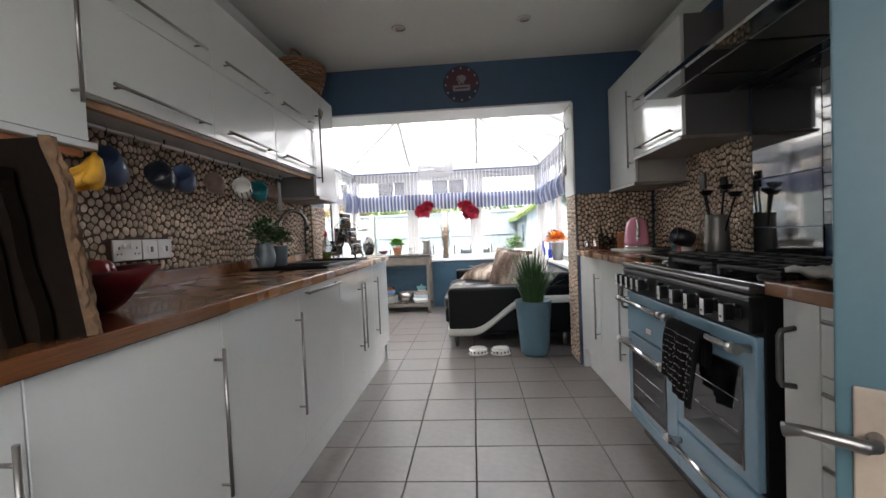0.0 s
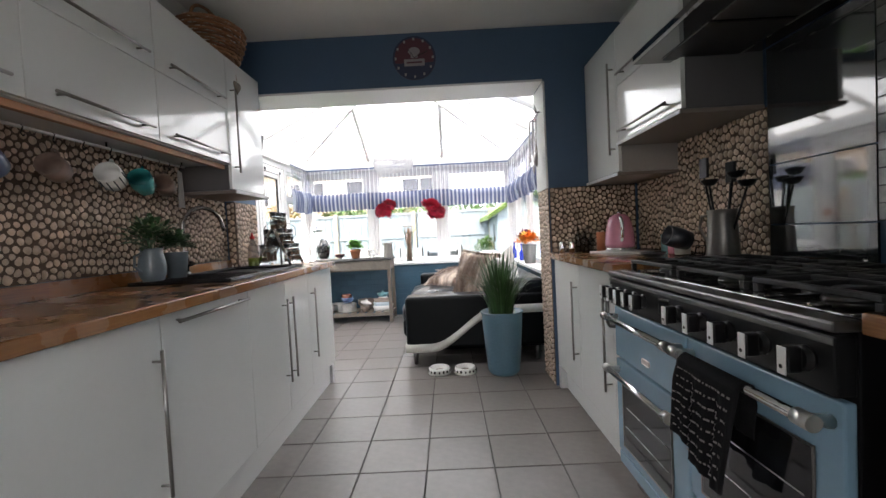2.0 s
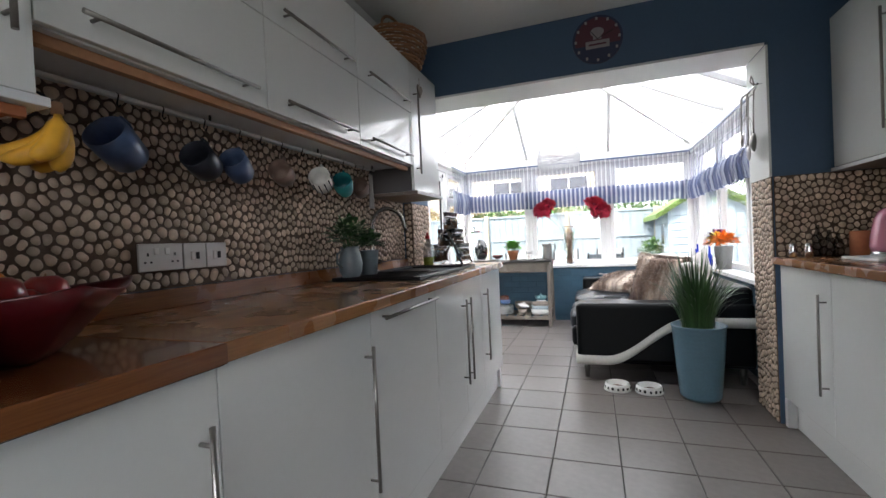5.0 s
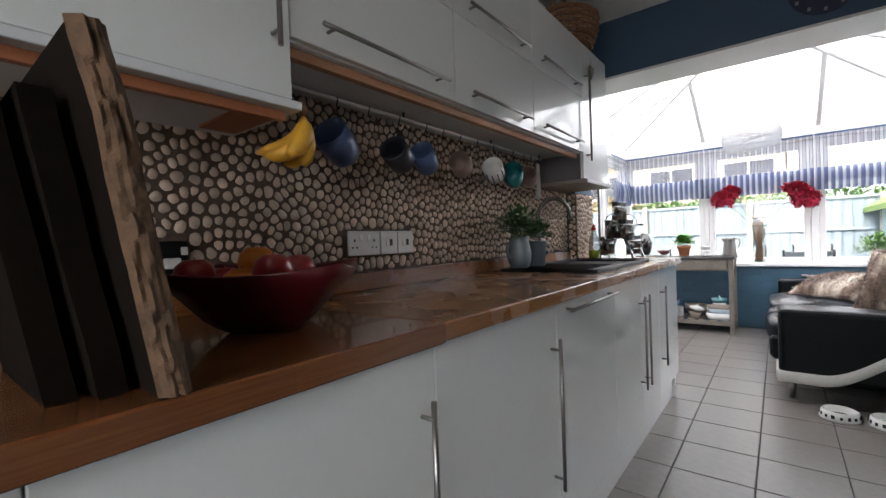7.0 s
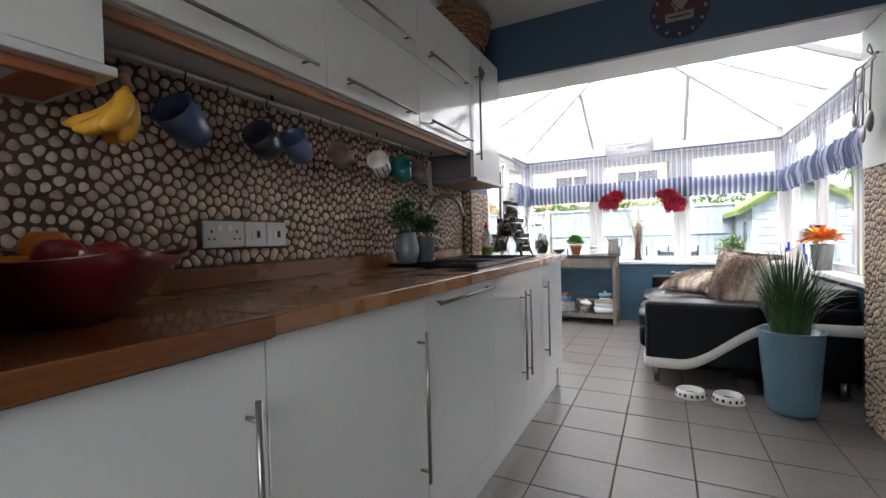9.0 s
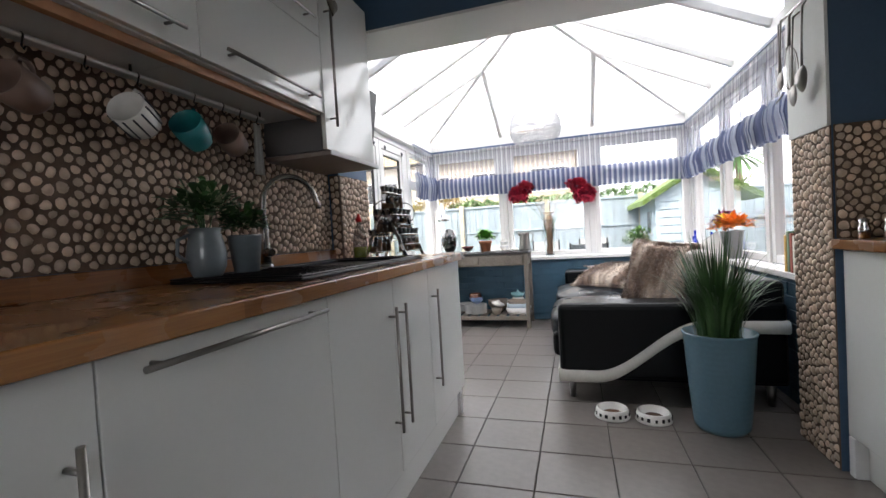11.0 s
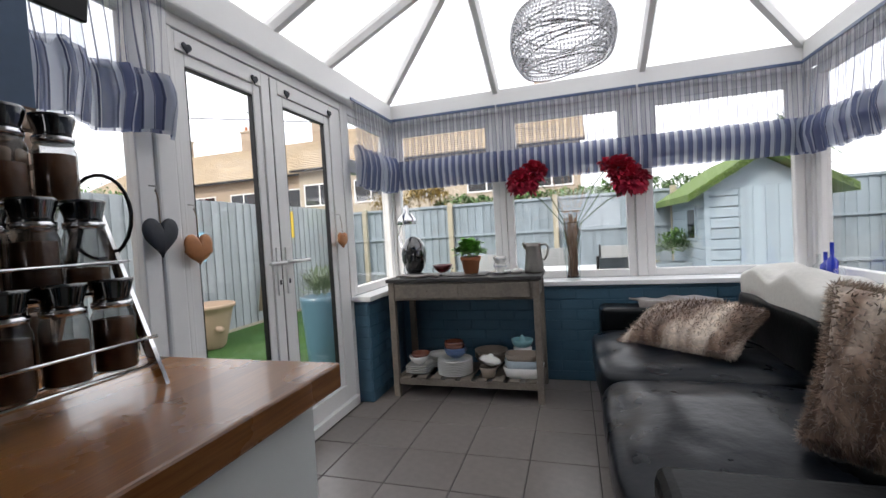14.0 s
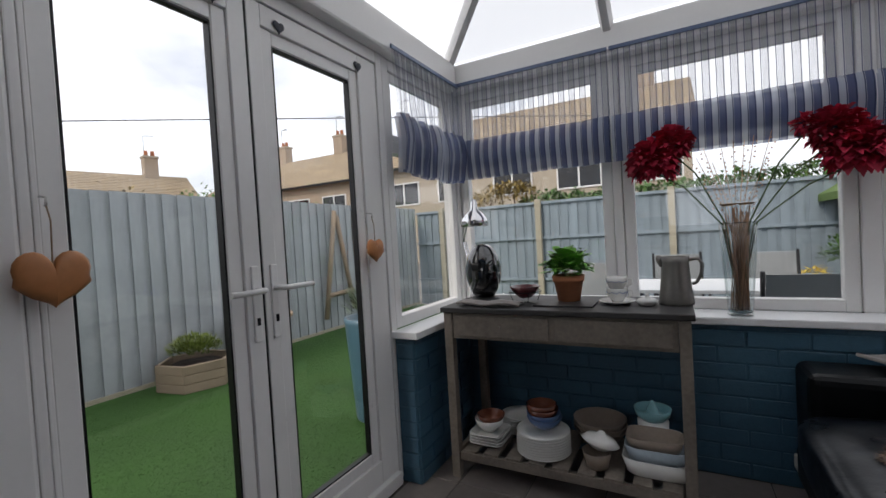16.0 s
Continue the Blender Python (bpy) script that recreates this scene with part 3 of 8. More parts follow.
# ---- kitchen units ----
def bar_handle(parent, a, b, out, r=.006, stand=.032, inset=.035):
    a, b, out = Vector(a), Vector(b), Vector(out)
    d = (b - a).normalized()
    bm = tube([a + out * stand, b + out * stand], r, n=12)
    for p in (a + d * inset, b - d * inset):
        tube([p, p + out * stand], r * .75, bm, n=8)
    return part("handle", bm, M_HANDLE, parent, "brushed steel bar handle")


def unit(name, x_wall, x_door, y0, y1, z0, z1, fronts, label, cat, group, carc=M_CARCASS):
    """A cabinet: body, and fronts given as (name, y0, y1, z0, z1, handle kind)."""
    s = 1 if x_door > x_wall else -1
    th = thing(name, (x_wall + s * .003, (y0 + y1) / 2, z0), label, cat, group)
    ox, oy, oz = x_wall + s * .003, (y0 + y1) / 2, z0
    xa, xb = sorted((0, x_door - s * .021 - ox))
    part("body", box(xa, xb, y0 - oy + .0005, y1 - oy - .0005, 0, z1 - z0, .001, seg=1), carc, th)
    for nm, a, b, c, d, h in fronts:
        f0, f1 = sorted((x_door - s * .019 - ox, x_door - ox))
        f = part(nm, box(f0, f1, a - oy + .0015, b - oy - .0015, c - oz + .0015, d - oz - .0015, .002), M_GLOSS, th)
        X = x_door - ox
        if h == "L" or h == "R":       # upright, at the low or the high y side
            hy = (a + .045 if h == "L" else b - .045) - oy
            top, bot = (d - .10, d - .10 - .46) if z0 < 1 else (min(d - .08, c + .62), c + .10)
            bar_handle(f, (X, hy, bot - oz), (X, hy, top - oz), (s, 0, 0))
        elif h == "H":                 # along the foot of a lift-up door
            bar_handle(f, (X, a - oy + .07, c - oz + .045), (X, b - oy - .07, c - oz + .045), (s, 0, 0))
        elif h == "T":                 # along the top
            bar_handle(f, (X, a - oy + .05, d - oz - .03), (X, b - oy - .05, d - oz - .03), (s, 0, 0))
    return th


BZ0, BZ1, TZ = .16, .90, .94
XD = -.775
GB = "base cabinets under the long worktop"
LBL = "gloss white base cabinet under the oak worktop with one tall door"
for y0, y1, h in ((-2.44, -1.84, "R"), (-1.84, -1.24, "R"), (-1.24, -.64, "R"), (.40, .80, "L"), (.80, 1.35, "L")):
    unit("base_cabinet", WL, XD, y0, y1, BZ0, BZ1, (("door", y0, y1, BZ0, BZ1 - .004, h),), LBL, "cabinet", GB)
unit("base_cabinet", WL, XD, -.04, .40, BZ0, BZ1, (("door", -.04, .40, BZ0, BZ1 - .004, "R"),), LBL, "cabinet", GB)
unit("dishwasher", WL, XD, -.64, -.04, BZ0, BZ1, (("door", -.64, -.04, BZ0, BZ1 - .004, "T"),), "built-in dishwasher behind a gloss white door with a level handle", "dishwasher", "")
setting("plinth_left", box(WL, XD - .055, -2.44, 1.30, 0, BZ0 - .002, .002, box(XD - .054, XD - .036, -2.44, 1.30, 0, BZ0 - .004, .002)), M_GLOSS, "white plinth under the base cabinets", "plinth")
leg = thing("end_leg", (XD - .03, 1.325, 0), "pale square foot under the end of the worktop run", "cabinet leg")
part("post", box(-.03, .012, -.02, .024, 0, BZ0 - .003, .003), M_CARCASS, leg)
wt = thing("worktop", (WL, 0, BZ1), "long oiled oak block worktop with an upstand", "worktop")
part("slab", box(0, -.745 - WL, -1.2445, 1.385, 0.0005, TZ - BZ1, .004), M_OAK, wt)
# same oak, coloured darker for the dim end of the room
part("end_slab", box(0, -.739 - WL, -2.44, -1.245, 0.0005, TZ - BZ1 + .0004, .003), M_OAKDIM, wt, "length of oak worktop with dimmer light put into its colour, slightly proud of the next")
# no real part: black strip drawn for the shadow under the proud slab
part("shadow_strip", box(.5, -.748 - WL, -2.44, -1.247, -.0025, .0004), M_BLACK, wt, "black strip drawn as the shadow line under the worktop edge")
part("upstand", box(.012, .032, -2.44, YW0 - .001, TZ - BZ1 + .0005, TZ - BZ1 + .062, .002), M_OAK, wt)

UX, UZ0, UZ1, TLZ = -1.085, 1.575, 2.205, 1.41
UM = (UZ0 + UZ1) / 2
GU = "wall cabinets over the long worktop"
for y0, y1, l in ((-2.53, -1.93, "R"), (-1.93, -1.335, "R"), (.52, .965, "L")):
    # the cabinet by the sink gets its side shade as carcass colour
    unit("wall_cabinet", WL, UX, y0, y1, TLZ + .02, UZ1, (("door", y0, y1, TLZ + .022, UZ1, l),), "tall gloss white wall cabinet with one door", "cabinet", GU, carc=M_CARCDEEPSHADE if y0 > 0 else M_CARCASS)
    u = thing("cabinet_underboard", (WL + .003, (y0 + y1) / 2, TLZ - .002), "white edged board under a wall cabinet", "shelf board", "boards under the wall cabinets")
    part("board", box(0, UX - WL + .012, -(y1 - y0) / 2 + .001, (y1 - y0) / 2 + (.014 if y1 > .9 or y1 < -1.3 and y1 > -1.5 else -.001), 0, .020, .003), M_CARCASS if y0 < -1 else M_UNDERSHADE, u)
    if y0 > 0:
        part("front_edge", box(UX - WL + .0125, UX - WL + .018, -(y1 - y0) / 2 + .001, (y1 - y0) / 2 + .014, 0, .020, .002), M_CARCASS, u, "white front edge")
    if y0 < -1:
        part("front_strip", box(UX - WL - .034, UX - WL - .016, -(y1 - y0) / 2 + .004, (y1 - y0) / 2 - .012, -.022, -.0003, .002), M_RUSTEDGE, u, "orange-brown wood strip along the front")
        part("end_strip", box(.06, UX - WL - .036, (y1 - y0) / 2 - .10, (y1 - y0) / 2 - .008, -.008, -.0003, .002), M_RUSTEDGE, u, "orange-brown wood strip across the end")
for y0, y1 in ((-1.335, -.70), (-.70, -.10), (-.10, .52)):
    unit("wall_cabinet", WL, UX, y0, y1, UZ0, UZ1, (("lift_door", y0, y1, UZ0 + .002, UM, "H"), ("lift_door", y0, y1, UM, UZ1, "H")), "gloss white wall cabinet with two lift-up doors", "cabinet", GU)
pel = thing("light_pelmet", (UX - .05, -.40, UZ0 - .026), "orange-brown wood strip under the lift-up wall cabinets", "pelmet")
part("strip", box(-.012, .012, -.933, .918, 0, .025, .002), M_WOODEDGE, pel)

# right-hand side
RXD = .885
RB = "base cabinets beside the range cooker"
for y0, y1, h in ((.46, 1.0, "L"), (-.045, .46, "L")):
    unit("base_cabinet", WR, RXD, y0, y1, BZ0, BZ1, (("door", y0, y1, BZ0, BZ1 - .004, h),), "gloss white base cabinet beside the range cooker", "cabinet", RB)
def d_handle(parent, X, y, z0, z1, s=-1):
    part("handle", tube([(X, y, z0), (X + s * .035, y, z0 + .006), (X + s * .042, y, z0 + .02), (X + s * .042, y, z1 - .02), (X + s * .035, y, z1 - .006), (X, y, z1)], .008), M_DARKSTEEL, parent, "dark steel bow handle")
for y0, y1, nm in ((-.125, -.047, "tray_unit"), (-1.405, -1.275, "narrow_pull_out")):
    u = unit(nm, WR, RXD, y0, y1, BZ0, BZ1, (("door", y0, y1, BZ0, BZ1 - .004, ""),), "narrow gloss white pull-out unit beside the range cooker", "cabinet", "narrow pull-out units")
    d_handle(u, RXD - WR - .003 + .006, -.0 if nm == "tray_unit" else .02, .50, .66)
for y0, y1 in ((-1.905, -1.405),):
    zs = [BZ0, .36, .54, .72, BZ1 - .004]
    unit("drawer_unit", WR, RXD, y0, y1, BZ0, BZ1, [("drawer_front", y0, y1, a, b, "T") for a, b in zip(zs, zs[1:])], "gloss white unit of four drawers", "drawers", "")
setting("plinth_right", box(RXD + .045, RXD + .06, -.125, 1.0, 0, BZ0 - .004, .002), M_GLOSS, "white plinth under the right-hand cabinets", "plinth")
setting("plinth_right_near", box(RXD + .045, RXD + .06, -1.905, -1.275, 0, BZ0 - .004, .002), M_GLOSS, "white plinth under the drawers", "plinth")
leg = thing("end_leg", (RXD + .02, 1.0, 0), "pale square foot under the end of the cooker side cabinets", "cabinet leg")
part("post", box(-.02, .024, -.04, -.0, 0, BZ0 - .003, .003), M_CARCASS, leg)
for y0, y1, lb in ((-.13, YW0 - .002, "oak block worktop under the kettle"), (-1.905, -1.245, "short oak block worktop over the drawers")):
    wt = thing("worktop", (.855, 0, BZ1), lb, "worktop")
    part("slab", box(0, WR - .857, y0, y1, .0005, TZ - BZ1, .004), M_OAK, wt)

RUX = 1.14
# both carcasses are coloured for the shade on their sides
unit("wall_cabinet", WR, RUX, .47, 1.0, 1.41, 2.2, (("door", .47, 1.0, 1.412, 2.2, "L"),), "tall gloss white wall cabinet with one door", "cabinet", "wall cabinets by the hood", carc=M_CARCSHADE)
unit("wall_cabinet", WR, RUX, -.19, .468, 1.575, 2.2, (("lift_door", -.19, .468, 1.577, 1.885, "H"), ("lift_door", -.19, .468, 1.885, 2.2, "H")), "gloss white wall cabinet with two lift-up doors, side shade put into its colour", "cabinet", "wall cabinets by the hood", carc=M_CARCDEEPSHADE)
for y0, y1, z in ((.468, 1.005, 1.39), (-.195, .465, 1.555)):
    u = thing("cabinet_underboard", (WR - .003, 0, z), "white edged board under a wall cabinet", "shelf board", "boards under the wall cabinets")
    # board coloured as its shaded underside, only the front edge left white
    part("board", box(RUX - WR - .004, 0, y0, y1, 0, .018, .003), M_UNDERSHADE, u)
    part("front_edge", box(RUX - WR - .010, RUX - WR - .0045, y0, y1, 0, .018, .002), M_CARCASS, u, "white front edge")

# ---- range cooker ----
RX = .845
M_KNOB = mat("knob_silver", (0.80, 0.80, 0.80), 0.35, 0.6, var=0.03)
rg = thing("range_cooker", (RX, -.70, 0), "pale blue double range cooker with steel rails and gas hob", "range cooker")
ry0, ry1 = -.53, .53
W = WR - .02 - RX
part("body", box(.022, W, ry0, ry1, .10, .905, .004), M_BLACK, rg)
part("base_plinth", box(.06, W - .05, ry0 + .02, ry1 - .02, 0.0, .099), M_BLACK, rg)


def oven_door(nm, y0, y1, z0, z1, win, rail_z, rail=True):
    d = part(nm, box(-.004, .021, y0 + .003, y1 - .003, z0 + .003, z1 - .003, .005), M_RBLUE, rg)
    if win:
        a, b, c, e = win
        part("oven_window", box(-.0075, -.0042, a, b, c, e, .0015), M_OVEN, d, "dark oven glass")
        part("window_trim", ring(a - .006, b + .006, c - .006, e + .006, .006, -.009, -.0042, "y", bev=.001), M_DARKSTEEL, d)
        for zz in (c + (e - c) * .34, c + (e - c) * .66):
            part("oven_shelf", tube([(-.0078, a + .02, zz), (-.0078, b - .02, zz)], .0016, n=6), M_CHROME, d, "thin steel shelf edge behind the glass")
    if rail:
        part("rail", tube([(-.052, y0 + .035, rail_z), (-.052, y1 - .035, rail_z)], .0115, n=14), M_CHROMEB, d, "polished towel rail handle")
        for yy in (y0 + .03, y1 - .03):
            bm = tube([(-.004, yy, rail_z - .006), (-.03, yy, rail_z - .002), (-.055, yy, rail_z)], [.013, .012, .015], n=12)
            tube([(-.052, yy - .02, rail_z), (-.052, yy + .02, rail_z)], .0165, bm, n=14)
            part("rail_end", bm, M_CHROME, d, "brushed steel rail bracket")
    return d


ym = -.02
# y rises away from the doorway: the narrow grill and small oven are at the far side
oven_door("grill_door", ym, ry1, .56, .775, None, .735)
oven_door("small_oven_door", ym, ry1, .16, .555, (ym + .10, ry1 - .07, .205, .46), .515)
oven_door("main_oven_door", ry0, ym, .30, .775, (ry0 + .07, ym - .07, .345, .66), .735)
oven_door("storage_drawer", ry0, ym, .105, .295, None, .24)
part("lower_panel", box(-.002, .021, ym + .003, ry1 - .003, .105, .156, .004), M_RBLUE, rg)
part("badge", box(-.008, -.0045, .22, .275, .60, .622, .004), M_CHROME, rg, "small steel badge with a plain face")
part("control_panel", box(-.02, .021, ry0, ry1, .782, .895, .006), M_BLACK, rg, "black control panel")
part("steel_edge", box(-.024, .03, ry0 - .002, ry1 + .002, .900, .922, .006), M_DARKSTEEL, rg, "dark brushed steel front edge of the hob")
part("panel_trim", box(-.0215, -.0195, ry0 + .004, ry1 - .004, .878, .890, .0005), M_DARKSTEEL, rg, "thin steel trim over the knobs")
part("hob_top", box(.031, W, ry0, ry1, .906, .926, .003), M_GLASSBLK, rg, "black enamel hob")
part("side_rail", box(.031, W, ry1 + .0005, ry1 + .004, .86, .925), M_CHROME, rg)
part("clock_display", box(-.0225, -.0205, .035, .105, .815, .87, .001), M_OVEN, rg)
for i in range(11):
    y = .50 - i * .072 if i < 6 else -.02 - (i - 6) * .112
    if i == 5:
        continue
    kz = .84
    k = part("knob", tube([(-.020, y, kz), (-.026, y, kz), (-.026, y, kz), (-.034, y, kz)], [.025, .025, .019, .018], n=20), M_BLACK, rg)
    part("knob_grip", box(-.066, -.034, y - .011, y + .011, kz - .027, kz + .024, .005), M_BLACK, k)
    part("knob_face", box(-.0695, -.0662, y - .0105, y + .0105, kz - .030, kz + .024, .001), M_KNOB, k, "bright metal knob face")
    part("knob_hole", tube([(-.0697, y, kz - .014), (-.0702, y, kz - .014)], .0045, n=10), M_BLACK, k)
for i in range(3):       # cast pan supports, each over two burners
    cy = -.36 + i * .36
    x0, x1, y0, y1, z = .07, W - .07, cy - .165, cy + .165, .962
    ps = part("pan_support", box(x0, x1, y0, y0 + .012, z - .014, z, .003, seg=1), M_CAST, rg, "black cast iron pan support")
    for y in (cy - .061, cy + .049, y1 - .012):
        part("support_bar", box(x0, x1, y, y + .012, z - .014, z, .003, seg=1), M_CAST, ps)
    for x in (x0 - .0002, (x0 + x1) / 2 - .10, (x0 + x1) / 2 - .006, (x0 + x1) / 2 + .09, x1 - .0118):
        part("cross_bar", box(x, x + .012, y0 + .001, y1 - .001, z - .013, z + .0015, .003, seg=1), M_CAST, ps)
    for x in (x0 + .01, x1 - .01):
        for y in (y0 + .01, y1 - .01):
            part("support_foot", box(x - .009, x + .009, y - .009, y + .009, .9262, z - .0145, .002, seg=1), M_CAST, ps)
    for bx in (.17, W - .16):
        b = part("burner", lathe([(.0, .9265), (.055, .9265), (.052, .934), (.034, .937), (.034, .944), (.0, .946)], at=(bx, cy, 0), n=24), M_DARKSTEEL, rg)
        part("burner_cap", lathe([(.0, .9465), (.036, .9465), (.036, .951), (.03, .954), (0, .955)], at=(bx, cy, 0), n=24), M_CAST, b)

# towel over the rail of the main oven
def cloth(name, grid, material, parent, label="", thick=.003, smooth=True):
    bm = bmesh.new()
    vs = [[bm.verts.new(p) for p in row] for row in grid]
    uv = bm.loops.layers.uv.new("UVMap")
    for i in range(len(vs) - 1):
        for j in range(len(vs[0]) - 1):
            f = bm.faces.new((vs[i][j], vs[i][j + 1], vs[i + 1][j + 1], vs[i + 1][j]))
            for lp, (a, b) in zip(f.loops, ((i, j), (i, j + 1), (i + 1, j + 1), (i + 1, j))):
                lp[uv].uv = (b / (len(vs[0]) - 1), a / (len(vs) - 1))
    ob = part(name, bm, material, parent, label, smooth)
    if thick:
        md = ob.modifiers.new("thickness", "SOLIDIFY")
        md.thickness = thick
    return ob


tw = thing("tea_towel", (RX - .052, -.925, .735), "black tea towel with small grey lettering over the oven rail", "tea towel")
def towel_point(u, s):
    y = (u - .5) * .25 * (1 - .10 * smoothstep(.2, 1, abs(s)))
    fold = .008 * math.sin(u * 15) * smoothstep(.03, .3, abs(s)) + .005 * math.sin(u * 33 + 1)  * smoothstep(.05, .4, abs(s))
    if abs(s) < .03:
        a = s / .03 * math.pi / 2
        return (-.0165 * math.sin(a), y, .0165 * math.cos(a))
    sg = 1 if s > 0 else -1
    d = abs(s) - .03
    L = .24 + .04 * math.sin(u * 3 + 1) if sg > 0 else .12
    return (-sg * .0165 - (fold + .006 if sg > 0 else -min(.012, abs(fold))), y + (.05 * d if sg > 0 else 0), -d / .97 * L)
ss = [-1 + .05 * k for k in range(19)] + [-.04, -.02, 0, .02, .04] + [.06 + .047 * k for k in range(21)]
ss = sorted(set(round(q, 4) for q in ss if -1 <= q <= 1))
cloth("cloth", [[towel_point(u / 24, s) for u in range(25)] for s in ss], M_TOWEL, tw, thick=.004)
bm = bmesh.new()
rnd = random.Random(5)
for r in range(8):
    s = .12 + r * .107
    u = .05
    while u < .93:
        w = rnd.choice((.02, .03, .045))
        q = [Vector(towel_point(a, b)) + Vector((-.0055, 0, 0)) for a, b in ((u, s - .010), (u + w, s - .010), (u + w, s + .010), (u, s + .010))]
        bm.faces.new([bm.verts.new(p) for p in q])
        u += w + rnd.choice((.012, .03))
part("lettering", bm, M_TOWELW, tw, "rows of unreadable grey lettering")

M_SPLASH = mat("grey_black_glass", (0.025, 0.028, 0.03), 0.06, var=0.05, spec=0.9, coat=1.0)
M_GT = mat("glass_tile", (0.10, 0.105, 0.10), 0.05, var=0.3, scale=2, island=0.8, coat=1.0)
# hood
hd = thing("cooker_hood", (WR, -.66, 1.79), "wide black glass cooker hood with a steel lip", "cooker hood")
bm = bmesh.new()
prof = [(-.012, 0), (-.50, 0), (-.50, .035), (-.16, .12), (-.012, .12)]
ra, rb = ([bm.verts.new((x, y, z)) for x, z in prof] for y in (-.545, .545))
for k in range(5):
    bm.faces.new((ra[k], ra[(k + 1) % 5], rb[(k + 1) % 5], rb[k]))
bm.faces.new(ra[::-1])
bm.faces.new(rb)
bmesh.ops.recalc_face_normals(bm, faces=bm.faces)
part("canopy", bm, M_GLASSBLK, hd)
part("steel_lip", box(-.504, -.5005, -.545, .545, -.002, .010, .001), M_CHROME, hd, "thin brushed steel lip")
for k in range(3):
    part("filter", box(-.40, -.10, -.50 + k * .34, -.50 + k * .34 + .32, -.006, -.0005, .002), M_DARKSTEEL, hd, "dark metal grease filter")
part("light_strip", box(-.094, -.088, -.53, .53, -.004, -.0005), M_CHROME, hd)
part("chimney", box(-.30, -.012, -.16, .16, .1205, ZC - 1.79 - .002, .003), M_GLASSBLK, hd)

# glass splashback and strip of glass tiles behind the range
i = 0
for y0, y1 in ((-.655, -.215), (-1.32, -.795)):
    for z0, z1 in ((TZ + .002, 1.078), (1.082, 1.318), (1.322, 1.785)):
        i += 1
        setting("splashback_glass_%d" % i, box(WR - .010, WR - .001, y0, y1, z0, z1, .001), M_SPLASH, "black glass splashback panel behind the hob", "splashback")
ms = thing("glass_tile_strip", (WR, -.725, 1.0), "upright strip of small glossy glass tiles behind the hob", "splashback")
part("backing", box(-.006, -.001, -.0695, .0695, .083, .785), M_BLACK, ms)
for c in range(2):
    for r in range(13):
        part("tile", box(-.011, -.0062, -.066 + c * .067, -.003 + c * .067, .086 + r * .053, .135 + r * .053, .001, seg=1), M_GT, ms)


# ---- pebbles ----
def pebble_bm(u, v, radii, h, place, bm=None, rings=2):
    """A flattened pebble on a wall, with one radius for each direction round it."""
    bm = bm or bmesh.new()
    seg = len(radii)
    rs = []
    for q in range(rings):
        t = q / rings * math.pi / 2
        rr, hh = math.cos(t) ** .8, math.sin(t) * h
        rs.append([bm.verts.new(place(u + r * rr * math.cos(2 * math.pi * s / seg), v + r * rr * math.sin(2 * math.pi * s / seg), hh)) for s, r in enumerate(radii)])
    top = bm.verts.new(place(u, v, h))
    for p, q in zip(rs, rs[1:]):
        for s in range(seg):
            bm.faces.new((p[s], p[(s + 1) % seg], q[(s + 1) % seg], q[s])).smooth = True
    for s in range(seg):
        bm.faces.new((rs[-1][s], rs[-1][(s + 1) % seg], top)).smooth = True
    return bm


def scatter(u0, u1, v0, v1, seed, scale=1.0, holes=()):
    """Close-packed pebbles: each one fills its share of the wall less the joint."""
    n = np.random.RandomState(seed)
    P = np.zeros((0, 2))
    for least in (.0335, .0285, .024):
        least *= scale
        for k in range(int(9000 * (u1 - u0) * (v1 - v0) / scale ** 2)):
            p = np.array((n.uniform(u0 + .011, u1 - .011), n.uniform(v0 + .011, v1 - .011)))
            if any(a - .012 < p[0] < b + .012 and c - .012 < p[1] < d + .012 for a, b, c, d in holes):
                continue
            if len(P) and np.min((P[:, 0] - p[0]) ** 2 * 1.35 + (P[:, 1] - p[1]) ** 2 * .8) < least ** 2:
                continue
            P = np.vstack((P, p))
    S = 28
    th = np.arange(S) * 2 * math.pi / S
    C = np.stack((np.cos(th), np.sin(th)), 1)
    out_ = []
    for i, p in enumerate(P):
        d = P - p
        L = np.hypot(d[:, 0], d[:, 1])
        near_ = np.argsort(L)[1:15]
        r = np.full(S, .045)
        for j in near_:
            c = C @ (d[j] / L[j])
            with np.errstate(divide="ignore"):
                r = np.minimum(r, np.where(c > .05, L[j] * .5 / np.maximum(c, .05), 9))
        for c, lim in ((C[:, 0], u1 - p[0]), (-C[:, 0], p[0] - u0), (C[:, 1], v1 - p[1]), (-C[:, 1], p[1] - v0)):
            r = np.minimum(r, np.where(c > .05, lim / np.maximum(c, .05), 9))
        for a, b, c, e in holes:
            for k in range(S):
                while r[k] > .006 and a < p[0] + r[k] * C[k, 0] < b and c < p[1] + r[k] * C[k, 1] < e:
                    r[k] -= .001
        lim = np.minimum(r - .0012, .031)
        g = np.minimum(r, np.percentile(r, 65) * 1.15)
        for _ in range(7):
            g = (np.roll(g, 1) + np.roll(g, -1) + g * 1.2) / 3.2
            g = np.minimum(g, lim)
        out_.append((p[0], p[1], np.maximum(g * n.uniform(.90, .985), .004)))
    return out_


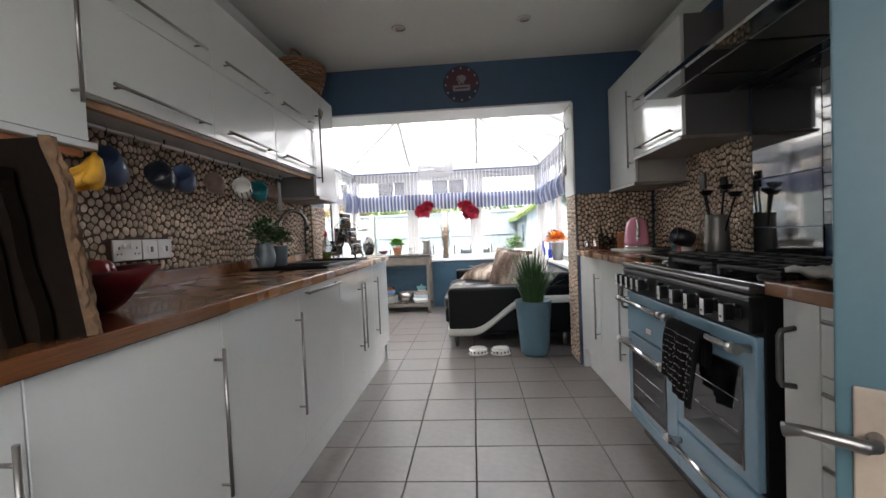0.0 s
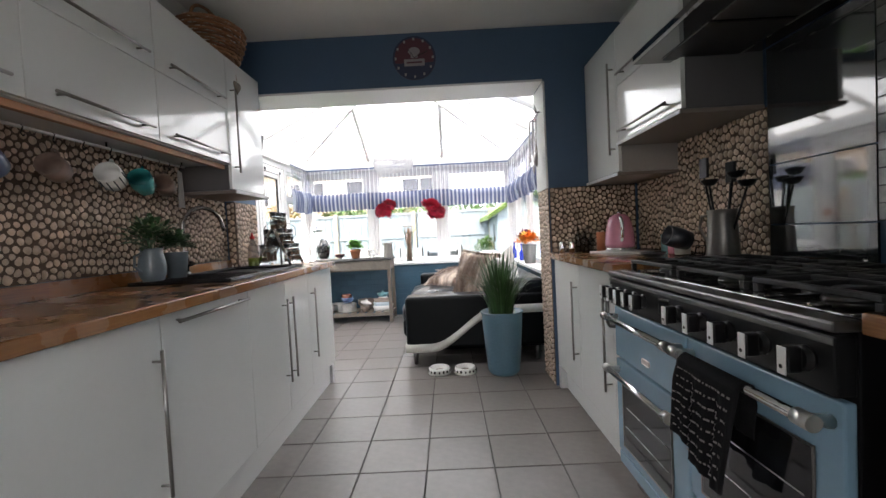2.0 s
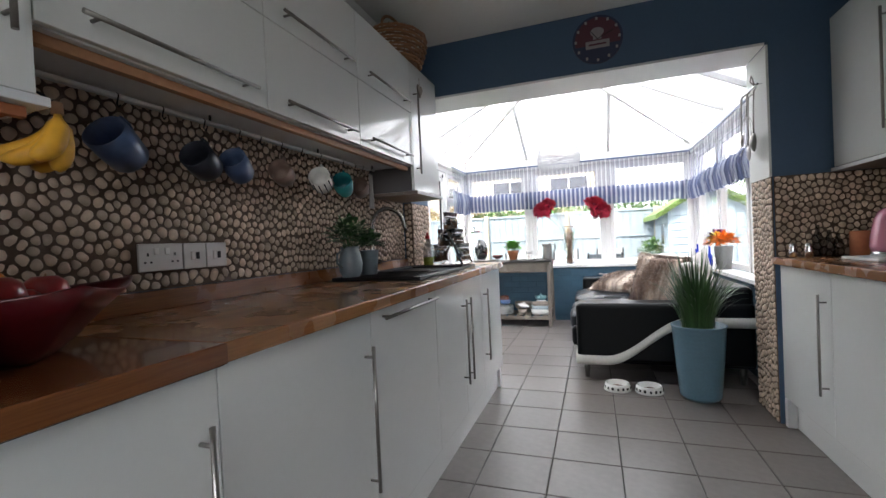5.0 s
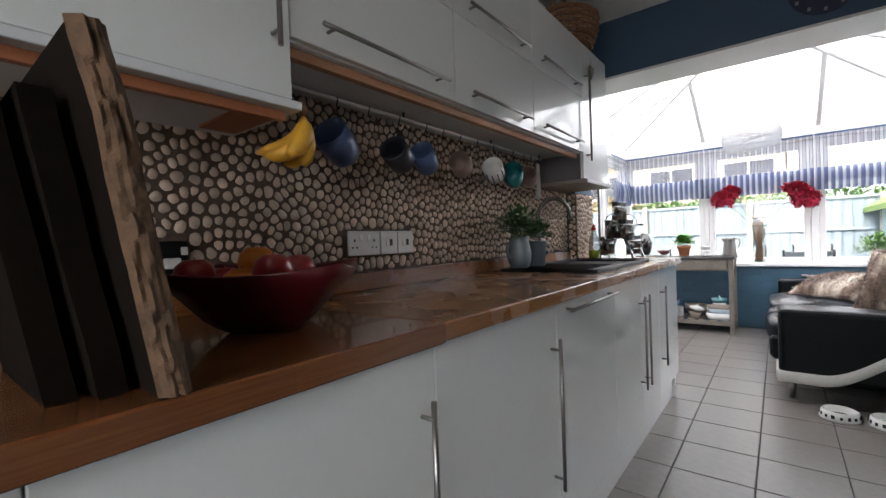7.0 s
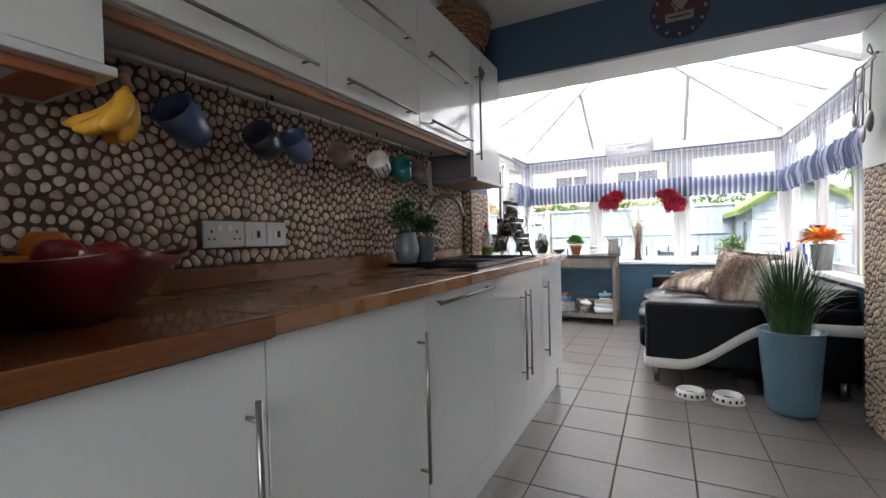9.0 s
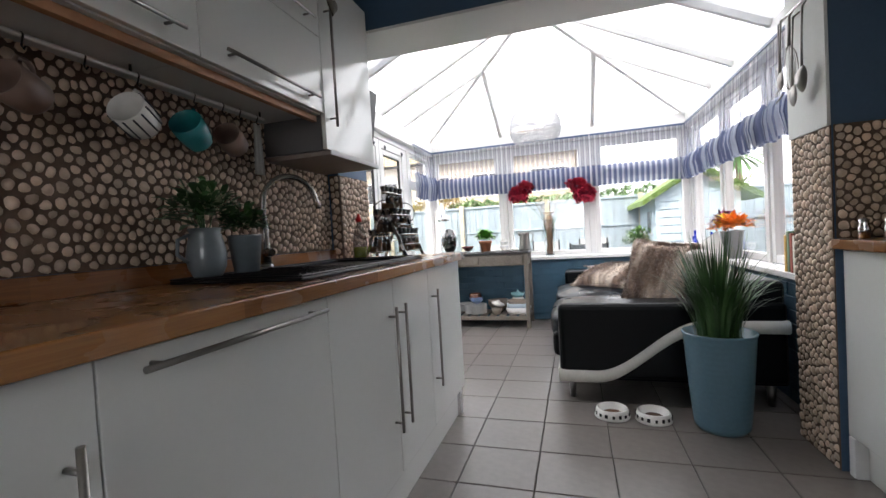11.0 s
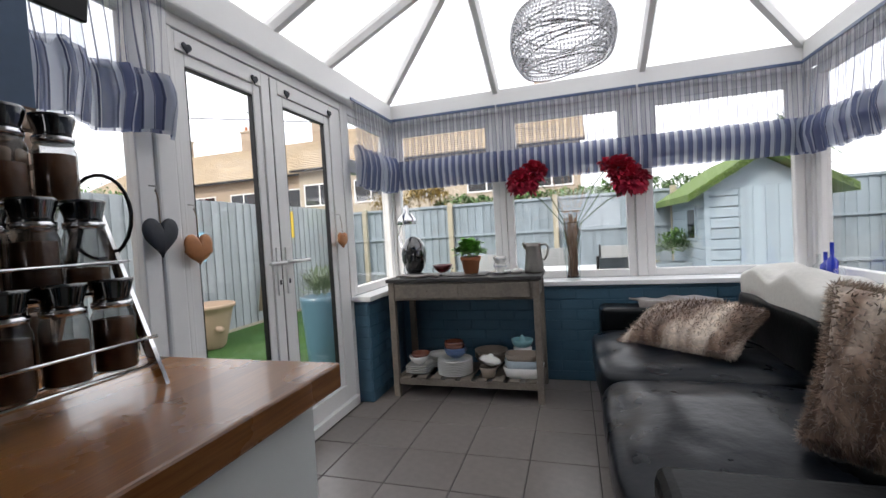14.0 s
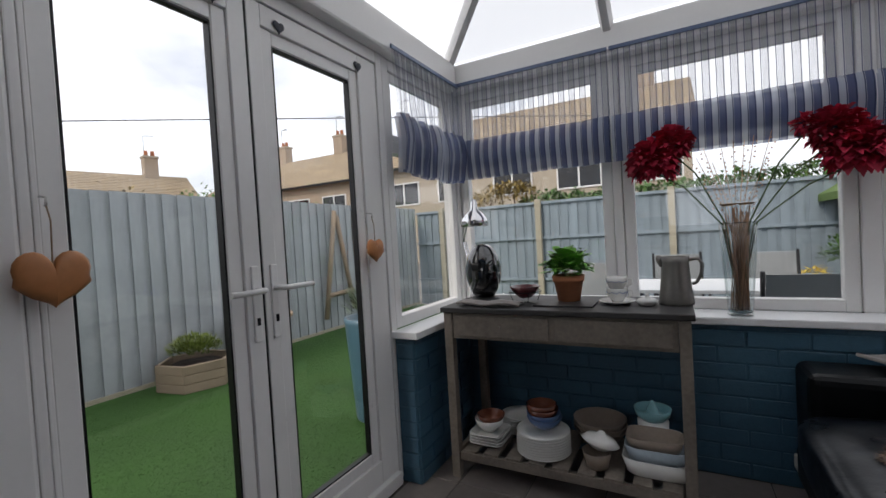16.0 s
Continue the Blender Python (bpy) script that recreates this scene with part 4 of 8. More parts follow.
def pebble_panel(name, u0, u1, v0, v1, origin, udir, ndir, seed, near=0, label="", holes=(), scale=1.0):
    origin, udir, ndir = Vector(origin), Vector(udir), Vector(ndir)
    up = Vector((0, 0, 1))
    place = lambda u, v, h: origin + udir * u + up * v + ndir * h
    panel = new(name)
    tagged(panel, label, "pebble wall", "", "structure")
    bm = bmesh.new()
    c = [place(*q) for q in ((u0, v0, 0), (u1, v0, 0), (u1, v1, 0), (u0, v1, 0), (u0, v0, .004), (u1, v0, .004), (u1, v1, .004), (u0, v1, .004))]
    vs = [bm.verts.new(p) for p in c]
    for f in ((0, 1, 2, 3), (4, 5, 6, 7), (0, 1, 5, 4), (1, 2, 6, 5), (2, 3, 7, 6), (3, 0, 4, 7)):
        bm.faces.new([vs[i] for i in f])
    bmesh.ops.recalc_face_normals(bm, faces=bm.faces)
    part("grout_bed", bm, M_MORTAR, panel)
    pts = scatter(u0, u1, v0, v1, seed, scale, holes)
    n = random.Random(seed)
    pts.sort(key=lambda q: abs(q[0] - near))
    joined = bmesh.new()
    many = []
    for i, (u, v, r) in enumerate(pts):
        size = float(np.mean(r))
        h = size * n.uniform(.42, .60) + .003
        if near is not None and i < 290:
            part("pebble", pebble_bm(u, v, [float(q) for q in r[::2]], h, place, None, 3), M_PEBBLE, panel)
        else:
            pebble_bm(u, v, [float(q) for q in r[::3]] , h, place, joined)
    if len(joined.verts):
        bmesh.ops.recalc_face_normals(joined, faces=joined.faces)
        j = part("pebbles_far", joined, M_PEBBLE, panel)
        j["kind"] = "stuff"
    else:
        joined.free()
    return panel

# ---- things on the long worktop ----
SW = "satin metal"
for y, w, nm in ((-.885, .147, "double_socket"), (-.764, .087, "switched_spur"), (-.675, .087, "switched_spur")):
    s = thing(nm, (WL + .024, y, 1.105), "satin metal double socket with white switches" if w > .1 else "satin metal switched outlet plate", "socket")
    part("plate", box(0, .008, -w / 2, w / 2, -.043, .043, .003), M_SOCKET, s)
    if w > .1:
        for q in (-.018, .018):
            part("rocker", box(.008, .0115, q - .008, q + .008, .008, .030, .002), M_WHITE, s)
        for q in (-.045, .045):
            bm = box(.008, .0088, q - .003, q + .003, .004, .014)
            box(.008, .0088, q - .013, q - .006, -.018, -.012, 0, bm)
            box(.008, .0088, q + .006, q + .013, -.018, -.012, 0, bm)
            part("pin_holes", bm, M_BLACK, s)
    else:
        part("rocker", box(.008, .0115, -.018, -.004, -.014, .014, .002), M_WHITE, s)
        part("fuse_holder", box(.008, .010, .003, .016, -.012, .012, .001), M_BLACK, s)

sd = thing("dark_socket", (WL + .014, -1.50, 1.08), "black socket plate with a small white plug behind the bowl", "socket")
part("plate", box(0, .008, -.045, .045, -.045, .045, .003), M_BLACK, sd)
part("plug", box(.008, .030, -.012, .022, -.022, .004, .004), M_WHITE, sd, "small white plug")
part("rocker", box(.008, .013, .028, .044, .010, .030, .002), M_WHITE, sd)

# sink with drainer
sk = thing("sink", (-1.07, .0, TZ), "black granite sink with a ribbed drainer set in the worktop", "sink")
bm = bmesh.new()
X0, X1, Y0, Y1 = -.24, .235, -.06, .90
bowls = [(-.20, .19, .42, .86)]
xs, ys = [X0, -.20, .19, X1], [Y0, .0, .40, .42, .86, Y1]
box(X0, X1, Y0, .42, .0005, .012, .004, bm)
box(X0, X1, .86, Y1, .0005, .012, .004, bm)
box(X0, -.20, .4205, .8595, .0005, .012, .003, bm)
box(.19, X1, .4205, .8595, .0005, .012, .003, bm)
part("rim", bm, M_SINK, sk)
bm = bmesh.new()
box(X0, X0 + .012, Y0, Y1, .0121, .018, .003, bm)
box(X1 - .012, X1, Y0, Y1, .0121, .018, .003, bm)
box(X0 + .012, X1 - .012, Y0, Y0 + .012, .0121, .018, .003, bm)
box(X0 + .012, X1 - .012, Y1 - .012, Y1, .0121, .018, .003, bm)
part("raised_edge", bm, M_SINK, sk)
bm = bmesh.new()
for k in range(11):
    box(-.19, .17, .02 + k * .034, .030 + k * .034, .0121, .016, .002, bm, 1)
part("drainer_ribs", bm, M_SINK, sk)
part("basin_floor", box(-.199, .189, .421, .859, .0006, .0016), M_SINK, sk)

M_TAP = mat("tap_steel", (0.38, 0.36, 0.34), 0.24, 0.95, var=0.05)
tp = thing("tap", (-1.315, .385, TZ), "brushed steel swan-neck kitchen tap", "tap", rz=58)
pts = [(0, 0, .012), (0, 0, .10), (0, 0, .26)] + [(.115 - .115 * math.cos(a), 0, .27 + .12 * math.sin(a)) for a in [math.pi * k / 10 for k in range(1, 10)]] + [(.231, 0, .28), (.240, 0, .255)]
part("spout", tube(pts, [.021, .020, .0125] + [.0125] * 11, n=16), M_TAP, tp)
part("base_ring", lathe([(0, .0185), (.027, .0185), (.027, .026), (.022, .03), (0, .03)], n=24), M_CHROME, tp)
part("lever", tube([(.0, -.015, .075), (.0, -.035, .075), (.0, -.075, .078)], [.02, .019, .013], n=14), M_TAP, tp)


def leaf(bm, base, d, length, width, droop=.35, mi=0, n=4, fold=.12):
    d = Vector(d).normalized()
    s = d.cross(Vector((0, 0, 1)))
    if s.length < .05:
        s = Vector((1, 0, 0))
    s.normalize()
    rows = []
    for k in range(n + 1):
        t = k / n
        p = Vector(base) + d * length * t + Vector((0, 0, -droop * length * t * t))
        w = width * math.sin(math.pi * min(.98, .08 + .92 * t)) ** .8
        rows.append((bm.verts.new(p - s * w / 2 + Vector((0, 0, fold * w))), bm.verts.new(p), bm.verts.new(p + s * w / 2 + Vector((0, 0, fold * w)))))
    for a, b in zip(rows, rows[1:]):
        for q in (0, 1):
            f = bm.faces.new((a[q], a[q + 1], b[q + 1], b[q]))
            f.smooth, f.material_index = True, mi


def bush(bm, c, r, count, length, width, rnd, mi=0, up=.4, zs=1.0, droop=.35):
    for k in range(count):
        a, z = rnd.uniform(0, 2 * math.pi), rnd.uniform(-.2, 1)
        q = math.sqrt(max(0, 1 - z * z))
        v = Vector((q * math.cos(a), q * math.sin(a), z * zs))
        leaf(bm, Vector(c) + v * r * rnd.uniform(.25, .95), v + Vector((rnd.gauss(0, .4), rnd.gauss(0, .4), up)), length * rnd.uniform(.6, 1.2), width * rnd.uniform(.7, 1.1), droop, mi, 3)


rnd = random.Random(11)
jg = thing("jug_of_foliage", (-1.25, .03, TZ + .0165), "glossy grey jug holding pale flowers and dark leaves", "plant")
part("jug", lathe([(0, 0), (.042, 0), (.056, .03), (.06, .07), (.052, .115), (.045, .14), (.05, .155), (.046, .155), (.041, .14), (.0, .13)], n=28), M_GREYPOT, jg)
part("jug_handle", tube([(-.02, -.045, .135), (-.02, -.085, .12), (-.02, -.09, .075), (-.015, -.058, .05)], .006, n=8), M_GREYPOT, jg)
bm = bmesh.new()
bush(bm, (0, 0, .20), .10, 150, .06, .028, rnd, 0)
bush(bm, (0, .01, .23), .085, 120, .03, .02, rnd, 1)
leaf(bm, (0, -.03, .16), (-.1, -1, .45), .17, .035, .3, 0)
leaf(bm, (0, -.03, .16), (.5, -1, .2), .13, .03, .3, 0)
for k in range(12):
    tube([(0, 0, .10), (rnd.uniform(-.05, .05), rnd.uniform(-.05, .05), .22)], .0018, bm, 5, 0)
part("foliage", bm, (M_LEAF, M_PALE), jg, "dark leaves with pale green flowers")
pt = thing("potted_herb", (-1.23, .18, TZ + .0165), "zinc pot of bright green herb with a chrome rim", "plant")
part("pot", lathe([(0, 0), (.042, 0), (.055, .125), (.058, .13), (.053, .13), (.05, .115), (0, .115)], n=28), M_GREYPOT, pt)
bm = bmesh.new()
bush(bm, (0, 0, .16), .075, 190, .045, .026, rnd)
part("herb_leaves", bm, M_LEAF, pt)

# board, fruit bowl
bd = thing("cutting_board", (-.965, -1.685, TZ), "large dark wooden boards with rough bark edges standing on the worktop", "cutting board")
for k, (y0, h, w0) in enumerate(((-.05, .385, .22), (-.09, .33, .16), (-.13, .36, .14))):
    bm = bmesh.new()
    nz = 14
    lean = .16
    vs = []
    for i in range(nz + 1):
        z = h * i / nz
        e = [noise.noise(Vector((k * 9 + s * 3, 0, z * 9))) * .02 for s in (0, 1)]
        vs.append([bm.verts.new((x, y0 + yy - lean * z, z)) for x, yy in ((-w0 + e[0], 0), (w0 + e[1], 0), (w0 + e[1], .028), (-w0 + e[0], .028))])
    for a, b in zip(vs, vs[1:]):
        for q in range(4):
            bm.faces.new((a[q], a[(q + 1) % 4], b[(q + 1) % 4], b[q]))
    bm.faces.new(vs[0][::-1])
    bm.faces.new(vs[-1])
    part("slab", bm, M_BOARD, bd)
bm = bmesh.new()
nz, prev = 90, None
for i in range(nz + 1):
    z = .385 * i / nz
    x = .2195 + noise.noise(Vector((3, 0, z * 9))) * .02
    row = []
    for j in range(9):
        u = j / 8
        d = .012 * math.sin(math.pi * u) ** .6 + .006 * noise.noise(Vector((u * 4, z * 60, 7))) + .005 * noise.noise(Vector((u * 9, z * 22, 3)))
        row.append(bm.verts.new((x + max(.0005, d) * (0.15 if j in (0, 8) else 1), -.053 + .034 * u - .16 * z, z + .003 * noise.noise(Vector((z * 40, u * 5, 1))) + .003)))
    if prev:
        for p, q in zip(range(8), range(1, 9)):
            bm.faces.new((prev[p], prev[q], row[q], row[p]))
    prev = row
part("bark_edge", bm, M_BARK, bd, "rough light brown bark edge")

fb = thing("fruit_bowl", (-1.045, -1.435, TZ), "square flared maroon ribbed bowl full of fruit", "bowl")
bm = bmesh.new()
prev = None
rows = []
for t, half, z in [(0, .05, 0), (.1, .058, .004), (.3, .082, .028), (.6, .115, .07), (1, .150, .112), (1.02, .149, .115), (.97, .143, .109), (.6, .108, .07), (.3, .075, .032), (.05, .01, .018)]:
    row = []
    for k in range(40):
        a = 2 * math.pi * k / 40
        sq = 1 / max(abs(math.cos(a)), abs(math.sin(a)))
        rr = 1.2 * half * (sq ** .75)
        row.append(bm.verts.new((rr * math.cos(a + .785), rr * math.sin(a + .785), z + (.015 * (sq - 1) / .41 if t > .5 else 0))))
    rows.append(row)
for a, b in zip(rows, rows[1:]):
    for k in range(40):
        bm.faces.new((a[k], a[(k + 1) % 40], b[(k + 1) % 40], b[k])).smooth = True
bm.faces.new(rows[0][::-1])
part("bowl", bm, M_BOWLRED, fb)


def fruit(parent, kind, x, y, z, r, m):
    bm = lathe([(0, -.86 * r), (.35 * r, -.92 * r), (.75 * r, -.66 * r), (r, 0), (.86 * r, .55 * r), (.5 * r, .86 * r), (.15 * r, .84 * r), (0, .74 * r)], n=20, wob=.02)
    f = thing(kind, (x + .10, y - .02, z + .004), ("red apple" if m is M_APPLE else "orange with dimpled peel") + " in the maroon bowl", "fruit", "fruit in the bowl")
    part("flesh", bm, m, f)
    part("stalk", tube([(0, 0, r * .72), (.003, 0, r * .98)], .0015, n=6), M_STEM, f)


for k, (x, y, z, m) in enumerate(((-1.215, -1.47, .085, M_APPLE), (-1.135, -1.475, .085, M_ORNG), (-1.20, -1.39, .085, M_ORNG), (-1.12, -1.395, .085, M_APPLE), (-1.16, -1.335, .105, M_APPLE), (-1.085, -1.44, .11, M_APPLE), (-1.16, -1.43, .125, M_ORNG), (-1.21, -1.53, .105, M_APPLE))):
    fruit(None, "apple" if m is M_APPLE else "orange", x, y, TZ + z, .038, m)

bn = thing("bananas", (-1.12, -1.285, 1.438), "bunch of ripe yellow bananas hung under the wall cabinet", "bananas")
for k, (side, drop, out_) in enumerate(((.115, .088, .0), (.085, .105, .026), (.012, .118, .008), (.060, .112, -.030), (.030, .100, .046))):
    pts, rs = [], []
    for i in range(12):
        t = i / 11
        a, b = 2 * t * (1 - t), t * t
        u = -.004 * a + side * b - .010 * a
        z = -.020 - drop * .92 * a - drop * b + .0
        pts.append((-.77 * u + .64 * out_ * t, -.64 * u - .77 * out_ * t, z))
        rs.append(.004 + .0185 * math.sin(math.pi * min(.985, .06 + .93 * t)) ** .45)
    rs[0], rs[1], rs[-1] = .005, .008, .004
    part("banana", tube(pts, rs, n=9), M_BANANA, bn)
part("hook", tube([(0, -.049, .012), (0, -.030, .010), (0, -.012, .002), (0, 0, -.004)], .003, n=6), M_BLACK, bn)
part("crown_stalk", tube([(.0, 0, -.001), (.0, 0, -.026)], [.010, .012], n=8), M_STEM, bn)

# rail with hooks and mugs
M_BRIGHTROD = mat("satin_rail", (0.86, 0.86, 0.86), 0.4, 0.5, var=0.02)
rl = thing("mug_rail", (-1.285, -.45, UZ0 - .026), "slim steel hanging rail with black hooks under the wall cabinets", "rail")
part("rod", tube([(0, -.86, 0), (0, .84, 0)], .006, n=10), M_BRIGHTROD, rl)
for y in (-.84, -.3, .3, .82):
    part("bracket", tube([(0, y, 0), (0, y, .025)], .004, n=8), M_BLACK, rl)
hooks = (-1.05, -.92, -.775, -.625, -.52, -.40, -.27, -.13, .06, .18, .26, .35)
for y in hooks:
    part("hook", tube([(0, y + .45, .007), (.006, y + .45, .0), (.002, y + .45, -.010), (-.002, y + .45, -.022), (.006, y + .45, -.032), (.012, y + .45, -.026)], .0022, n=6), M_BLACK, rl)


def mug(y, z, r, h, m, label, tilt=70, stripes=None):
    g = thing("mug", (-1.293, y, z), label, "mug", "mugs on the rail")
    g.matrix_basis = pose(-1.278, y, z, 0, 0, 20) @ pose(0, 0, 0, tilt, 0, 0)
    off = -(r + .024)
    bm = lathe([(0, -h / 2), (r * .8, -h / 2), (r * .93, -h * .40), (r, 0), (r * .98, h / 2), (r * .92, h / 2), (r * .9, 0), (r * .8, -h * .40), (0, -h * .40)], n=24, at=(0, off, 0))
    part("cup", bm, m, g)
    part("handle", tube([(0, off + r * .95, h * .28), (0, off + r + .022, h * .26), (0, off + r + .028, 0), (0, off + r + .018, -h * .22), (0, off + r * .93, -h * .28)], .0055, n=8), m, g)
    if stripes:
        for k in range(12):
            a = 2 * math.pi * k / 12
            part("stripe", tube([(r * 1.003 * math.cos(a), off + r * 1.003 * math.sin(a), zz) for zz in (-h * .34, 0, h * .45)], .0028, n=5), stripes, g)
    return g


mz = UZ0 - .072
mug(-1.03, mz - .030, .054, .115, M_MUGBLUE, "large dark blue ribbed mug hanging on a hook", 60)
mug(-.775, mz - .030, .050, .10, M_MUGDARK, "nearly black mug hanging on a hook", 66)
mug(-.625, mz - .032, .046, .10, M_MUGBLUE, "dark blue glazed mug hanging on a hook", 58)
mug(-.40, mz - .016, .045, .09, M_BROWNMUG, "brown mug with a red pattern hanging on a hook", 74)
mug(-.13, mz - .012, .050, .095, M_WHITE, "cream mug with dark stripes hanging on a hook", 68, M_MUGDARK)
mug(.06, mz - .018, .050, .10, M_TEAL, "glossy teal mug hanging on a hook", 62)
mug(.22, mz - .012, .046, .095, M_BROWNMUG, "matt clay mug hanging on a hook", 70)
cl = thing("dish_cloth", (-1.30, .35, mz + .02), "narrow pale cloth hanging on the last hook", "cloth")
cloth("cloth", [[(.012 + .008 * math.sin(u * 2.2), (u / 6 - .5) * .034 * (1 + v * .06), -.022 * v) for u in range(7)] for v in range(10)], M_PALEGREY, cl)

# wooden heart on the end cabinet handle
def heart_bm(w, t, round_=0.0):
    bm = bmesh.new()
    pts = []
    for k in range(36):
        a = 2 * math.pi * k / 36
        x = 16 * math.sin(a) ** 3
        z = 13 * math.cos(a) - 5 * math.cos(2 * a) - 2 * math.cos(3 * a) - math.cos(4 * a)
        x, z = x / 32 * w, z / 32 * w
        pts.append((x * (1 + round_ * .25 * (z < 0)), z * (1 - round_ * .55 * (z < -.25 * w)) - round_ * .14 * w * (z < -.25 * w)))
    rows = []
    for s, d in ((.0, -1), (.6, -.92), (.88, -.62), (1, -.15), (1, .15), (.88, .62), (.6, .92), (0, 1)):
        rows.append([bm.verts.new((d * t / 2, x * s, z * s)) for x, z in pts] if s else [bm.verts.new((d * t / 2, 0, 0))])
    for a, b in zip(rows, rows[1:]):
        for k in range(36):
            q = list(dict.fromkeys([a[k % len(a)], a[(k + 1) % len(a)], b[(k + 1) % len(b)], b[k % len(b)]]))
            if len(q) > 2:
                bm.faces.new(q).smooth = True
    bmesh.ops.recalc_face_normals(bm, faces=bm.faces)
    return bm


ht = thing("hanging_heart", (UX + .046, .56, 2.03), "small weathered wooden heart on a cabinet handle", "heart ornament")
part("heart", heart_bm(.085, .014), M_RUST, ht)
part("string", tube([(0, 0, .03), (-.004, .002, .075)], .0012, n=5), M_ROPE, ht)

# basket on top of the wall cabinets
bk = thing("wicker_basket", (-1.19, .60, UZ1 + .002), "brown wicker basket with a hooped handle on the wall cabinets", "basket")
bm = bmesh.new()
for r in range(11):
    z = .008 + r * .0165
    rad = .135 + .04 * math.sin(r / 10 * 1.6)
    pts = [((rad + .004 * math.cos(12 * a + r * math.pi)) * math.cos(a), (rad + .004 * math.cos(12 * a + r * math.pi)) * math.sin(a) * 1.2, z) for a in [2 * math.pi * k / 48 for k in range(49)]]
    tube(pts, .0075, bm, 6)
part("weave", bm, M_WICKER, bk)
bm = bmesh.new()
for k in range(24):
    a = 2 * math.pi * k / 24
    tube([(.133 * math.cos(a), .159 * math.sin(a), 0), (.173 * math.cos(a), .208 * math.sin(a), .185)], .004, bm, 5)
part("stakes", bm, M_WICKER, bk)
part("basket_base", lathe([(0, .001), (.12, .001), (.12, .008), (0, .008)], n=24), M_WICKER, bk)
part("handle", tube([(0, .205 * math.cos(a), .17 + .115 * math.sin(a)) for a in [math.pi * k / 16 for k in range(17)]], .009, n=8), M_WICKER, bk)

# clock on the beam
ck = thing("wall_clock", (-.015, YW0 - .001, 2.325), "round dark red wall clock with a cupcake and a pale nameplate", "clock")
M_CLOCK = mat("clock_red", (0.085, 0.02, 0.035), 0.5, var=0.1)
M_CLOCKL = mat("clock_pale", (0.26, 0.24, 0.25), 0.5)
def disc_y(r, t, y0, m, nm, parent, seg=40, x=0, z=0, sx=1, sz=1):
    bm = bmesh.new()
    a = [bm.verts.new((x + r * sx * math.cos(q), -y0, z + r * sz * math.sin(q))) for q in [2 * math.pi * k / seg for k in range(seg)]]
    b = [bm.verts.new((v.co.x, -y0 - t, v.co.z)) for v in a]
    for k in range(seg):
        bm.faces.new((a[k], a[(k + 1) % seg], b[(k + 1) % seg], b[k]))
    bm.faces.new(a)
    bm.faces.new(b[::-1])
    bmesh.ops.recalc_face_normals(bm, faces=bm.faces)
    return part(nm, bm, m, parent)
M_CLOCKN = mat("clock_navy", (0.022, 0.028, 0.07), 0.5, var=0.1)
disc_y(.148, .012, 0, M_CLOCKN, "clock_face", ck)
bm = bmesh.new()
up_ = [(.134 * math.cos(q), .134 * math.sin(q)) for q in [-.25 + (math.pi + .5) * k / 28 for k in range(29)]]
lo_, hi_ = [bm.verts.new((x, -.0121, z)) for x, z in up_], [bm.verts.new((x, -.0126, z)) for x, z in up_]
for k in range(29):
    bm.faces.new((lo_[k], lo_[(k + 1) % 29], hi_[(k + 1) % 29], hi_[k]))
bm.faces.new(lo_[::-1])
bm.faces.new(hi_)
bmesh.ops.recalc_face_normals(bm, faces=bm.faces)
part("red_field", bm, M_CLOCK, ck, "dark red upper part of the clock face")
disc_y(.04, .002, .0125, M_CLOCKL, "cupcake_top", ck, 20, 0, .045, 1, .7)
part("cupcake_case", box(-.024, .024, -.015, -.0125, .0, .03, .001), M_CLOCKL, ck)
part("nameplate", box(-.07, .07, -.016, -.0125, -.055, -.008, .001), M_CLOCKL, ck, "pale nameplate with unreadable words")
part("plate_words", box(-.052, .052, -.018, -.0161, -.037, -.027), M_CLOCK, ck, "dark bar of unreadable lettering")
for k in range(12):
    a = 2 * math.pi * k / 12
    part("hour_mark", box(.128 * math.cos(a) - .007, .128 * math.cos(a) + .007, -.0145, -.0125, .128 * math.sin(a) - .009, .128 * math.sin(a) + .009, .001, seg=1), M_CLOCKL, ck)
for a, L in ((2.2, .07), (.4, .10)):
    part("clock_hand", tube([(0, -.0195, 0), (L * math.cos(a), -.0195, L * math.sin(a))], .0022, n=5), M_BLACK, ck)

for x, y in ((-.41, .357), (.417, .352), (-.41, -.9), (.417, -.9)):
    dl = thing("downlight", (x, y, ZC), "round brushed steel recessed ceiling spotlight, switched off", "ceiling light", "downlights")
    part("bezel", lathe([(.028, -.001), (.032, -.010), (.046, -.006), (.048, -.001), (.028, -.0005)], n=28), M_CHROME, dl)
    part("lamp", lathe([(0, -.004), (.026, -.003), (.027, -.0005), (0, -.0004)], n=24), M_PALEGREY, dl)

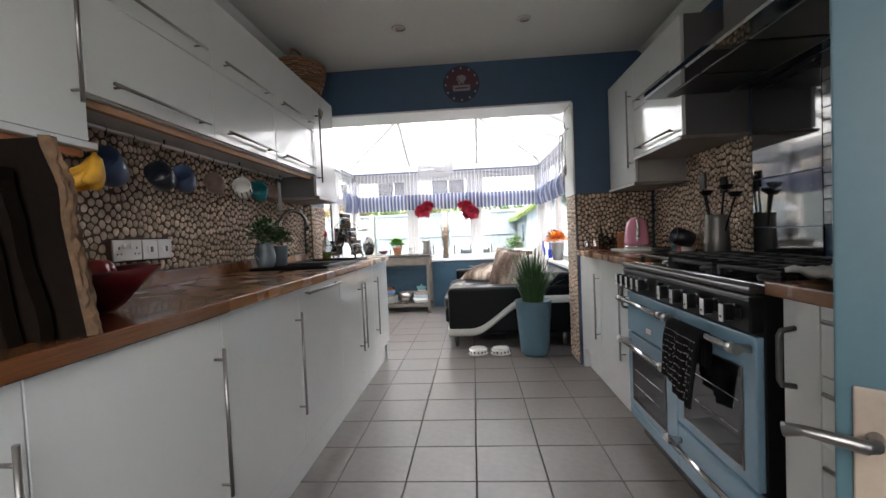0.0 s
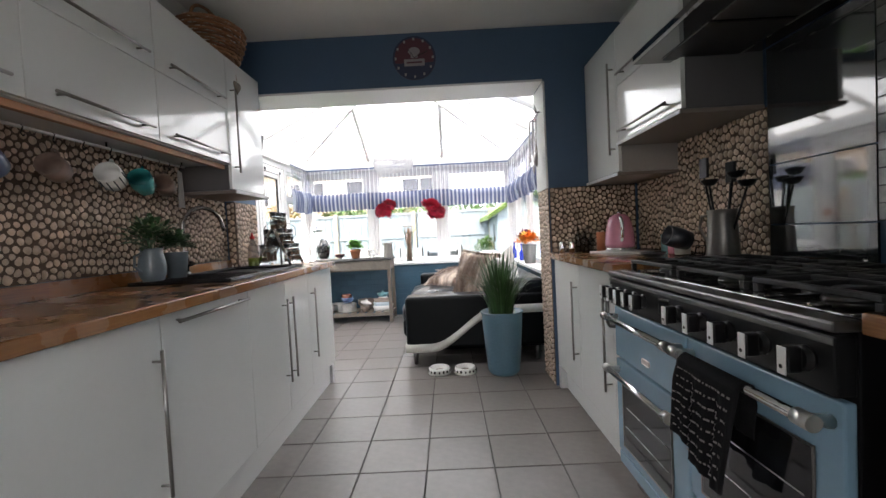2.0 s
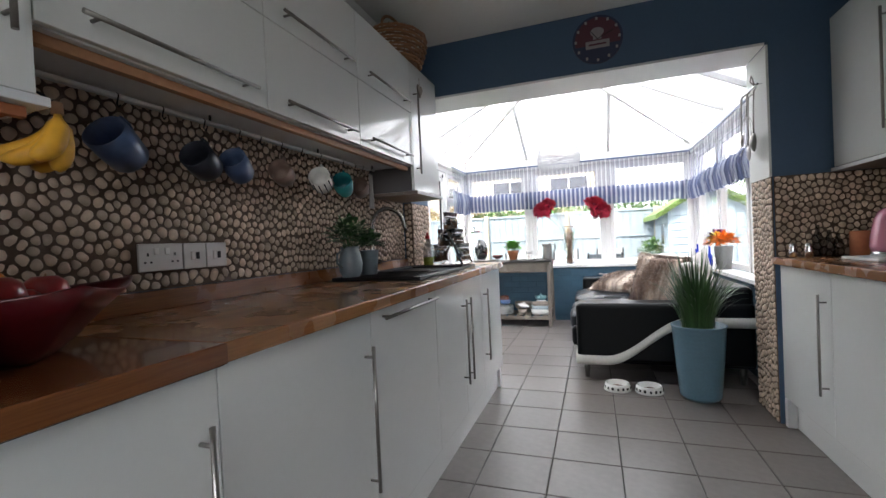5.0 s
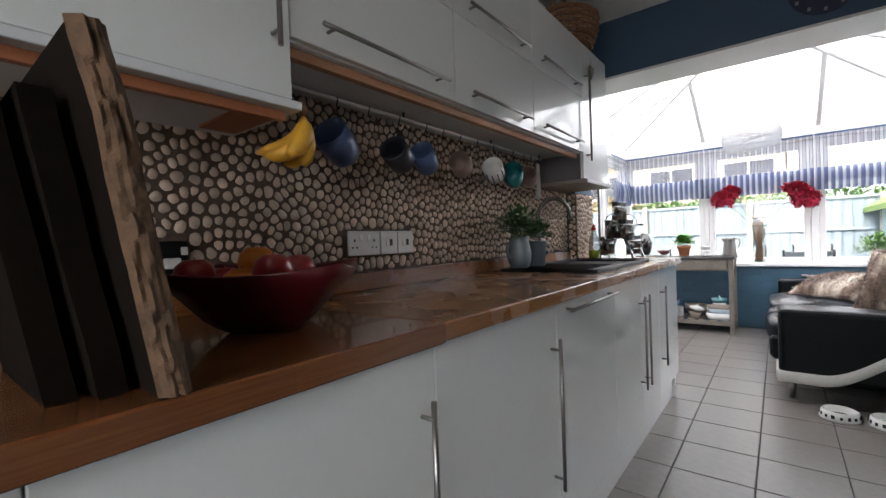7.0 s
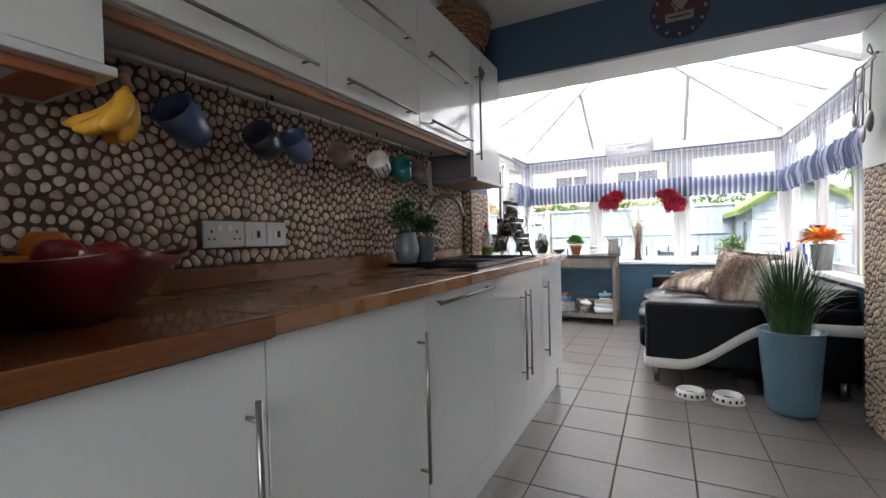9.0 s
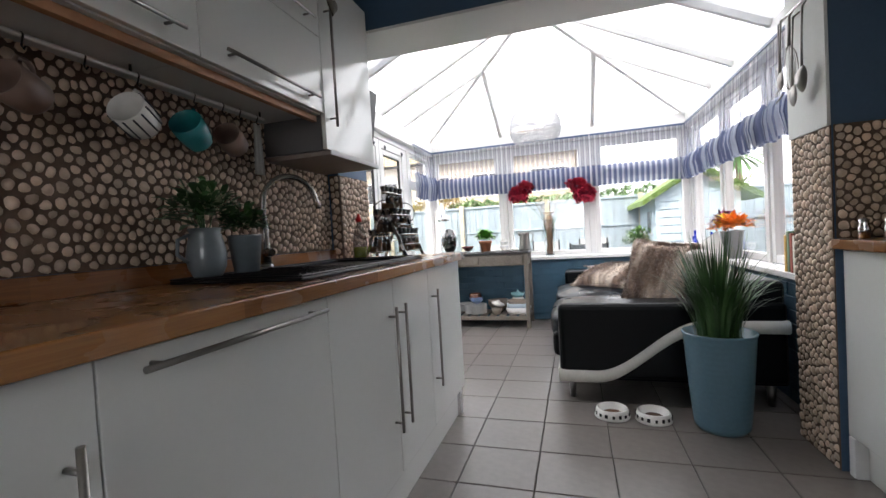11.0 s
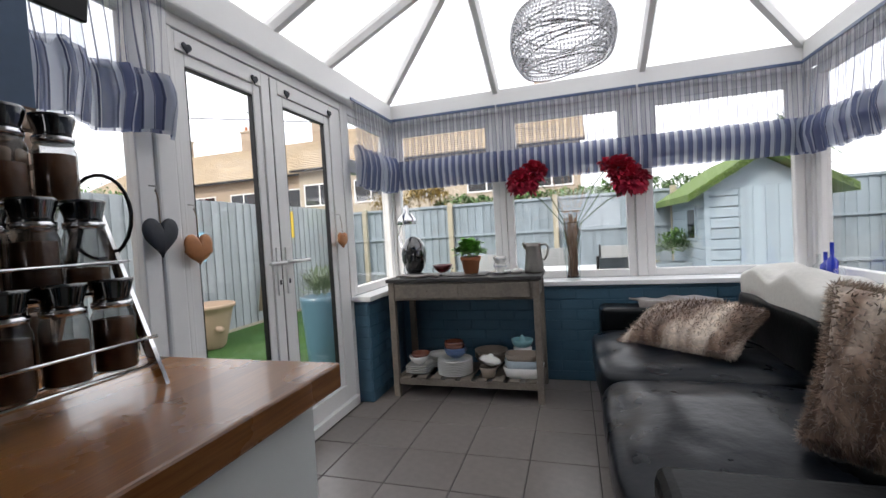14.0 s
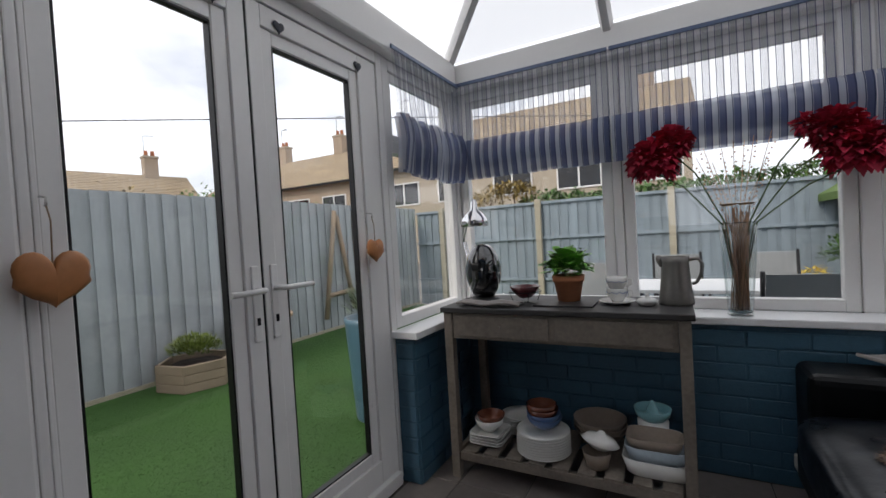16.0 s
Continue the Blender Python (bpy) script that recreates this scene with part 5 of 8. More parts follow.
# ---- spice rack and oil ----
sp = thing("spice_rack", (-1.07, 1.13, TZ), "tiered chrome rack of small glass spice jars with dark lids", "spice rack", rz=0)
for y in (-.125, .125):
    bm = bmesh.new()
    for s_ in (1, -1):
        a, b = Vector((s_ * .118, y, .003)), Vector((s_ * .012, y, .262))
        d = .009 * (1 if s_ > 0 else -1)
        vs = [bm.verts.new(q) for q in (a + Vector((-d, -.003, 0)), a + Vector((d, -.003, 0)), a + Vector((d, .003, 0)), a + Vector((-d, .003, 0)), b + Vector((-d, -.003, 0)), b + Vector((d, -.003, 0)), b + Vector((d, .003, 0)), b + Vector((-d, .003, 0)))]
        for f in ((0, 1, 2, 3), (4, 7, 6, 5), (0, 4, 5, 1), (1, 5, 6, 2), (2, 6, 7, 3), (3, 7, 4, 0)):
            bm.faces.new([vs[i] for i in f])
    bmesh.ops.recalc_face_normals(bm, faces=bm.faces)
    part("side_frame", bm, M_CHROMEB, sp)
    part("hoop", tube([(.010 + .066 * math.cos(q * math.pi / 12), y * 1.05, .245 + .062 * math.sin(q * math.pi / 12)) for q in range(-6, 19)], .0028, n=6), M_BLACK, sp)
TIERS = ((.085, .035), (.045, .142), (.0, .262), (-.048, .142), (-.088, .035))
for x, z in TIERS:
    for dx in (-.021, .021):
        part("rail", tube([(x + dx, -.125, z - .004), (x + dx, .125, z - .004)], .0032, n=6), M_CHROMEB, sp)
    if x > 0:
        part("rail", tube([(x + .0285, -.125, z + .036), (x + .0285, .125, z + .036)], .0025, n=6), M_CHROMEB, sp)
for x, z in TIERS:
    for k in range(4):
        y = -.088 + k * .0587
        j = thing("spice_jar", (-1.07 + x, 1.13 + y, TZ + z), "small glass jar of ground spice with a black lid", "spice jar", "jars in the spice rack")
        fill = (.066, .05, .068, .03)[(k + int(z * 90)) % 4]
        part("jar", lathe([(0, 0), (.023, 0), (.0245, .004), (.0245, .072), (.0215, .080), (.0215, .084), (0, .084)], n=18), M_JAR, j)
        part("spice", lathe([(0, .002), (.0225, .002), (.0225, fill), (0, fill + .002)], n=14), M_SPICE, j)
        part("collar", lathe([(0, .0842), (.023, .0842), (.0235, .092), (0, .092)], n=18), M_CHROMEB, j, "chrome collar")
        part("lid", lathe([(0, .0922), (.021, .0922), (.0205, .098), (.026, .118), (.0255, .122), (0, .122)], n=18), M_GLASSBLK, j, "glossy black lid")
ob_ = thing("washing_up_bottle", (-1.18, .935, TZ), "clear bottle of pale green washing-up liquid with a red cap", "bottle")
M_GREENL = mat("green_liquid", (0.30, 0.36, 0.05), 0.15, coat=0.6)
part("bottle", lathe([(0, 0), (.033, 0), (.036, .01), (.036, .10), (.03, .15), (.014, .185), (.013, .2), (0, .2)], n=20), M_JAR, ob_)
part("liquid", lathe([(0, .003), (.033, .003), (.034, .07), (0, .072)], n=18), M_GREENL, ob_)
part("cap", lathe([(0, .2005), (.015, .2005), (.016, .215), (.008, .225), (.006, .24), (0, .242)], n=16), M_REDPLASTIC, ob_)

# deep white picture frame on the side of the pier and the screen tilted beside it
ws = thing("box_frame", (-1.329, 1.02, 1.57), "deep white box frame mounted on the blue pier", "picture frame")
for nm, q in (("side_rail", box(.001, .085, 0, .018, 0, .295, .003)), ("side_rail", box(.001, .085, .212, .23, 0, .295, .003)), ("end_rail", box(.001, .085, .0185, .2115, 0, .018, .003)), ("end_rail", box(.001, .085, .0185, .2115, .277, .295, .003))):
    part(nm, q, M_CARCASS, ws)
part("picture", box(.006, .012, .019, .211, .019, .276, .001), M_PALEGREY, ws, "pale picture")
tv = thing("wall_screen", (-1.352, 1.375, 1.53), "thin black-edged flat screen tilted out from the pier", "screen")
bm = box(-.006, .012, -.012, .085, .08, .44, .004)
bmesh.ops.rotate(bm, verts=bm.verts, cent=(0, 0, 0), matrix=Matrix.Rotation(math.radians(9), 3, "Y"))
part("casing", bm, M_BLACK, tv)
bm = box(-.009, -.0065, -.002, .075, .09, .43, .001)
bmesh.ops.rotate(bm, verts=bm.verts, cent=(0, 0, 0), matrix=Matrix.Rotation(math.radians(9), 3, "Y"))
part("back_panel", bm, M_DARKSTEEL, tv)

# ---- right worktop ----
def lathe_thing(name, x, y, z, prof, m, label, cat, pname="body", group=""):
    t = thing(name, (x, y, z), label, cat, group)
    part(pname, lathe(prof, n=28), m, t)
    return t


for k, y in enumerate((.955, .90)):
    g = lathe_thing("salt_mill", .93 + .05 * k, y, TZ, [(0, 0), (.018, 0), (.02, .04), (.014, .055), (.018, .07), (0, .082)], M_CHROMEB, "small steel and glass mill on the oak worktop", "mill", "body", "mills by the wall")
for k, (x, y, h) in enumerate(((1.08, .93, .14), (1.13, .96, .12), (1.05, .98, .17))):
    lathe_thing("oil_bottle", x, y, TZ, [(0, 0), (.022, 0), (.024, h * .6), (.01, h * .8), (.009, h), (0, h)], M_JAR, "dark glass bottle against the pebble wall", "bottle", "bottle", "bottles by the wall")
lathe_thing("copper_canister", 1.18, .86, TZ, [(0, 0), (.045, 0), (.045, .125), (.042, .13), (0, .13)], M_TERRA, "orange-brown canister on the oak worktop", "canister")
part("board", box(-.13, .14, -.16, .13, .0005, .014, .005), M_CARCASS, thing("chopping_board", (1.17, .60, TZ), "pale rounded chopping board under the kettle", "chopping board"))
kt = thing("kettle", (1.19, .62, TZ + .0145), "pink enamel retro kettle with a chrome handle and base", "kettle")
part("kettle_base", lathe([(0, 0), (.082, 0), (.084, .018), (.078, .024), (0, .024)]), M_CHROMEB, kt)
part("kettle_body", lathe([(0, .0245), (.083, .0245), (.086, .045), (.082, .10), (.070, .165), (.057, .20), (.035, .218), (0, .222)]), M_PINK, kt)
part("lid_knob", lathe([(0, .2225), (.012, .2225), (.013, .235), (0, .24)]), M_CHROMEB, kt)
part("kettle_handle", tube([(-.02, -.055, .195), (-.03, -.095, .20), (-.03, -.115, .17), (-.03, -.115, .09), (-.028, -.10, .065), (-.02, -.08, .065)], .0095, n=12), M_CHROMEB, kt, "chrome kettle handle")
part("spout", tube([(0, .062, .145), (0, .085, .175), (0, .098, .185)], [.022, .016, .012], n=12), M_CHROMEB, kt)
for k, (y, m, c) in enumerate(((.42, M_AQUA, "pale blue"), (.35, M_PINK, "pink"), (.28, M_CARCASS, "white"))):
    lathe_thing("storage_jar", 1.38, y, TZ, [(0, 0), (.036, 0), (.038, .01), (.038, .10), (.033, .105), (.031, .10), (0, .095)], m, c + " enamel storage pot holding tea spoons", "pot", "pot", "row of enamel pots")
    t = bpy.data.objects["storage_jar" + (".%03d" % k if k else "")]
    for q in range(2):
        part("spoon", tube([(0, 0, .06), (.02 - q * .03, .02, .15)], .0025, n=6), M_CHROMEB, t)
tm = thing("tilted_mug_holder", (1.34, .13, TZ), "dark mug lying on its side in a small wire rack", "mug")
bm = lathe([(0, 0), (.045, 0), (.052, .05), (.05, .11), (.045, .11), (.046, .05), (.04, .01), (0, .01)], n=24)
bmesh.ops.rotate(bm, verts=bm.verts, cent=(0, 0, 0), matrix=Matrix.Rotation(radians(72), 3, "Y") @ Matrix.Rotation(0, 3, "X"))
bmesh.ops.translate(bm, verts=bm.verts, vec=(-.05, 0, .075))
for v in bm.verts:
    v.co.x = -v.co.x - .06
part("mug_body", bm, M_MUGDARK, tm)
part("wire_stand", tube([(-.06, .04, .004), (.04, .04, .004), (.05, .04, .05), (.05, -.04, .05), (.04, -.04, .004), (-.06, -.04, .004)], .003, n=6), M_BLACK, tm)
sb = lathe_thing("spoon_rest", 1.16, .14, TZ, [(0, 0), (.03, 0), (.055, .02), (.06, .028), (.054, .028), (.03, .008), (0, .006)], M_MUGDARK, "small dark blue dish with a spoon beside the hob", "dish", "dish")
pj = thing("utensil_jug", (1.35, -.10, TZ), "tall dark pewter jug full of black cooking utensils", "jug")
part("jug", lathe([(0, 0), (.062, 0), (.066, .01), (.060, .10), (.056, .19), (.060, .215), (.056, .215), (.052, .19), (0, .18)]), M_PEWTER, pj)
part("jug_handle", tube([(-.03, .05, .19), (-.035, .09, .19), (-.04, .10, .14), (-.03, .07, .08), (-.02, .055, .07)], .007, n=8), M_PEWTER, pj)
for k, (dx, dy, L, kind) in enumerate(((-.02, .05, .36, "spatula"), (.0, -.05, .34, "ladle"), (.03, .0, .33, "spatula"), (-.03, .01, .32, "spoon"), (.02, -.08, .30, "spoon"))):
    tip = Vector((dx * 1.4, dy * 1.5, L))
    bm = tube([(dx * .3, dy * .2, .03), tip], .005, n=7)
    if kind == "spatula":
        bb = box(-.006, .006, -.03, .03, 0, .09, .004)
        for v in bb.verts:
            v.co += tip
        me_ = bpy.data.meshes.new("blade")
        bb.to_mesh(me_)
        bb.free()
        bm.from_mesh(me_)
        bpy.data.meshes.remove(me_)
    else:
        lathe([(0, -.012), (.022, -.006), (.034, .012), (.036, .018), (.032, .014), (0, -.006)], bm, 16, tip + Vector((0, -.02 if kind == "ladle" else 0, .01)))
    part("utensil_" + kind, bm, M_BLACK, pj)
oc = thing("folded_cloth", (1.06, -1.40, TZ), "crumpled pale grey cloth on the worktop beside the hob", "cloth")
cloth("cloth", [[((i - 6) * .022, (j - 8) * .022, .02 + .012 * math.sin(i * 1.1 + j * .6) * math.cos(j * .9) + .008 * math.sin(i * 2.3)) for j in range(17)] for i in range(13)], M_PALEGREY, oc, thick=.014)

# open door at the start
M_DOORBLUE = mat("door_blue", (0.045, 0.095, 0.115), 0.45, var=0.06)
ld = thing("kitchen_door", (.555, -1.865, 0), "open blue-grey painted door with a worn metal lever handle", "door", rz=-42)
part("door_leaf", box(0, .76, 0, .042, .01, 2.02, .003), M_DOORBLUE, ld)
hp = part("handle_plate", box(.02, .066, -.0065, -.0005, .69, .87, .003), M_STONEBOWL, ld, "worn pale handle plate")
part("lever", tube([(.043, -.006, .80), (.043, -.04, .80), (.038, -.048, .80), (-.03, -.05, .805), (-.055, -.05, .80)], [.010, .010, .010, .008, .011], n=10), M_DARKSTEEL, hp, "dark worn lever")
part("bolt_case", box(.075, .10, -.022, -.0005, .60, .84, .004), M_BLACK, ld, "black bolt case")


M_LEATHERS = mat("creased_black_leather", (0.004, 0.006, 0.009), 0.29, var=0.15, bump=0.8, bscale=12, spec=0.15, rvar=0.12)
# ---- sofa ----
so = thing("sofa", (.35, 2.80, 0), "black leather sofa with a cream wave along its base and arm", "sofa")
SX0, SX1, SY0, SY1 = -.59, .60, -1.18, 1.18   # local: x from -.24 to .95


def pillow(cx, cy, cz, lx, ly, lz, p=2.6, n=14, bump=0.0, seed=0, tuft=()):
    """A soft block: a rounded box with a puffy top."""
    bm = bmesh.new()
    bmesh.ops.create_cube(bm, size=2)
    bmesh.ops.subdivide_edges(bm, edges=bm.edges[:], cuts=n, use_grid_fill=True)
    for v in bm.verts:
        c = v.co
        m = max(abs(c.x), abs(c.y), abs(c.z))
        q = (abs(c.x) ** 6 + abs(c.y) ** 6 + abs(c.z) ** 6) ** (1 / 6)
        d = c / q
        puff = 1.0
        if c.z > 0:
            puff = .80 + .20 * (1 - abs(c.x) ** p) * (1 - abs(c.y) ** p) * 1.2
        v.co = Vector((cx + d.x * lx / 2, cy + d.y * ly / 2, cz + d.z * lz / 2 * puff))
        for tx, ty, tr in tuft:
            if c.z > .5:
                r = math.hypot(v.co.x - tx, v.co.y - ty)
                a = math.atan2(v.co.y - ty, v.co.x - tx)
                v.co.z -= .055 * math.exp(-(r / tr) ** 2) + .024 * math.exp(-(r / (tr * 3.6)) ** 2) * (.5 + .5 * math.cos(8 * a + seed + 2 * noise.noise(Vector((math.cos(a), math.sin(a), seed))))) + .022 * math.exp(-((v.co.y - ty) / .012) ** 2) * math.exp(-(r / .30) ** 2)
        if bump:
            v.co += Vector((0, 0, bump * noise.noise(v.co * 5 + Vector((seed, 0, 0)))))
    for f in bm.faces:
        f.smooth = True
    return bm


part("base", box(SX0 + .02, SX1, SY0 + .02, SY1 - .02, .12, .30, .02), M_LEATHER, so)
for y0, y1, nm in ((SY0, SY0 + .24, "near_arm"), (SY1 - .24, SY1, "far_arm")):
    bm = box(SX0, SX1, y0, y1, .13, .585, .035, seg=3)
    part(nm, bm, M_LEATHER, so)
# cream wave on the side of the arm
bm = bmesh.new()
rows = []
for k in range(33):
    x = SX0 - .006 + (SX1 - SX0 + .004) * k / 32
    u = (x - SX0) / (SX1 - SX0)
    zc = .15 + .30 * smoothstep(.18, .66, u)
    w = .038
    rows.append([bm.verts.new((x, SY0 + dy, zc + dz)) for dy, dz in ((.004, -w), (-.016, -w * .7), (-.022, 0), (-.016, w * .7), (.004, w))])
for a, b in zip(rows, rows[1:]):
    for k in range(4):
        bm.faces.new((a[k], a[k + 1], b[k + 1], b[k])).smooth = True
part("cream_wave", bm, M_CREAM, so, "cream leather band curving up the arm")
part("cream_front_band", box(SX0 - .012, SX0 + .01, SY0 + .01, SY1 - .01, .13, .19, .008), M_CREAM, so, "cream leather band along the foot of the seat")
part("seat_front", box(SX0 - .05, SX0 + .05, SY0 + .245, SY1 - .245, .19, .36, .04, seg=3), M_LEATHER, so)
for k in range(2):
    cy = SY0 + .24 + .475 + k * .95
    part("seat_cushion", pillow(SX0 + .36, cy, .385, .86, .945, .20, seed=k * 3, n=48, bump=.012, tuft=((SX0 + .34, cy, .06),)), M_LEATHERS, so, "tufted black leather seat cushion")
part("back_frame", box(SX1 - .24, SX1 - .002, SY0 + .02, SY1 - .02, .30, .70, .04, seg=3), M_LEATHER, so)
for k in range(2):
    cy = SY0 + .24 + .475 + k * .95
    b = part("back_cushion", pillow(SX1 - .33, cy, .58, .22, .93, .34, seed=k, n=12, bump=.01), M_LEATHER, so, "black leather back cushion")
    part("head_roll", pillow(SX1 - .30, cy, .755, .26, .92, .21, seed=k + 4, n=24, bump=.05), M_CREAM, so, "creased cream leather head cushion")
for x in (SX0 + .07, SX1 - .07):
    for y in (SY0 + .07, SY1 - .07):
        part("foot", lathe([(0, 0), (.018, 0), (.026, .13), (0, .13)], n=14, at=(x, y, 0)), M_DARKSTEEL, so, "small tapering metal foot")

th = thing("throw", (.20, 3.80, .47), "grey woven throw draped on the sofa arm", "throw")
grid = []
for i in range(22):
    row = []
    s = i / 21
    for j in range(18):
        u = j / 17
        y = -.36 + s * .62
        z = .115 + .03 * math.sin(u * 7 + s * 3) * .3 if y > -.09 else -.005 + .12 * smoothstep(-.18, -.08, y)
        z += .006 * math.sin(u * 19 + s * 4)
        row.append((-.22 + .48 * u + .02 * math.sin(s * 5), y * .55 + .05, z + .035))
    grid.append(row)
cloth("cloth", grid, M_THROW, th, thick=.012)


def fur_cushion(name, pos, normal, roll, lx, ly, lz, m, label, hair=5200, seed=1, mh=None):
    t = thing(name, pos, label, "cushion", "loose cushions on the sofa")
    zv = Vector(normal).normalized()
    yv = (Vector((0, 0, 1)) - zv * zv.z).normalized()
    xv = yv.cross(zv)
    t.matrix_basis = Matrix.Translation(pos) @ Matrix((xv, yv, zv)).transposed().to_4x4() @ pose(0, 0, 0, 0, 0, roll)
    bm = bmesh.new()
    bmesh.ops.create_cube(bm, size=2)
    bmesh.ops.subdivide_edges(bm, edges=bm.edges[:], cuts=11, use_grid_fill=True)
    for v in bm.verts:
        c = v.co.copy()
        ex, ey = abs(c.x), abs(c.y)
        th_ = max(.0, (1 - ex ** 2.6)) ** .5 * max(.0, (1 - ey ** 2.6)) ** .5
        pin = 1 - .07 * (1 - abs(ex - ey)) * 0 - .06 * (1 - ey ** 2) * (ex > .98) - .06 * (1 - ex ** 2) * (ey > .98)
        v.co = Vector((c.x * lx / 2 * pin, c.y * ly / 2 * pin, c.z * (lz / 2) * (.12 + .88 * th_)))
        v.co.z += .012 * noise.noise(c * 1.5 + Vector((seed, 0, 0)))
    for f in bm.faces:
        f.smooth = True
    bm.normal_update()
    faces = [(f.calc_center_median(), f.normal.copy(), [v.co.copy() for v in f.verts]) for f in bm.faces if f.calc_area() > 1e-6]
    part("cover", bm, m, t)
    if hair:
        r = random.Random(seed)
        hb = bmesh.new()
        for k in range(hair):
            c, nrm, vs = r.choice(faces)
            a, b = r.random(), r.random()
            p = vs[0].lerp(vs[1], a).lerp(vs[3].lerp(vs[2], a) if len(vs) > 3 else vs[2], b)
            d = (nrm + Vector((r.gauss(0, .45) + .5, r.gauss(0, .45) - .3, r.gauss(0, .3)))).normalized()
            s = d.cross(Vector((r.gauss(0, 1), r.gauss(0, 1), r.gauss(0, 1)))).normalized() * .0022
            L = r.uniform(.016, .034)
            hb.faces.new([hb.verts.new(q) for q in (p - s, p + s, p + d * L)])
        h = part("fur", hb, mh or m, t)
        h["kind"] = "stuff"
    return t


def fur_material():
    m = mat("streaked_fur", (0.21, 0.15, 0.11), 0.95, var=.35, scale=20, island=.3, sheen=.4)
    n, l = m.node_tree.nodes, m.node_tree.links
    hs = next(q for q in n if q.bl_idname == "ShaderNodeHueSaturation")
    tc, mp, nz, rp = n.new("ShaderNodeTexCoord"), n.new("ShaderNodeMapping"), n.new("ShaderNodeTexNoise"), n.new("ShaderNodeValToRGB")
    mp.inputs["Scale"].default_value = (6, 1.2, 1.2)
    l.new(tc.outputs["Object"], mp.inputs["Vector"])
    l.new(mp.outputs[0], nz.inputs["Vector"])
    nz.inputs["Scale"].default_value, nz.inputs["Detail"].default_value = 1.6, 3
    l.new(nz.outputs["Fac"], rp.inputs["Fac"])
    e = rp.color_ramp.elements
    e[0].position, e[0].color = .36, (0.11, 0.065, 0.045, 1)
    e[1].position, e[1].color = .64, (0.66, 0.57, 0.48, 1)
    x = rp.color_ramp.elements.new(.5)
    x.color = (0.27, 0.185, 0.135, 1)
    l.new(rp.outputs["Color"], hs.inputs["Color"])
    return m


M_FUR = fur_material()
fur_cushion("fur_cushion", (.17, 3.30, .565), (-.26, -.20, .94), 12, .56, .42, .19, M_FUR, "brown streaked faux fur cushion lying on the seat", seed=3, hair=16000)
fur_cushion("fur_cushion", (.40, 2.07, .70), (-.62, -.74, .28), -6, .42, .43, .19, M_FUR, "brown streaked faux fur cushion leaning upright against the sofa back", seed=8, hair=16000)

fur_cushion("cream_cushion", (.62, 1.98, .70), (-.75, -.5, .35), 35, .42, .42, .14, M_CREAM, "plain cream cushion behind the fur cushion", hair=0)

# ---- console table and what stands on it ----
ct = thing("console_table", (-1.13, 3.775, 0), "weathered dark wooden console table with two drawers and slatted shelf", "console table")
hx, hy = .50, .20
part("tabletop", box(-hx - .035, hx + .035, -hy - .02, hy + .02, .805, .83, .004), M_TABLETOP, ct)
for x in (-hx, hx):
    for y in (-hy + .01, hy - .01):
        part("leg", box(x - .021, x + .021, y - .021, y + .021, 0, .804, .003), M_RUST, ct)
part("apron_front", box(-hx + .022, hx - .022, -hy, -hy + .018, .68, .804, .002), M_RUST, ct)
part("apron_back", box(-hx + .022, hx - .022, hy - .018, hy, .68, .804, .002), M_RUST, ct)
for x in (-hx, hx):
    part("apron_side", box(x - .009, x + .009, -hy + .032, hy - .032, .68, .804, .002), M_RUST, ct)
    part("side_rail", box(x - .012, x + .012, -hy + .032, hy - .032, .085, .125, .002), M_RUST, ct)
for k in (0, 1):
    x0 = -hx + .04 + k * .475
    d = part("drawer", box(x0, x0 + .445, -hy - .010, -hy - .0005, .695, .79, .003), M_RUST, ct)
    part("drawer_knob", tube([(x0 + .222, -hy - .010, .742), (x0 + .222, -hy - .022, .742), (x0 + .222, -hy - .036, .742)], [.008, .008, .014], n=12), M_RUST, d, "small round wooden knob")
part("shelf_rail", box(-hx + .022, hx - .022, -hy + .0, -hy + .02, .085, .125, .002), M_RUST, ct)
part("shelf_rail", box(-hx + .022, hx - .022, hy - .02, hy, .085, .125, .002), M_RUST, ct)
for k in range(9):
    x = -hx + .035 + k * .108
    part("shelf_slat", box(x, x + .072, -hy + .001, hy - .001, .1255, .137, .002), M_RUST, ct)
SZ = .1375
TT = .8305
cm = thing("coffee_machine", (-1.53, 3.80, TT), "glossy black egg-shaped coffee capsule machine", "coffee machine")
part("machine_base", lathe([(0, 0), (.075, 0), (.078, .01), (.06, .02), (0, .022)], n=28), M_BLACK, cm)
part("shell", lathe([(0, .0225), (.05, .0225), (.075, .06), (.09, .12), (.092, .17), (.08, .225), (.058, .268), (.03, .288), (0, .292)], n=36), M_GLASSBLK, cm)
part("front_slot", tube([(0, -.058, .255), (0, -.081, .22), (0, -.092, .18), (0, -.0925, .12)], .007, n=8), M_DARKSTEEL, cm)
part("spout_block", box(-.022, .022, -.105, -.07, .16, .20, .008), M_BLACK, cm)
mt = thing("folded_napkin", (-1.44, 3.64, TT), "folded grey cloth hanging over the table edge", "cloth")
cloth("cloth", [[((i - 7) * .022, (j - 4) * .012, .010 + .006 * math.sin(i * .7 + j)) for j in range(9)] for i in range(15)], M_THROW, mt, thick=.008)
rb_ = thing("small_bowl", (-1.31, 3.79, TT), "maroon and cream small bowl in a wire stand", "bowl")
part("bowl", lathe([(0, .02), (.03, .02), (.055, .045), (.075, .075), (.071, .075), (.05, .045), (0, .028)], n=28), M_BOWLRED, rb_)
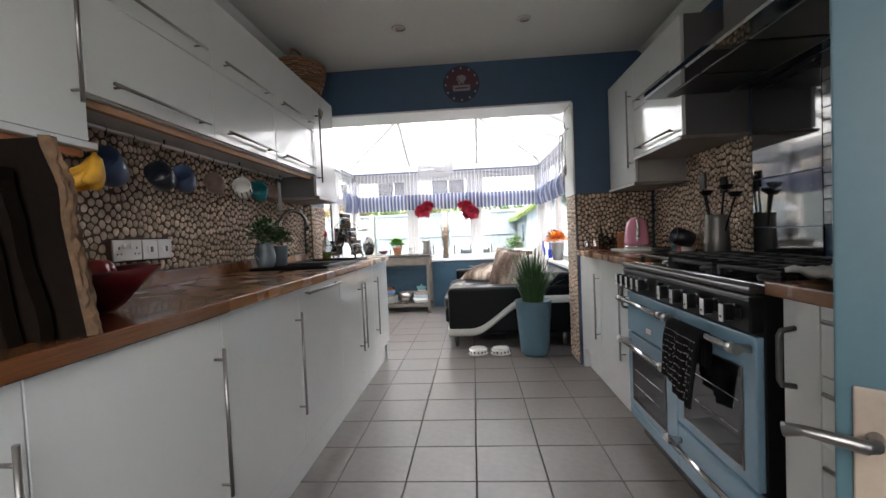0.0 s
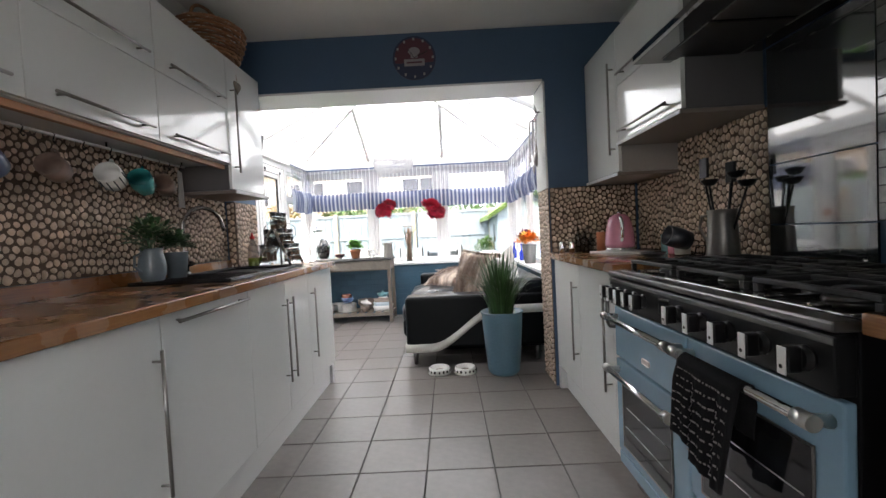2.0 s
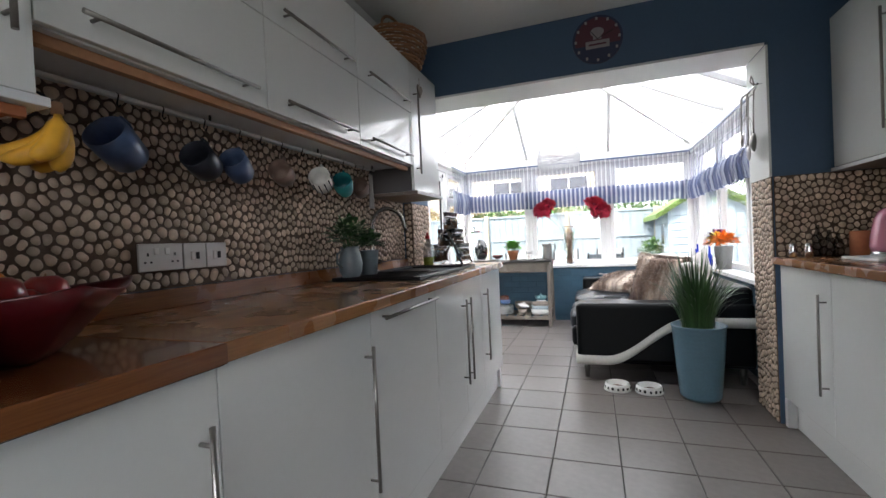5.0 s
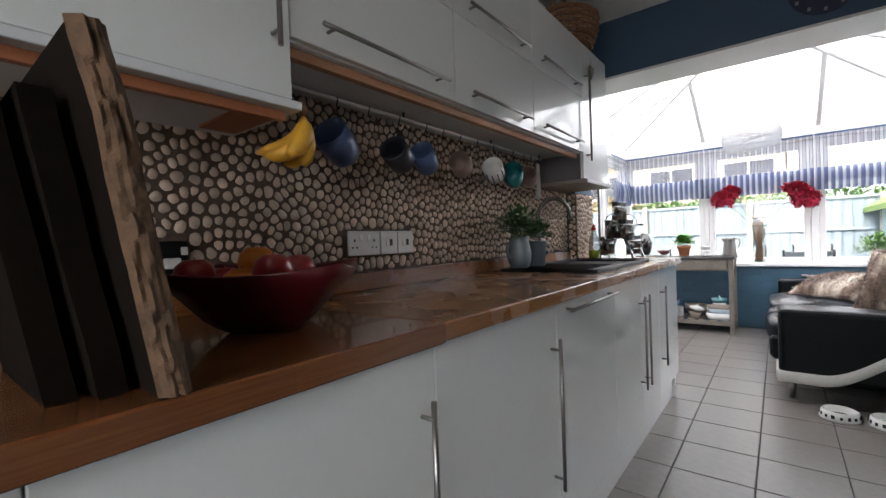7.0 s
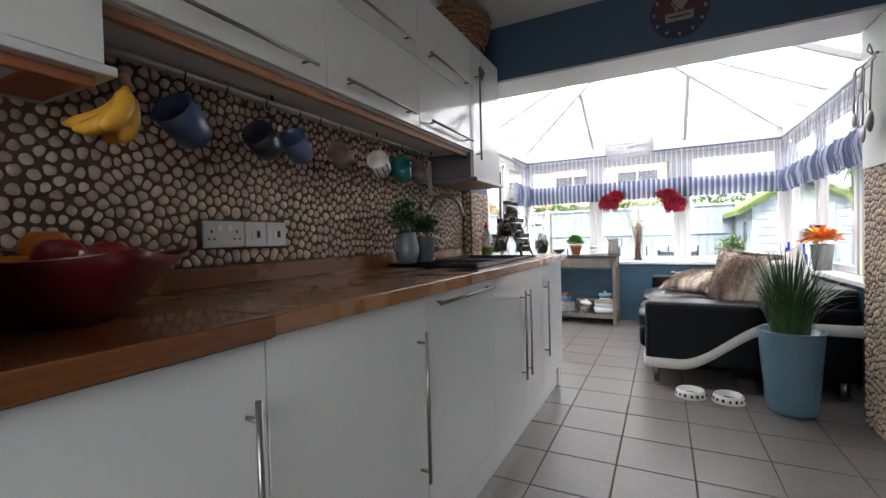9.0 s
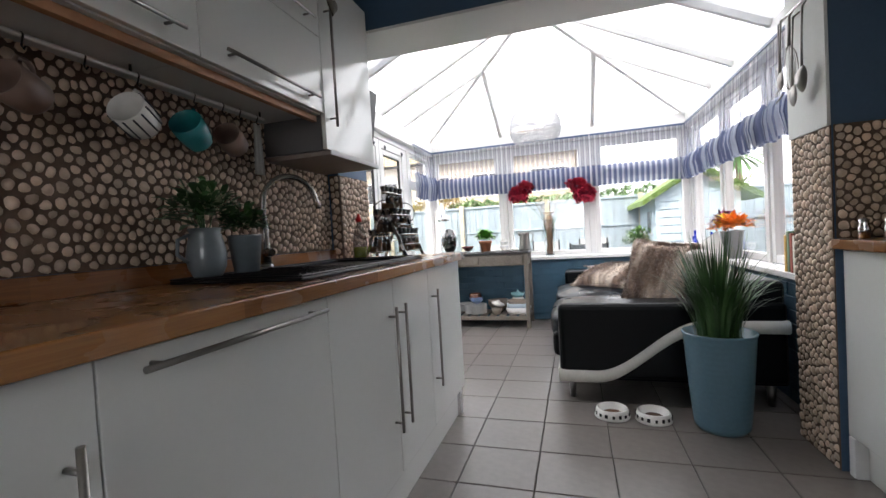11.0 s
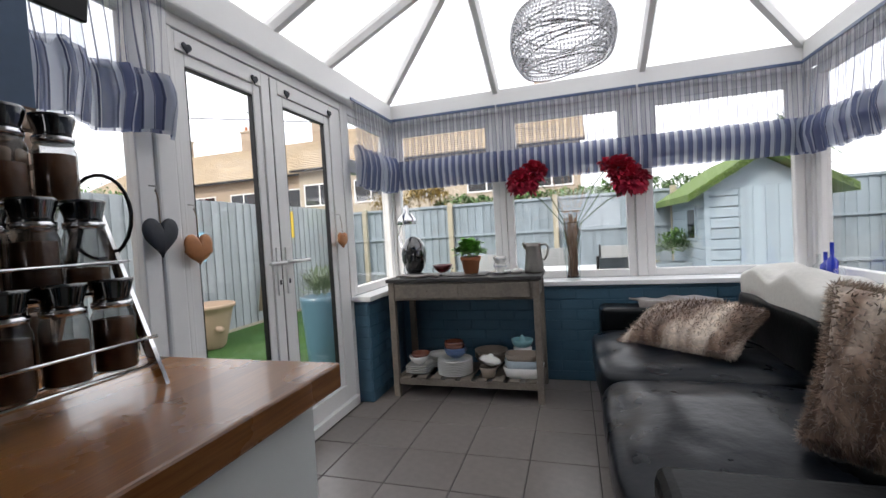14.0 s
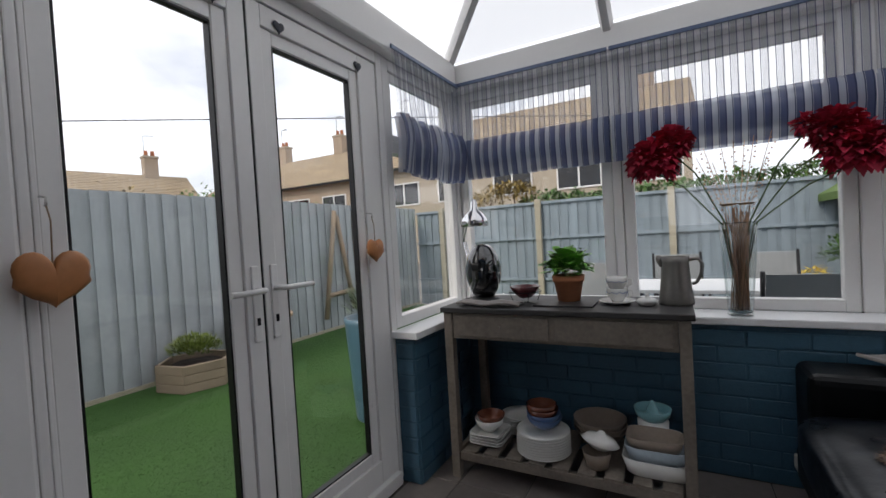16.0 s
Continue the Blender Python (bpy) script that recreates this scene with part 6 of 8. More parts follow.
bm = tube([(.078 * math.cos(a), .078 * math.sin(a), .05) for a in [2 * math.pi * k / 24 for k in range(25)]], .002, None, 6)
for q in range(4):
    a = q * math.pi / 2 + .5
    tube([(.078 * math.cos(a), .078 * math.sin(a), .05), (.06 * math.cos(a), .06 * math.sin(a), .0025)], .002, bm, 6)
part("wire_stand", bm, M_BLACK, rb_)
sm = thing("slate_mat", (-1.10, 3.76, TT), "dark slate mat with small chrome handles", "mat")
part("slab", box(-.13, .13, -.12, .12, .0, .007, .001), M_TABLETOP, sm)
bsl = thing("basil_plant", (-1.10, 3.80, TT + .0075), "bright green basil in a terracotta pot", "plant")
part("pot", lathe([(0, 0), (.05, 0), (.066, .09), (.072, .09), (.074, .12), (.068, .12), (.064, .105), (0, .10)], n=32), M_TERRA, bsl)
rnd = random.Random(4)
bm = bmesh.new()
bush(bm, (0, 0, .145), .098, 240, .062, .046, rnd, 0, .35, .8)
bush(bm, (-.01, 0, .19), .065, 90, .055, .042, rnd, 0, .4, .8)
for k in range(14):
    tube([(rnd.uniform(-.03, .03), rnd.uniform(-.03, .03), .1), (rnd.uniform(-.06, .06), rnd.uniform(-.06, .06), .18)], .0016, bm, 5)
part("basil_leaves", bm, M_BASIL, bsl)
cups = thing("teacup_stack", (-.885, 3.77, TT), "two patterned white teacups stacked on a saucer", "teacups")
part("saucer", lathe([(0, 0), (.03, 0), (.05, .006), (.078, .016), (.076, .018), (.045, .009), (0, .006)], n=32), M_WHITE, cups)
for k in (0, 1):
    z = .010 + k * .048
    c = part("cup", lathe([(0, z), (.022, z), (.03, z + .012), (.042, z + .04), (.045, z + .06), (.042, z + .06), (.038, z + .03), (0, z + .012)], n=28), M_WHITE, cups)
    part("cup_handle", tube([(.04, 0, z + .05), (.062, 0, z + .05), (.066, 0, z + .03), (.04, 0, z + .018)], .003, n=8), M_WHITE, c)
    part("blue_pattern", tube([(.0432 * math.cos(a), .0432 * math.sin(a), z + .042 + .003 * math.sin(9 * a)) for a in [2 * math.pi * q / 48 for q in range(49)]], .0013, n=5), M_DENIM, c, "thin blue wavy pattern")
sgb = lathe_thing("lidded_dish", -.765, 3.75, TT, [(0, 0), (.03, 0), (.042, .014), (.044, .022), (.03, .03), (.008, .036), (.007, .042), (.010, .048), (0, .052)], M_WHITE, "little round white lidded dish", "dish", "dish")
pw = thing("pewter_jug", (-.655, 3.80, TT), "tall grey pewter jug with a curved handle", "jug")
part("jug", lathe([(0, 0), (.066, 0), (.068, .008), (.060, .07), (.053, .14), (.051, .175), (.055, .20), (.051, .20), (.047, .17), (0, .16)], n=32), M_PEWTER, pw)
part("jug_handle", tube([(.05, 0, .185), (.085, 0, .19), (.10, 0, .165), (.092, 0, .12), (.075, 0, .09), (.06, 0, .085)], .007, n=10), M_PEWTER, pw)
part("jug_spout", tube([(-.042, 0, .165), (-.062, 0, .198), (-.068, 0, .204)], [.02, .014, .006], n=10), M_PEWTER, pw)

lp = thing("desk_lamp", (-1.70, 3.98, DZ + .0355), "polished chrome adjustable desk lamp, switched off", "lamp")
part("lamp_base", lathe([(0, 0), (.075, 0), (.075, .008), (.03, .022), (.012, .03), (0, .03)], n=32), M_CHROMEB, lp)
bm = tube([(0, 0, .03), (.015, .01, .22), (-.02, 0, .40)], .005, None, 8)
tube([(.012, 0, .03), (.03, .01, .22), (-.005, 0, .40)], .004, bm, 8)
tube([(-.02, 0, .40), (.02, -.015, .52), (.055, -.02, .575)], .005, bm, 8)
part("arm", bm, M_CHROMEB, lp)
part("spring", tube([(.02 + .006 * math.cos(k * 1.2), .006 * math.sin(k * 1.2), .06 + k * .0028) for k in range(48)], .0012, n=5), M_CHROMEB, lp)
part("shade", lathe([(.075, -.10), (.078, -.098), (.072, -.06), (.045, -.025), (.022, -.01), (.018, .035), (.010, .05), (0, .052), (0, .045), (.014, .03), (.018, -.015), (.042, -.032), (.070, -.07)], at=(.065, -.02, .585), n=32), M_CHROMEB, lp)
part("bulb", lathe([(0, -.075), (.02, -.06), (.025, -.035), (.012, -.01), (0, -.01)], at=(.065, -.02, .585), n=16), M_WHITE, lp)

# dishes on the low shelf
def stack(name, x, y, z, n, r, gap, m, label, group, square=False):
    for k in range(n):
        rr = r * (1 - .004 * (k % 3))
        if square:
            t = thing(name, (x + .003 * (k % 2), y, z + k * gap), label, "plate" if n > 2 else "dish", group)
            bm = bmesh.new()
            ins = [(0, .55, .0), (1, .62, .0), (2, 1.0, gap * 1.5), (3, .97, gap * 1.5 + .002), (4, .6, .004), (5, .1, .004)]
            rows = []
            for _, f, zz in ins:
                rows.append([bm.verts.new((f * rr * max(-1, min(1, 1.25 * math.cos(a))), f * rr * max(-1, min(1, 1.25 * math.sin(a))), zz)) for a in [2 * math.pi * q / 28 for q in range(28)]])
            for a, b in zip(rows, rows[1:]):
                for q in range(28):
                    bm.faces.new((a[q], a[(q + 1) % 28], b[(q + 1) % 28], b[q]))
            bm.faces.new(rows[0][::-1])
            bm.faces.new(rows[-1])
            part("plate", bm, m, t)
        else:
            t = thing(name, (x, y, z + k * gap), label, "plate", group)
            part("plate", lathe([(0, 0), (rr * .55, 0), (rr * .62, .003), (rr, .014), (rr * .99, .017), (rr * .6, .006), (0, .005)], n=36), m, t)


GP = "plates stacked on the low shelf"
stack("square_dish", -1.50, 3.70, SZ, 4, .088, .014, M_WHITE, "square white dish in a stack on the low shelf", "square dishes stacked on the low shelf", True)
lathe_thing("white_bowl", -1.50, 3.70, SZ + .06, [(0, 0), (.03, 0), (.062, .03), (.072, .062), (.068, .062), (.055, .03), (0, .01)], M_WHITE, "white bowl on the square dishes", "bowl", "bowl")
lathe_thing("brown_bowl", -1.49, 3.70, SZ + .085, [(0, 0), (.03, 0), (.058, .03), (.07, .058), (.066, .058), (.052, .03), (0, .01)], M_BROWNBOWL, "glossy brown bowl nested in the white bowl", "bowl", "bowl")
stack("dinner_plate", -1.23, 3.70, SZ, 9, .125, .0115, M_WHITE, "white dinner plate in a tall stack", GP)
stack("side_plate", -1.40, 3.88, SZ, 7, .10, .012, M_WHITE, "white side plate in a stack at the back of the shelf", "side plates stacked on the low shelf")
for k, (m, l) in enumerate(((M_DENIM, "blue cereal bowl"), (M_DENIM, "blue cereal bowl"), (M_BROWNBOWL, "glossy brown bowl"), (M_BROWNBOWL, "glossy brown bowl"))):
    lathe_thing("cereal_bowl", -1.22 - .004 * k, 3.70, SZ + .118 + k * .020, [(0, 0), (.035, 0), (.066, .025), (.082 - .004 * k, .052), (.078 - .004 * k, .052), (.06, .025), (0, .008)], m, l + " nested on the plates", "bowl", "bowl", "bowls nested on the plates")
for k in range(3):
    lathe_thing("stoneware_bowl", -1.00, 3.87, SZ + k * .022, [(0, 0), (.05, 0), (.09, .04), (.122, .085), (.117, .085), (.085, .04), (0, .012)], M_STONEBOWL, "speckled grey-brown stoneware bowl in a nest", "bowl", "bowl", "stoneware bowls")
lathe_thing("ramekin", -.985, 3.66, SZ, [(0, 0), (.045, 0), (.05, .03), (.062, .07), (.058, .07), (.046, .03), (0, .012)], M_STONEBOWL, "small cream stoneware pot", "pot", "pot")
tl = thing("oval_lidded_dish", (-.975, 3.66, SZ + .0715), "cream oval lidded dish tilted on the small pot", "dish")
bm = lathe([(0, 0), (.04, 0), (.075, .025), (.08, .03), (.06, .05), (.02, .062), (.012, .075), (0, .078)], n=28)
for v in bm.verts:
    v.co.y *= .7
bmesh.ops.rotate(bm, verts=bm.verts, cent=(0, 0, 0), matrix=Matrix.Rotation(radians(12), 3, "Y"))
bmesh.ops.translate(bm, verts=bm.verts, vec=(0, 0, .012))
part("dish", bm, M_WHITE, tl)


def baking_dish(x, y, z, lx, ly, h, m, label):
    t = thing("baking_dish", (x, y, z), label, "baking dish", "baking dishes on the low shelf")
    bm = bmesh.new()
    rows = []
    for f, zz in ((.80, 0), (.86, .004), (1.0, h), (.95, h), (.82, .012), (.1, .010)):
        rows.append([bm.verts.new((f * lx / 2 * max(-1, min(1, 1.2 * math.cos(a))), f * ly / 2 * max(-1, min(1, 1.2 * math.sin(a))), zz)) for a in [2 * math.pi * q / 36 for q in range(36)]])
    for a, b in zip(rows, rows[1:]):
        for q in range(36):
            bm.faces.new((a[q], a[(q + 1) % 36], b[(q + 1) % 36], b[q])).smooth = True
    bm.faces.new(rows[0][::-1])
    bm.faces.new(rows[-1])
    part("dish", bm, m, t)


baking_dish(-.75, 3.72, SZ, .27, .20, .07, M_WHITE, "white oblong baking dish at the bottom of a nest")
baking_dish(-.755, 3.72, SZ + .055, .24, .17, .06, mat("pale_blue_dish", (0.36, 0.43, 0.48), 0.3, coat=.3), "pale blue baking dish nested in a white one")
baking_dish(-.76, 3.72, SZ + .10, .22, .15, .05, M_STONEBOWL, "brown stoneware baking dish at the top of the nest")
jz = lathe_thing("juicer", -.77, 3.86, SZ + .16, [(0, 0), (.05, 0), (.07, .02), (.078, .05), (.074, .05), (.06, .02), (.03, .018), (.02, .05), (.008, .08), (0, .085)], M_AQUA, "aqua ceramic citrus juicer", "juicer")
lathe_thing("storage_tin", -.77, 3.86, SZ, [(0, 0), (.06, 0), (.065, .155), (0, .158)], M_WHITE, "plain white pot behind the baking dishes", "pot")

# ---- vase of flowers on the sill ----
M_CRYSTALRIM = glass("clear_glass_edge", (0.80, 0.88, 0.90), 0.7, 0.05)
vs = thing("vase_of_flowers", (-.40, 4.10, DZ + .0355), "tall clear glass vase of dried stems and dark red flowers", "vase")
part("vase", lathe([(0, 0), (.048, 0), (.05, .01), (.055, .10), (.066, .25), (.072, .42), (.069, .42), (.062, .25), (.051, .10), (.045, .015), (0, .012)], n=36), M_WATER, vs, "clear tapering glass vase")
rnd = random.Random(21)
part("rim", tube([(.0705 * math.cos(q), .0705 * math.sin(q), .4215) for q in [2 * math.pi * k / 36 for k in range(37)]], .0018, n=6, cap=False), M_CRYSTALRIM, vs, "bright polished glass rim")
part("glass_foot", lathe([(0, .013), (.046, .015), (.046, .028), (0, .030)], n=30), M_CRYSTALRIM, vs, "thick clear glass foot")
bm = bmesh.new()
for k in range(64):
    a, b = rnd.uniform(0, 6.28), rnd.uniform(0, 6.28)
    r0, r1 = rnd.uniform(0, .040), rnd.uniform(0, .060)
    tube([(r0 * math.cos(a), r0 * math.sin(a), .02), (r1 * math.cos(b), r1 * math.sin(b), rnd.uniform(.36, .50))], rnd.uniform(.0015, .003), bm, 5)
part("dried_stems", bm, M_STEM, vs, "brown dried stems")["kind"] = "stuff"
bm = bmesh.new()
heads = (((-.33, -.02, .735), .115), ((-.25, .0, .81), .095), ((.41, -.02, .69), .12), ((.35, .0, .775), .105), ((.26, .01, .82), .06))
for (x, y, z), r in heads:
    tube([(0, 0, .05), (x * .18, y * .3, .42), (x * .62, y * .7, z * .82), (x, y, z - r * .4)], .0035, bm, 6)
part("flower_stem", bm, M_STEMG, vs)["kind"] = "stuff"
for (x, y, z), r in heads:
    fb_ = bmesh.new()
    for k in range(int(230 * (r / .08) ** 2)):
        a, zz = rnd.uniform(0, 6.28), rnd.uniform(-.7, 1)
        q = math.sqrt(1 - zz * zz)
        v = Vector((q * math.cos(a), q * math.sin(a), zz))
        leaf(fb_, Vector((x, y, z)) + v * r * rnd.uniform(.35, .8), v + Vector((rnd.gauss(0, .5), rnd.gauss(0, .5), rnd.gauss(0, .3))), r * .42, r * .36, .2, 0, 3, .3)
    part("flower_head", fb_, M_RED, vs, "dark red ruffled flower head")
bm = bmesh.new()
for k in range(9):
    a = -.9 + k * .22
    top = Vector((math.sin(a) * .19, rnd.uniform(-.04, .04), .78 + rnd.uniform(-.08, .06)))
    tube([(0, 0, .30), (math.sin(a) * .08, 0, .52), top], .0013, bm, 5)
    for q in range(12):
        p = Vector((0, 0, .30)).lerp(top, .45 + q * .045) + Vector((math.sin(a) * .02 + rnd.uniform(-.010, .010), rnd.uniform(-.01, .01), 0))
        c = bmesh.ops.create_icosphere(bm, subdivisions=1, radius=.0042)
        for v in c["verts"]:
            v.co += p
part("budded_twig", bm, M_STEM, vs, "thin dark twigs with small buds")["kind"] = "stuff"
bm = bmesh.new()
for x in (-.03, .035):
    for k in range(60):
        a = rnd.uniform(0, 6.28)
        leaf(bm, (x + .02 * math.cos(a), .02 * math.sin(a), .50), (math.cos(a), math.sin(a), .7), .03, .014, .3, 0, 2)
part("dried_heads", bm, M_HEART, vs, "orange-brown dried flower heads")

# ---- potted grass and dog bowls on the floor ----
gp = thing("grass_pot", (.545, 1.36, 0), "tall pale blue ribbed pot of long green grass leaves", "plant")
prof = [(0, 0), (.105, 0), (.118, .015)]
for k in range(60):
    z = .02 + k * .0076
    r = .118 + .040 * (z / .48) ** .8 + (.0012 if k % 2 else 0) + .0006 * math.sin(k * 1.7)
    prof.append((r, z))
prof += [(.162, .478), (.165, .486), (.158, .49), (.150, .485), (.148, .44), (0, .44)]
part("pot", lathe(prof, n=44), M_POTBLUE, gp)
part("earth", lathe([(0, .4405), (.146, .4405), (0, .45)], n=20), M_SOIL, gp)
rnd = random.Random(9)
bm = bmesh.new()
for k in range(330):
    a = rnd.uniform(0, 6.28)
    out_ = rnd.uniform(.0, 1) ** 1.3
    r0 = rnd.uniform(0, .10)
    L = rnd.uniform(.34, .60) * (1 - .12 * out_)
    lean = .10 + .55 * out_
    base = Vector((r0 * math.cos(a), r0 * math.sin(a), .44))
    rows = []
    w = rnd.uniform(.0035, .0065)
    side = Vector((-math.sin(a), math.cos(a), 0))
    for q in range(7):
        t = q / 6
        p = base + Vector((math.cos(a), math.sin(a), 0)) * L * lean * t ** 1.6 + Vector((0, 0, L * (t - .42 * out_ * t ** 2.6)))
        ww = w * (1 - t ** 3) + .0004
        rows.append((bm.verts.new(p - side * ww), bm.verts.new(p + side * ww)))
    for b, c in zip(rows, rows[1:]):
        f = bm.faces.new((b[0], b[1], c[1], c[0]))
        f.smooth = True
part("foliage", bm, M_GRASSLEAF, gp)["kind"] = "stuff"
for x, y in ((.035, 1.425), (.24, 1.41)):
    b = thing("dog_bowl", (x, y, 0), "white pet bowl with small dark figures round it", "pet bowl", "pet bowls on the floor")
    part("bowl", lathe([(0, 0), (.092, 0), (.094, .006), (.082, .046), (.076, .050), (.070, .046), (.066, .02), (0, .016)], n=36), M_WHITE, b)
    for k in range(16):
        a = 2 * math.pi * k / 16
        p = box(-.006 - .002 * (k % 3), .006, -.002, .002, -.009, .008 + .003 * (k % 2), .001, seg=1)
        for v in p.verts:
            v.co = Matrix.Rotation(a + math.pi / 2, 3, "Z") @ v.co + Vector((.0895 * math.cos(a), .0895 * math.sin(a), .024))
        part("dark_figure", p, M_BLACK, b)
    part("food", lathe([(0, .0165), (.055, .0165), (.03, .024), (0, .027)], n=16), M_SPICE, b)

# ---- chandelier ----
ch = thing("chandelier", (PK.x, PK.y, 0), "round crystal bead pendant light on thin wires, switched off", "ceiling light")
part("ceiling_rose", lathe([(0, ZP - .105), (.06, ZP - .10), (.065, ZP - .075), (0, ZP - .07)], n=28), M_CHROMEB, ch)
for k in range(3):
    a = 2 * math.pi * k / 3
    part("suspension_wire", tube([(.02 * math.cos(a), .02 * math.sin(a), ZP - .10), (.12 * math.cos(a), .12 * math.sin(a), 2.04)], .0009, n=5), M_CHROMEB, ch)
part("flex", tube([(0, 0, ZP - .1), (.012, 0, 2.62), (.005, .01, 2.5), (.05, 0, 2.32), (.01, 0, 2.08)], .0022, n=6), M_WHITE, ch, "clear curving flex")
M_CRYSTAL = glass("crystal_bead", (0.97, 0.97, 0.98), 0.9, 0.1)
_n, _l = M_CRYSTAL.node_tree.nodes, M_CRYSTAL.node_tree.links
_d, _t, _m, _k = _n.new("ShaderNodeBsdfDiffuse"), _n.new("ShaderNodeBsdfTranslucent"), _n.new("ShaderNodeMixShader"), _n.new("ShaderNodeMixShader")
_d.inputs["Color"].default_value = _t.inputs["Color"].default_value = (0.85, 0.85, 0.86, 1)
_l.new(_d.outputs[0], _m.inputs[1])
_l.new(_t.outputs[0], _m.inputs[2])
_o = next(q for q in _n if q.bl_idname == "ShaderNodeOutputMaterial")
_l.new(_o.inputs[0].links[0].from_socket, _k.inputs[1])
_l.new(_m.outputs[0], _k.inputs[2])
_k.inputs[0].default_value = 0.5
_l.new(_k.outputs[0], _o.inputs[0])
ico = [Vector(v) for v in ((0, 0, 1), (1, 0, 0), (0, 1, 0), (-1, 0, 0), (0, -1, 0), (0, 0, -1))]
fcs = ((0, 1, 2), (0, 2, 3), (0, 3, 4), (0, 4, 1), (5, 2, 1), (5, 3, 2), (5, 4, 3), (5, 1, 4))
# four woven bands of bead strings, each a belt tilted its own way
for az, tilt, R0, zc, half, rows_ in ((20, 7, .208, 1.985, .062, 8), (140, 12, .214, 1.93, .058, 8), (250, 15, .210, 1.90, .058, 8), (330, 9, .196, 1.855, .045, 6)):
    rot = Matrix.Rotation(radians(az), 3, "Z") @ Matrix.Rotation(radians(tilt), 3, "X")
    bb, wires = bmesh.new(), bmesh.new()
    for j in range(rows_):
        v = -1 + 2 * j / (rows_ - 1)
        hgt = half * v
        R = R0 * math.sqrt(max(.3, 1 - ((zc + hgt - 1.925) / .195) ** 2))
        loop = [rot @ Vector((R * math.cos(t), R * math.sin(t), hgt)) + Vector((0, 0, zc)) for t in [2 * math.pi * k / 80 for k in range(81)]]
        tube(loop, .0032 if abs(v) == 1 else .0008, wires, 4)
        for k, p in enumerate(loop[:-1]):
            vs_ = [bb.verts.new(p + Vector((q.x * .0056, q.y * .0056, q.z * .0066))) for q in ico]
            for f in fcs:
                bb.faces.new([vs_[i] for i in f])
    part("band_frame", wires, M_CHROMEB, ch, "silver wire hoops of one band")
    part("beadwork", bb, M_CRYSTAL, ch, "strings of clear faceted beads")["kind"] = "stuff"

# ---- roman blinds ----
def blind(name, axis, u0, u1, d, inward, ztop, zroll, zbot, label, sag=.0, wave=.010, seed=0):
    t = new(name)
    tagged(t, label, "blind", "roman blinds round the conservatory")
    n = int((u1 - u0) / .016)
    def pt(u, off, z):
        return (u, d + inward * off, z) if axis == "x" else (d + inward * off, u, z)
    def sheet(rows, m, nm, lb=""):
        bm = bmesh.new()
        uv = bm.loops.layers.uv.new("UVMap")
        vs_ = []
        for k, (off, z, amp) in enumerate(rows):
            vs_.append([bm.verts.new(pt(u0 + (u1 - u0) * i / n, off + amp * math.sin((u0 + (u1 - u0) * i / n) * 41 + seed + k * .25) + amp * .6 * math.sin((u0 + (u1 - u0) * i / n) * 97 + seed * 2), z - sag * 4 * (i / n) * (1 - i / n) * (k / len(rows)) + amp * .5 * math.sin((u0 + (u1 - u0) * i / n) * 23 + seed)) ) for i in range(n + 1)])
        for k in range(len(rows) - 1):
            for i in range(n):
                f = bm.faces.new((vs_[k][i], vs_[k][i + 1], vs_[k + 1][i + 1], vs_[k + 1][i]))
                f.smooth = True
                for lp, (a, b) in zip(f.loops, ((k, i), (k, i + 1), (k + 1, i + 1), (k + 1, i))):
                    lp[uv].uv = (u0 + (u1 - u0) * b / n, rows[a][1])
        return part(nm, bm, m, t, lb)
    k = 10
    sheet([(.012 + .010 * (i / k), ztop + (zroll - ztop) * i / k, wave * (.25 + .75 * i / k)) for i in range(k + 1)], M_VOILE, "sheer_panel", "single layer of sheer striped voile")
    h = zroll - zbot
    # folds take the voile copy with their shade coloured in
    sheet([(.024, zroll + .01, wave), (.042, zroll - h * .15, wave), (.048, zroll - h * .45, wave * 1.2), (.036, zroll - h * .75, wave), (.026, zbot, wave)], M_VOILESHADE, "gathered_folds", "gathered folds of striped voile, their shade put into the colour")
    sheet([(.018, zroll - h * .02, wave), (.030, zroll - h * .5, wave), (.018, zbot - .012, wave)], M_VOILESHADE, "back_fold")
    part("headrail", box(u0, u1, *sorted((d + inward * .002, d + inward * .012)), ztop, ztop + .02, .002) if axis == "x" else box(*sorted((d + inward * .002, d + inward * .012)), u0, u1, ztop, ztop + .02, .002), M_MUGBLUE, t)
    return t


LB = "sheer blue and white striped roman blind, half lowered over a window"
for a, b in ((-1.83, -.925), (-.915, .085), (.095, 1.08)):
    blind("roman_blind", "x", a, b, CB - .071, -1, 2.085, 1.735, 1.52, LB, .0, .003, a)
blind("roman_blind", "y", 3.45, 4.15, CL + .066, 1, 2.07, 1.76, 1.50, LB, .02, .011, 2)
for a, b, s in ((3.24, 4.14, 1), (2.33, 3.23, 5), (1.38, 2.32, 3)):
    blind("roman_blind", "y", a, b, CR - .073, -1, 2.085, 1.72, 1.51, LB, .01, .014, s)
blind("roman_blind", "y", 1.38, 2.06, CL + .066, 1, 2.07, 1.74, 1.555, LB, .03, .020, 7)

